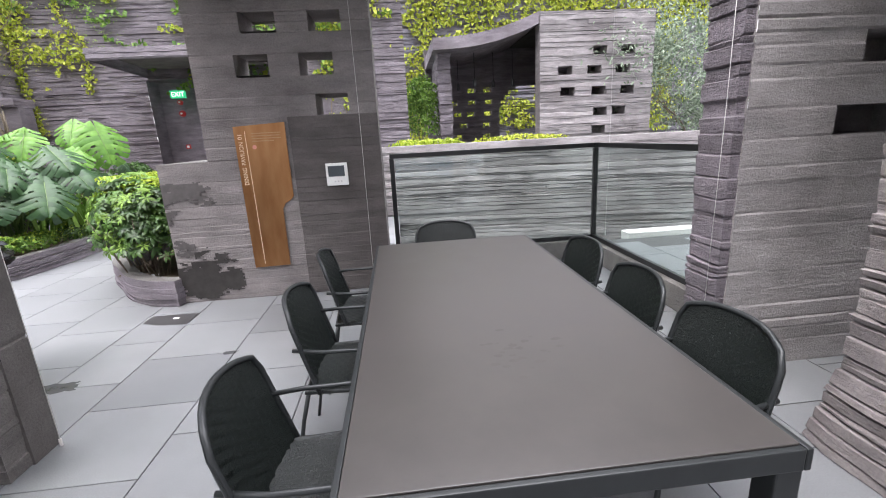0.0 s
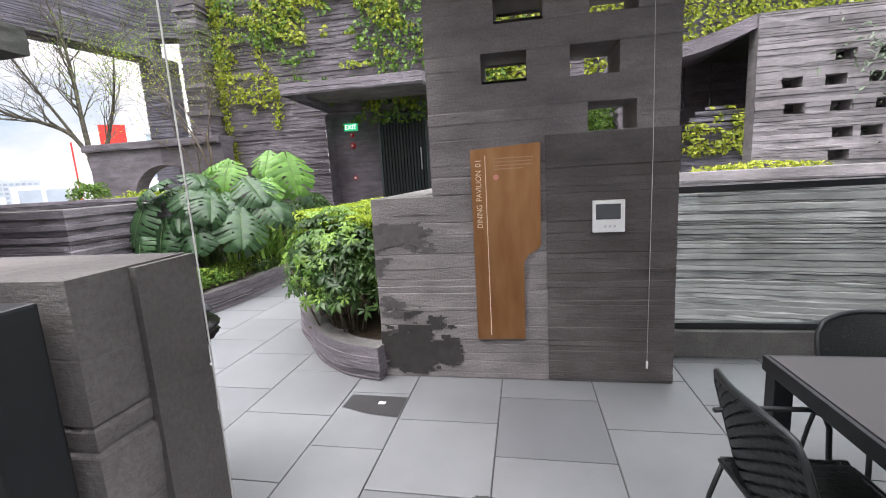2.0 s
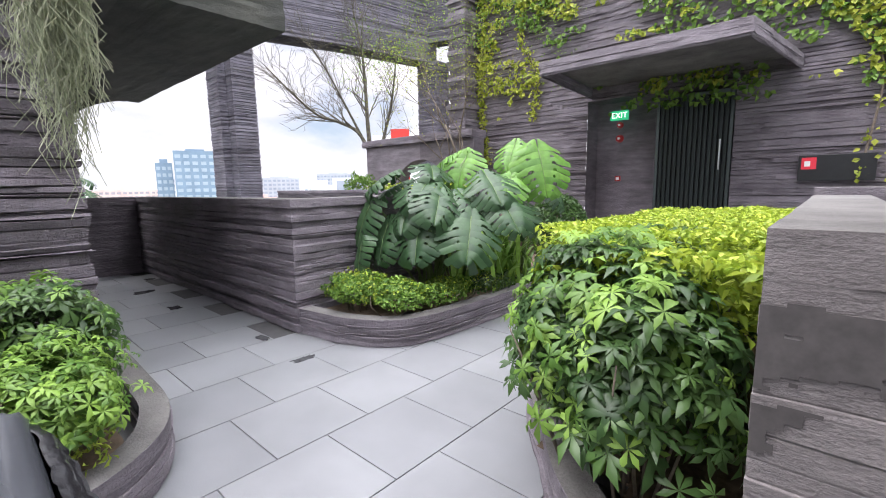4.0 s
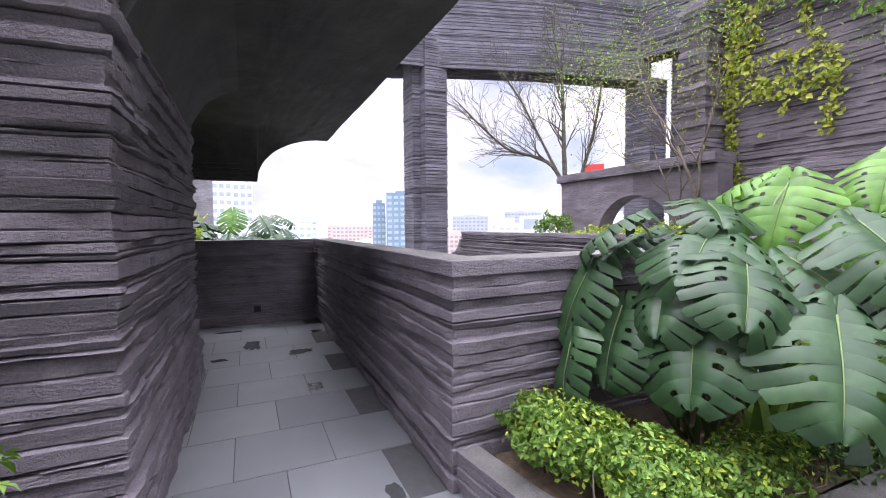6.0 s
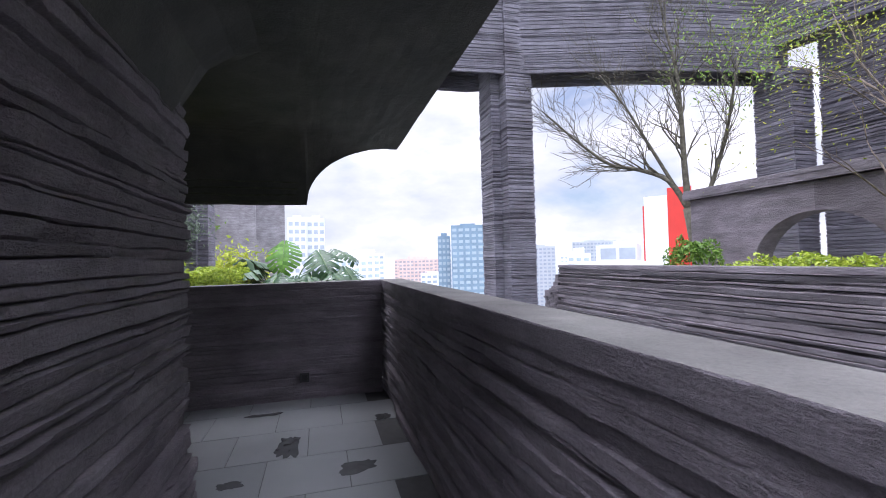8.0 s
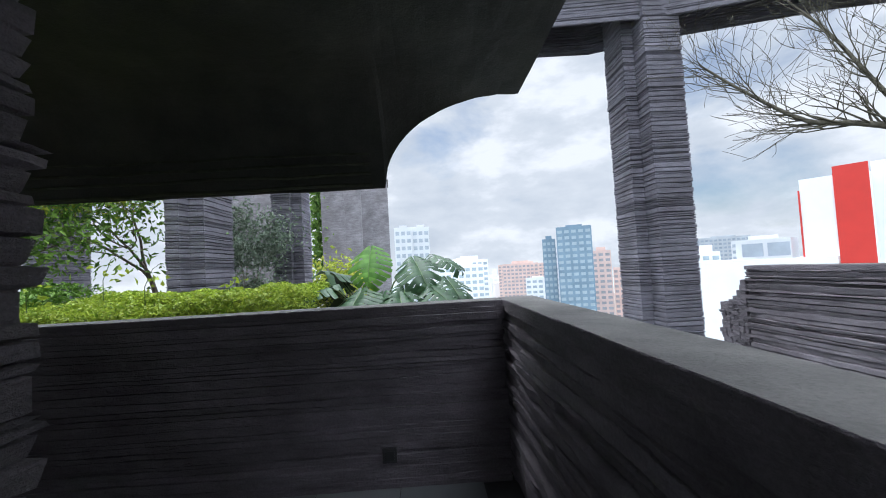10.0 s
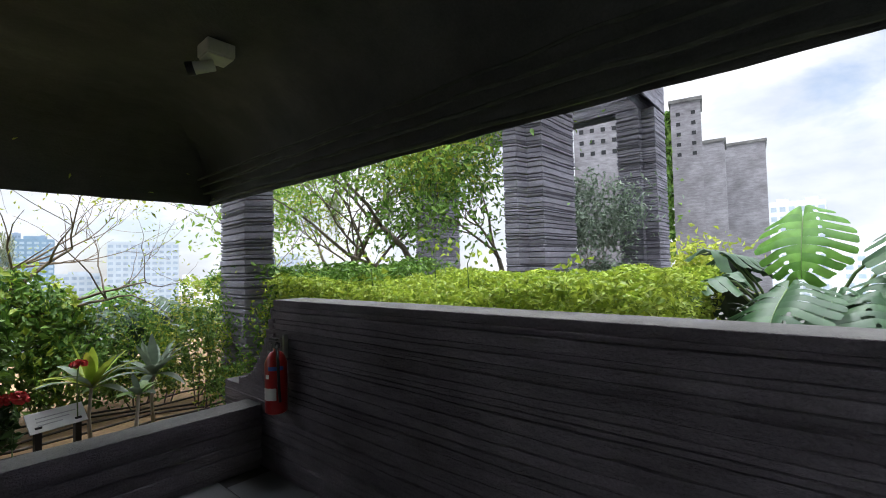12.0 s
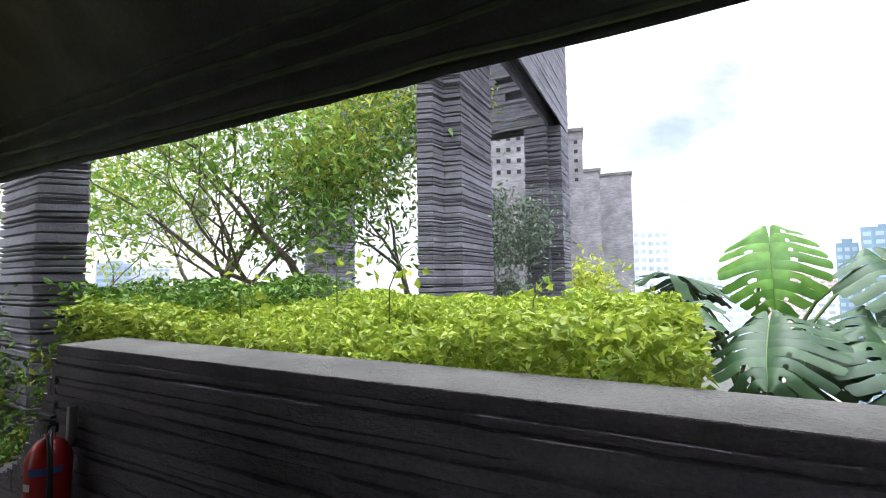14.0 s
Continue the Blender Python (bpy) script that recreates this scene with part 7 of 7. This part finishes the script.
part("terrace_block", boxes((-14, -5, -60, -1.05, 2, 0.8)), wht, rw)
part("penthouse", boxes((-9.5, -4.2, 0.8, -4.6, -1, 2.9)), FACADE["grey"][0], rw)
for k in range(4):
    part("window", boxes((3.2, -2.08, 6.8 - 3.4 * k, 8.2, -2.02, 8.6 - 3.4 * k)), FACADE["white"][1], rw)
for k in range(2):
    part("window", boxes((-8.9 + 2.3 * k, -4.27, 1.1, -7.0 + 2.3 * k, -4.21, 2.5)), FACADE["grey"][1], rw)
dm = tagged(empty("dome_roof", -247, 24, 3.5), "white domed roof on an apartment block", "dome")
bm = bmesh.new()
bmesh.ops.create_uvsphere(bm, u_segments=24, v_segments=12, radius=6.5, matrix=Matrix.Diagonal((1, 1, 0.55, 1)))
part("dome", bm, FACADE["white"][0], dm, smooth=True)


def low_city():
    """Hundreds of low blocks and trees out to the horizon."""
    rng = np.random.RandomState(77)
    V, F = [], []
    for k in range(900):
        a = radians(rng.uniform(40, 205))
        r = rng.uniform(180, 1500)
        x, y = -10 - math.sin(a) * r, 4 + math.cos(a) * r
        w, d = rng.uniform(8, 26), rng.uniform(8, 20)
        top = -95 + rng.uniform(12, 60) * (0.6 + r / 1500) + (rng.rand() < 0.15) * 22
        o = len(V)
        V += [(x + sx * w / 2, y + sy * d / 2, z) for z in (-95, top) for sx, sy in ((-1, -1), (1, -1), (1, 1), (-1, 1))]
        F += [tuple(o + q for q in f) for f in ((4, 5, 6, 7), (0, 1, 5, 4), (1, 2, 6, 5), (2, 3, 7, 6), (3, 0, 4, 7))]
    # block colours are kept pale to take in the distance haze
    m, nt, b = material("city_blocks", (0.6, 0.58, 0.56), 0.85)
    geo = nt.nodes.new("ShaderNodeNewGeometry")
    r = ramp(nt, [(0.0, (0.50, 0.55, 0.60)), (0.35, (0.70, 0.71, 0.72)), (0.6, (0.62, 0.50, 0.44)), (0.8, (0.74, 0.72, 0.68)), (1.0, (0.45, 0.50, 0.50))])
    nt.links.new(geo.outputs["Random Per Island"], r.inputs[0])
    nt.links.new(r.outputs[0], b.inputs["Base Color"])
    return tagged(obj("city_blocks", V, F, m), "low city blocks out to the horizon, paled for haze", "city", "", "stuff")


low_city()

build_floor()
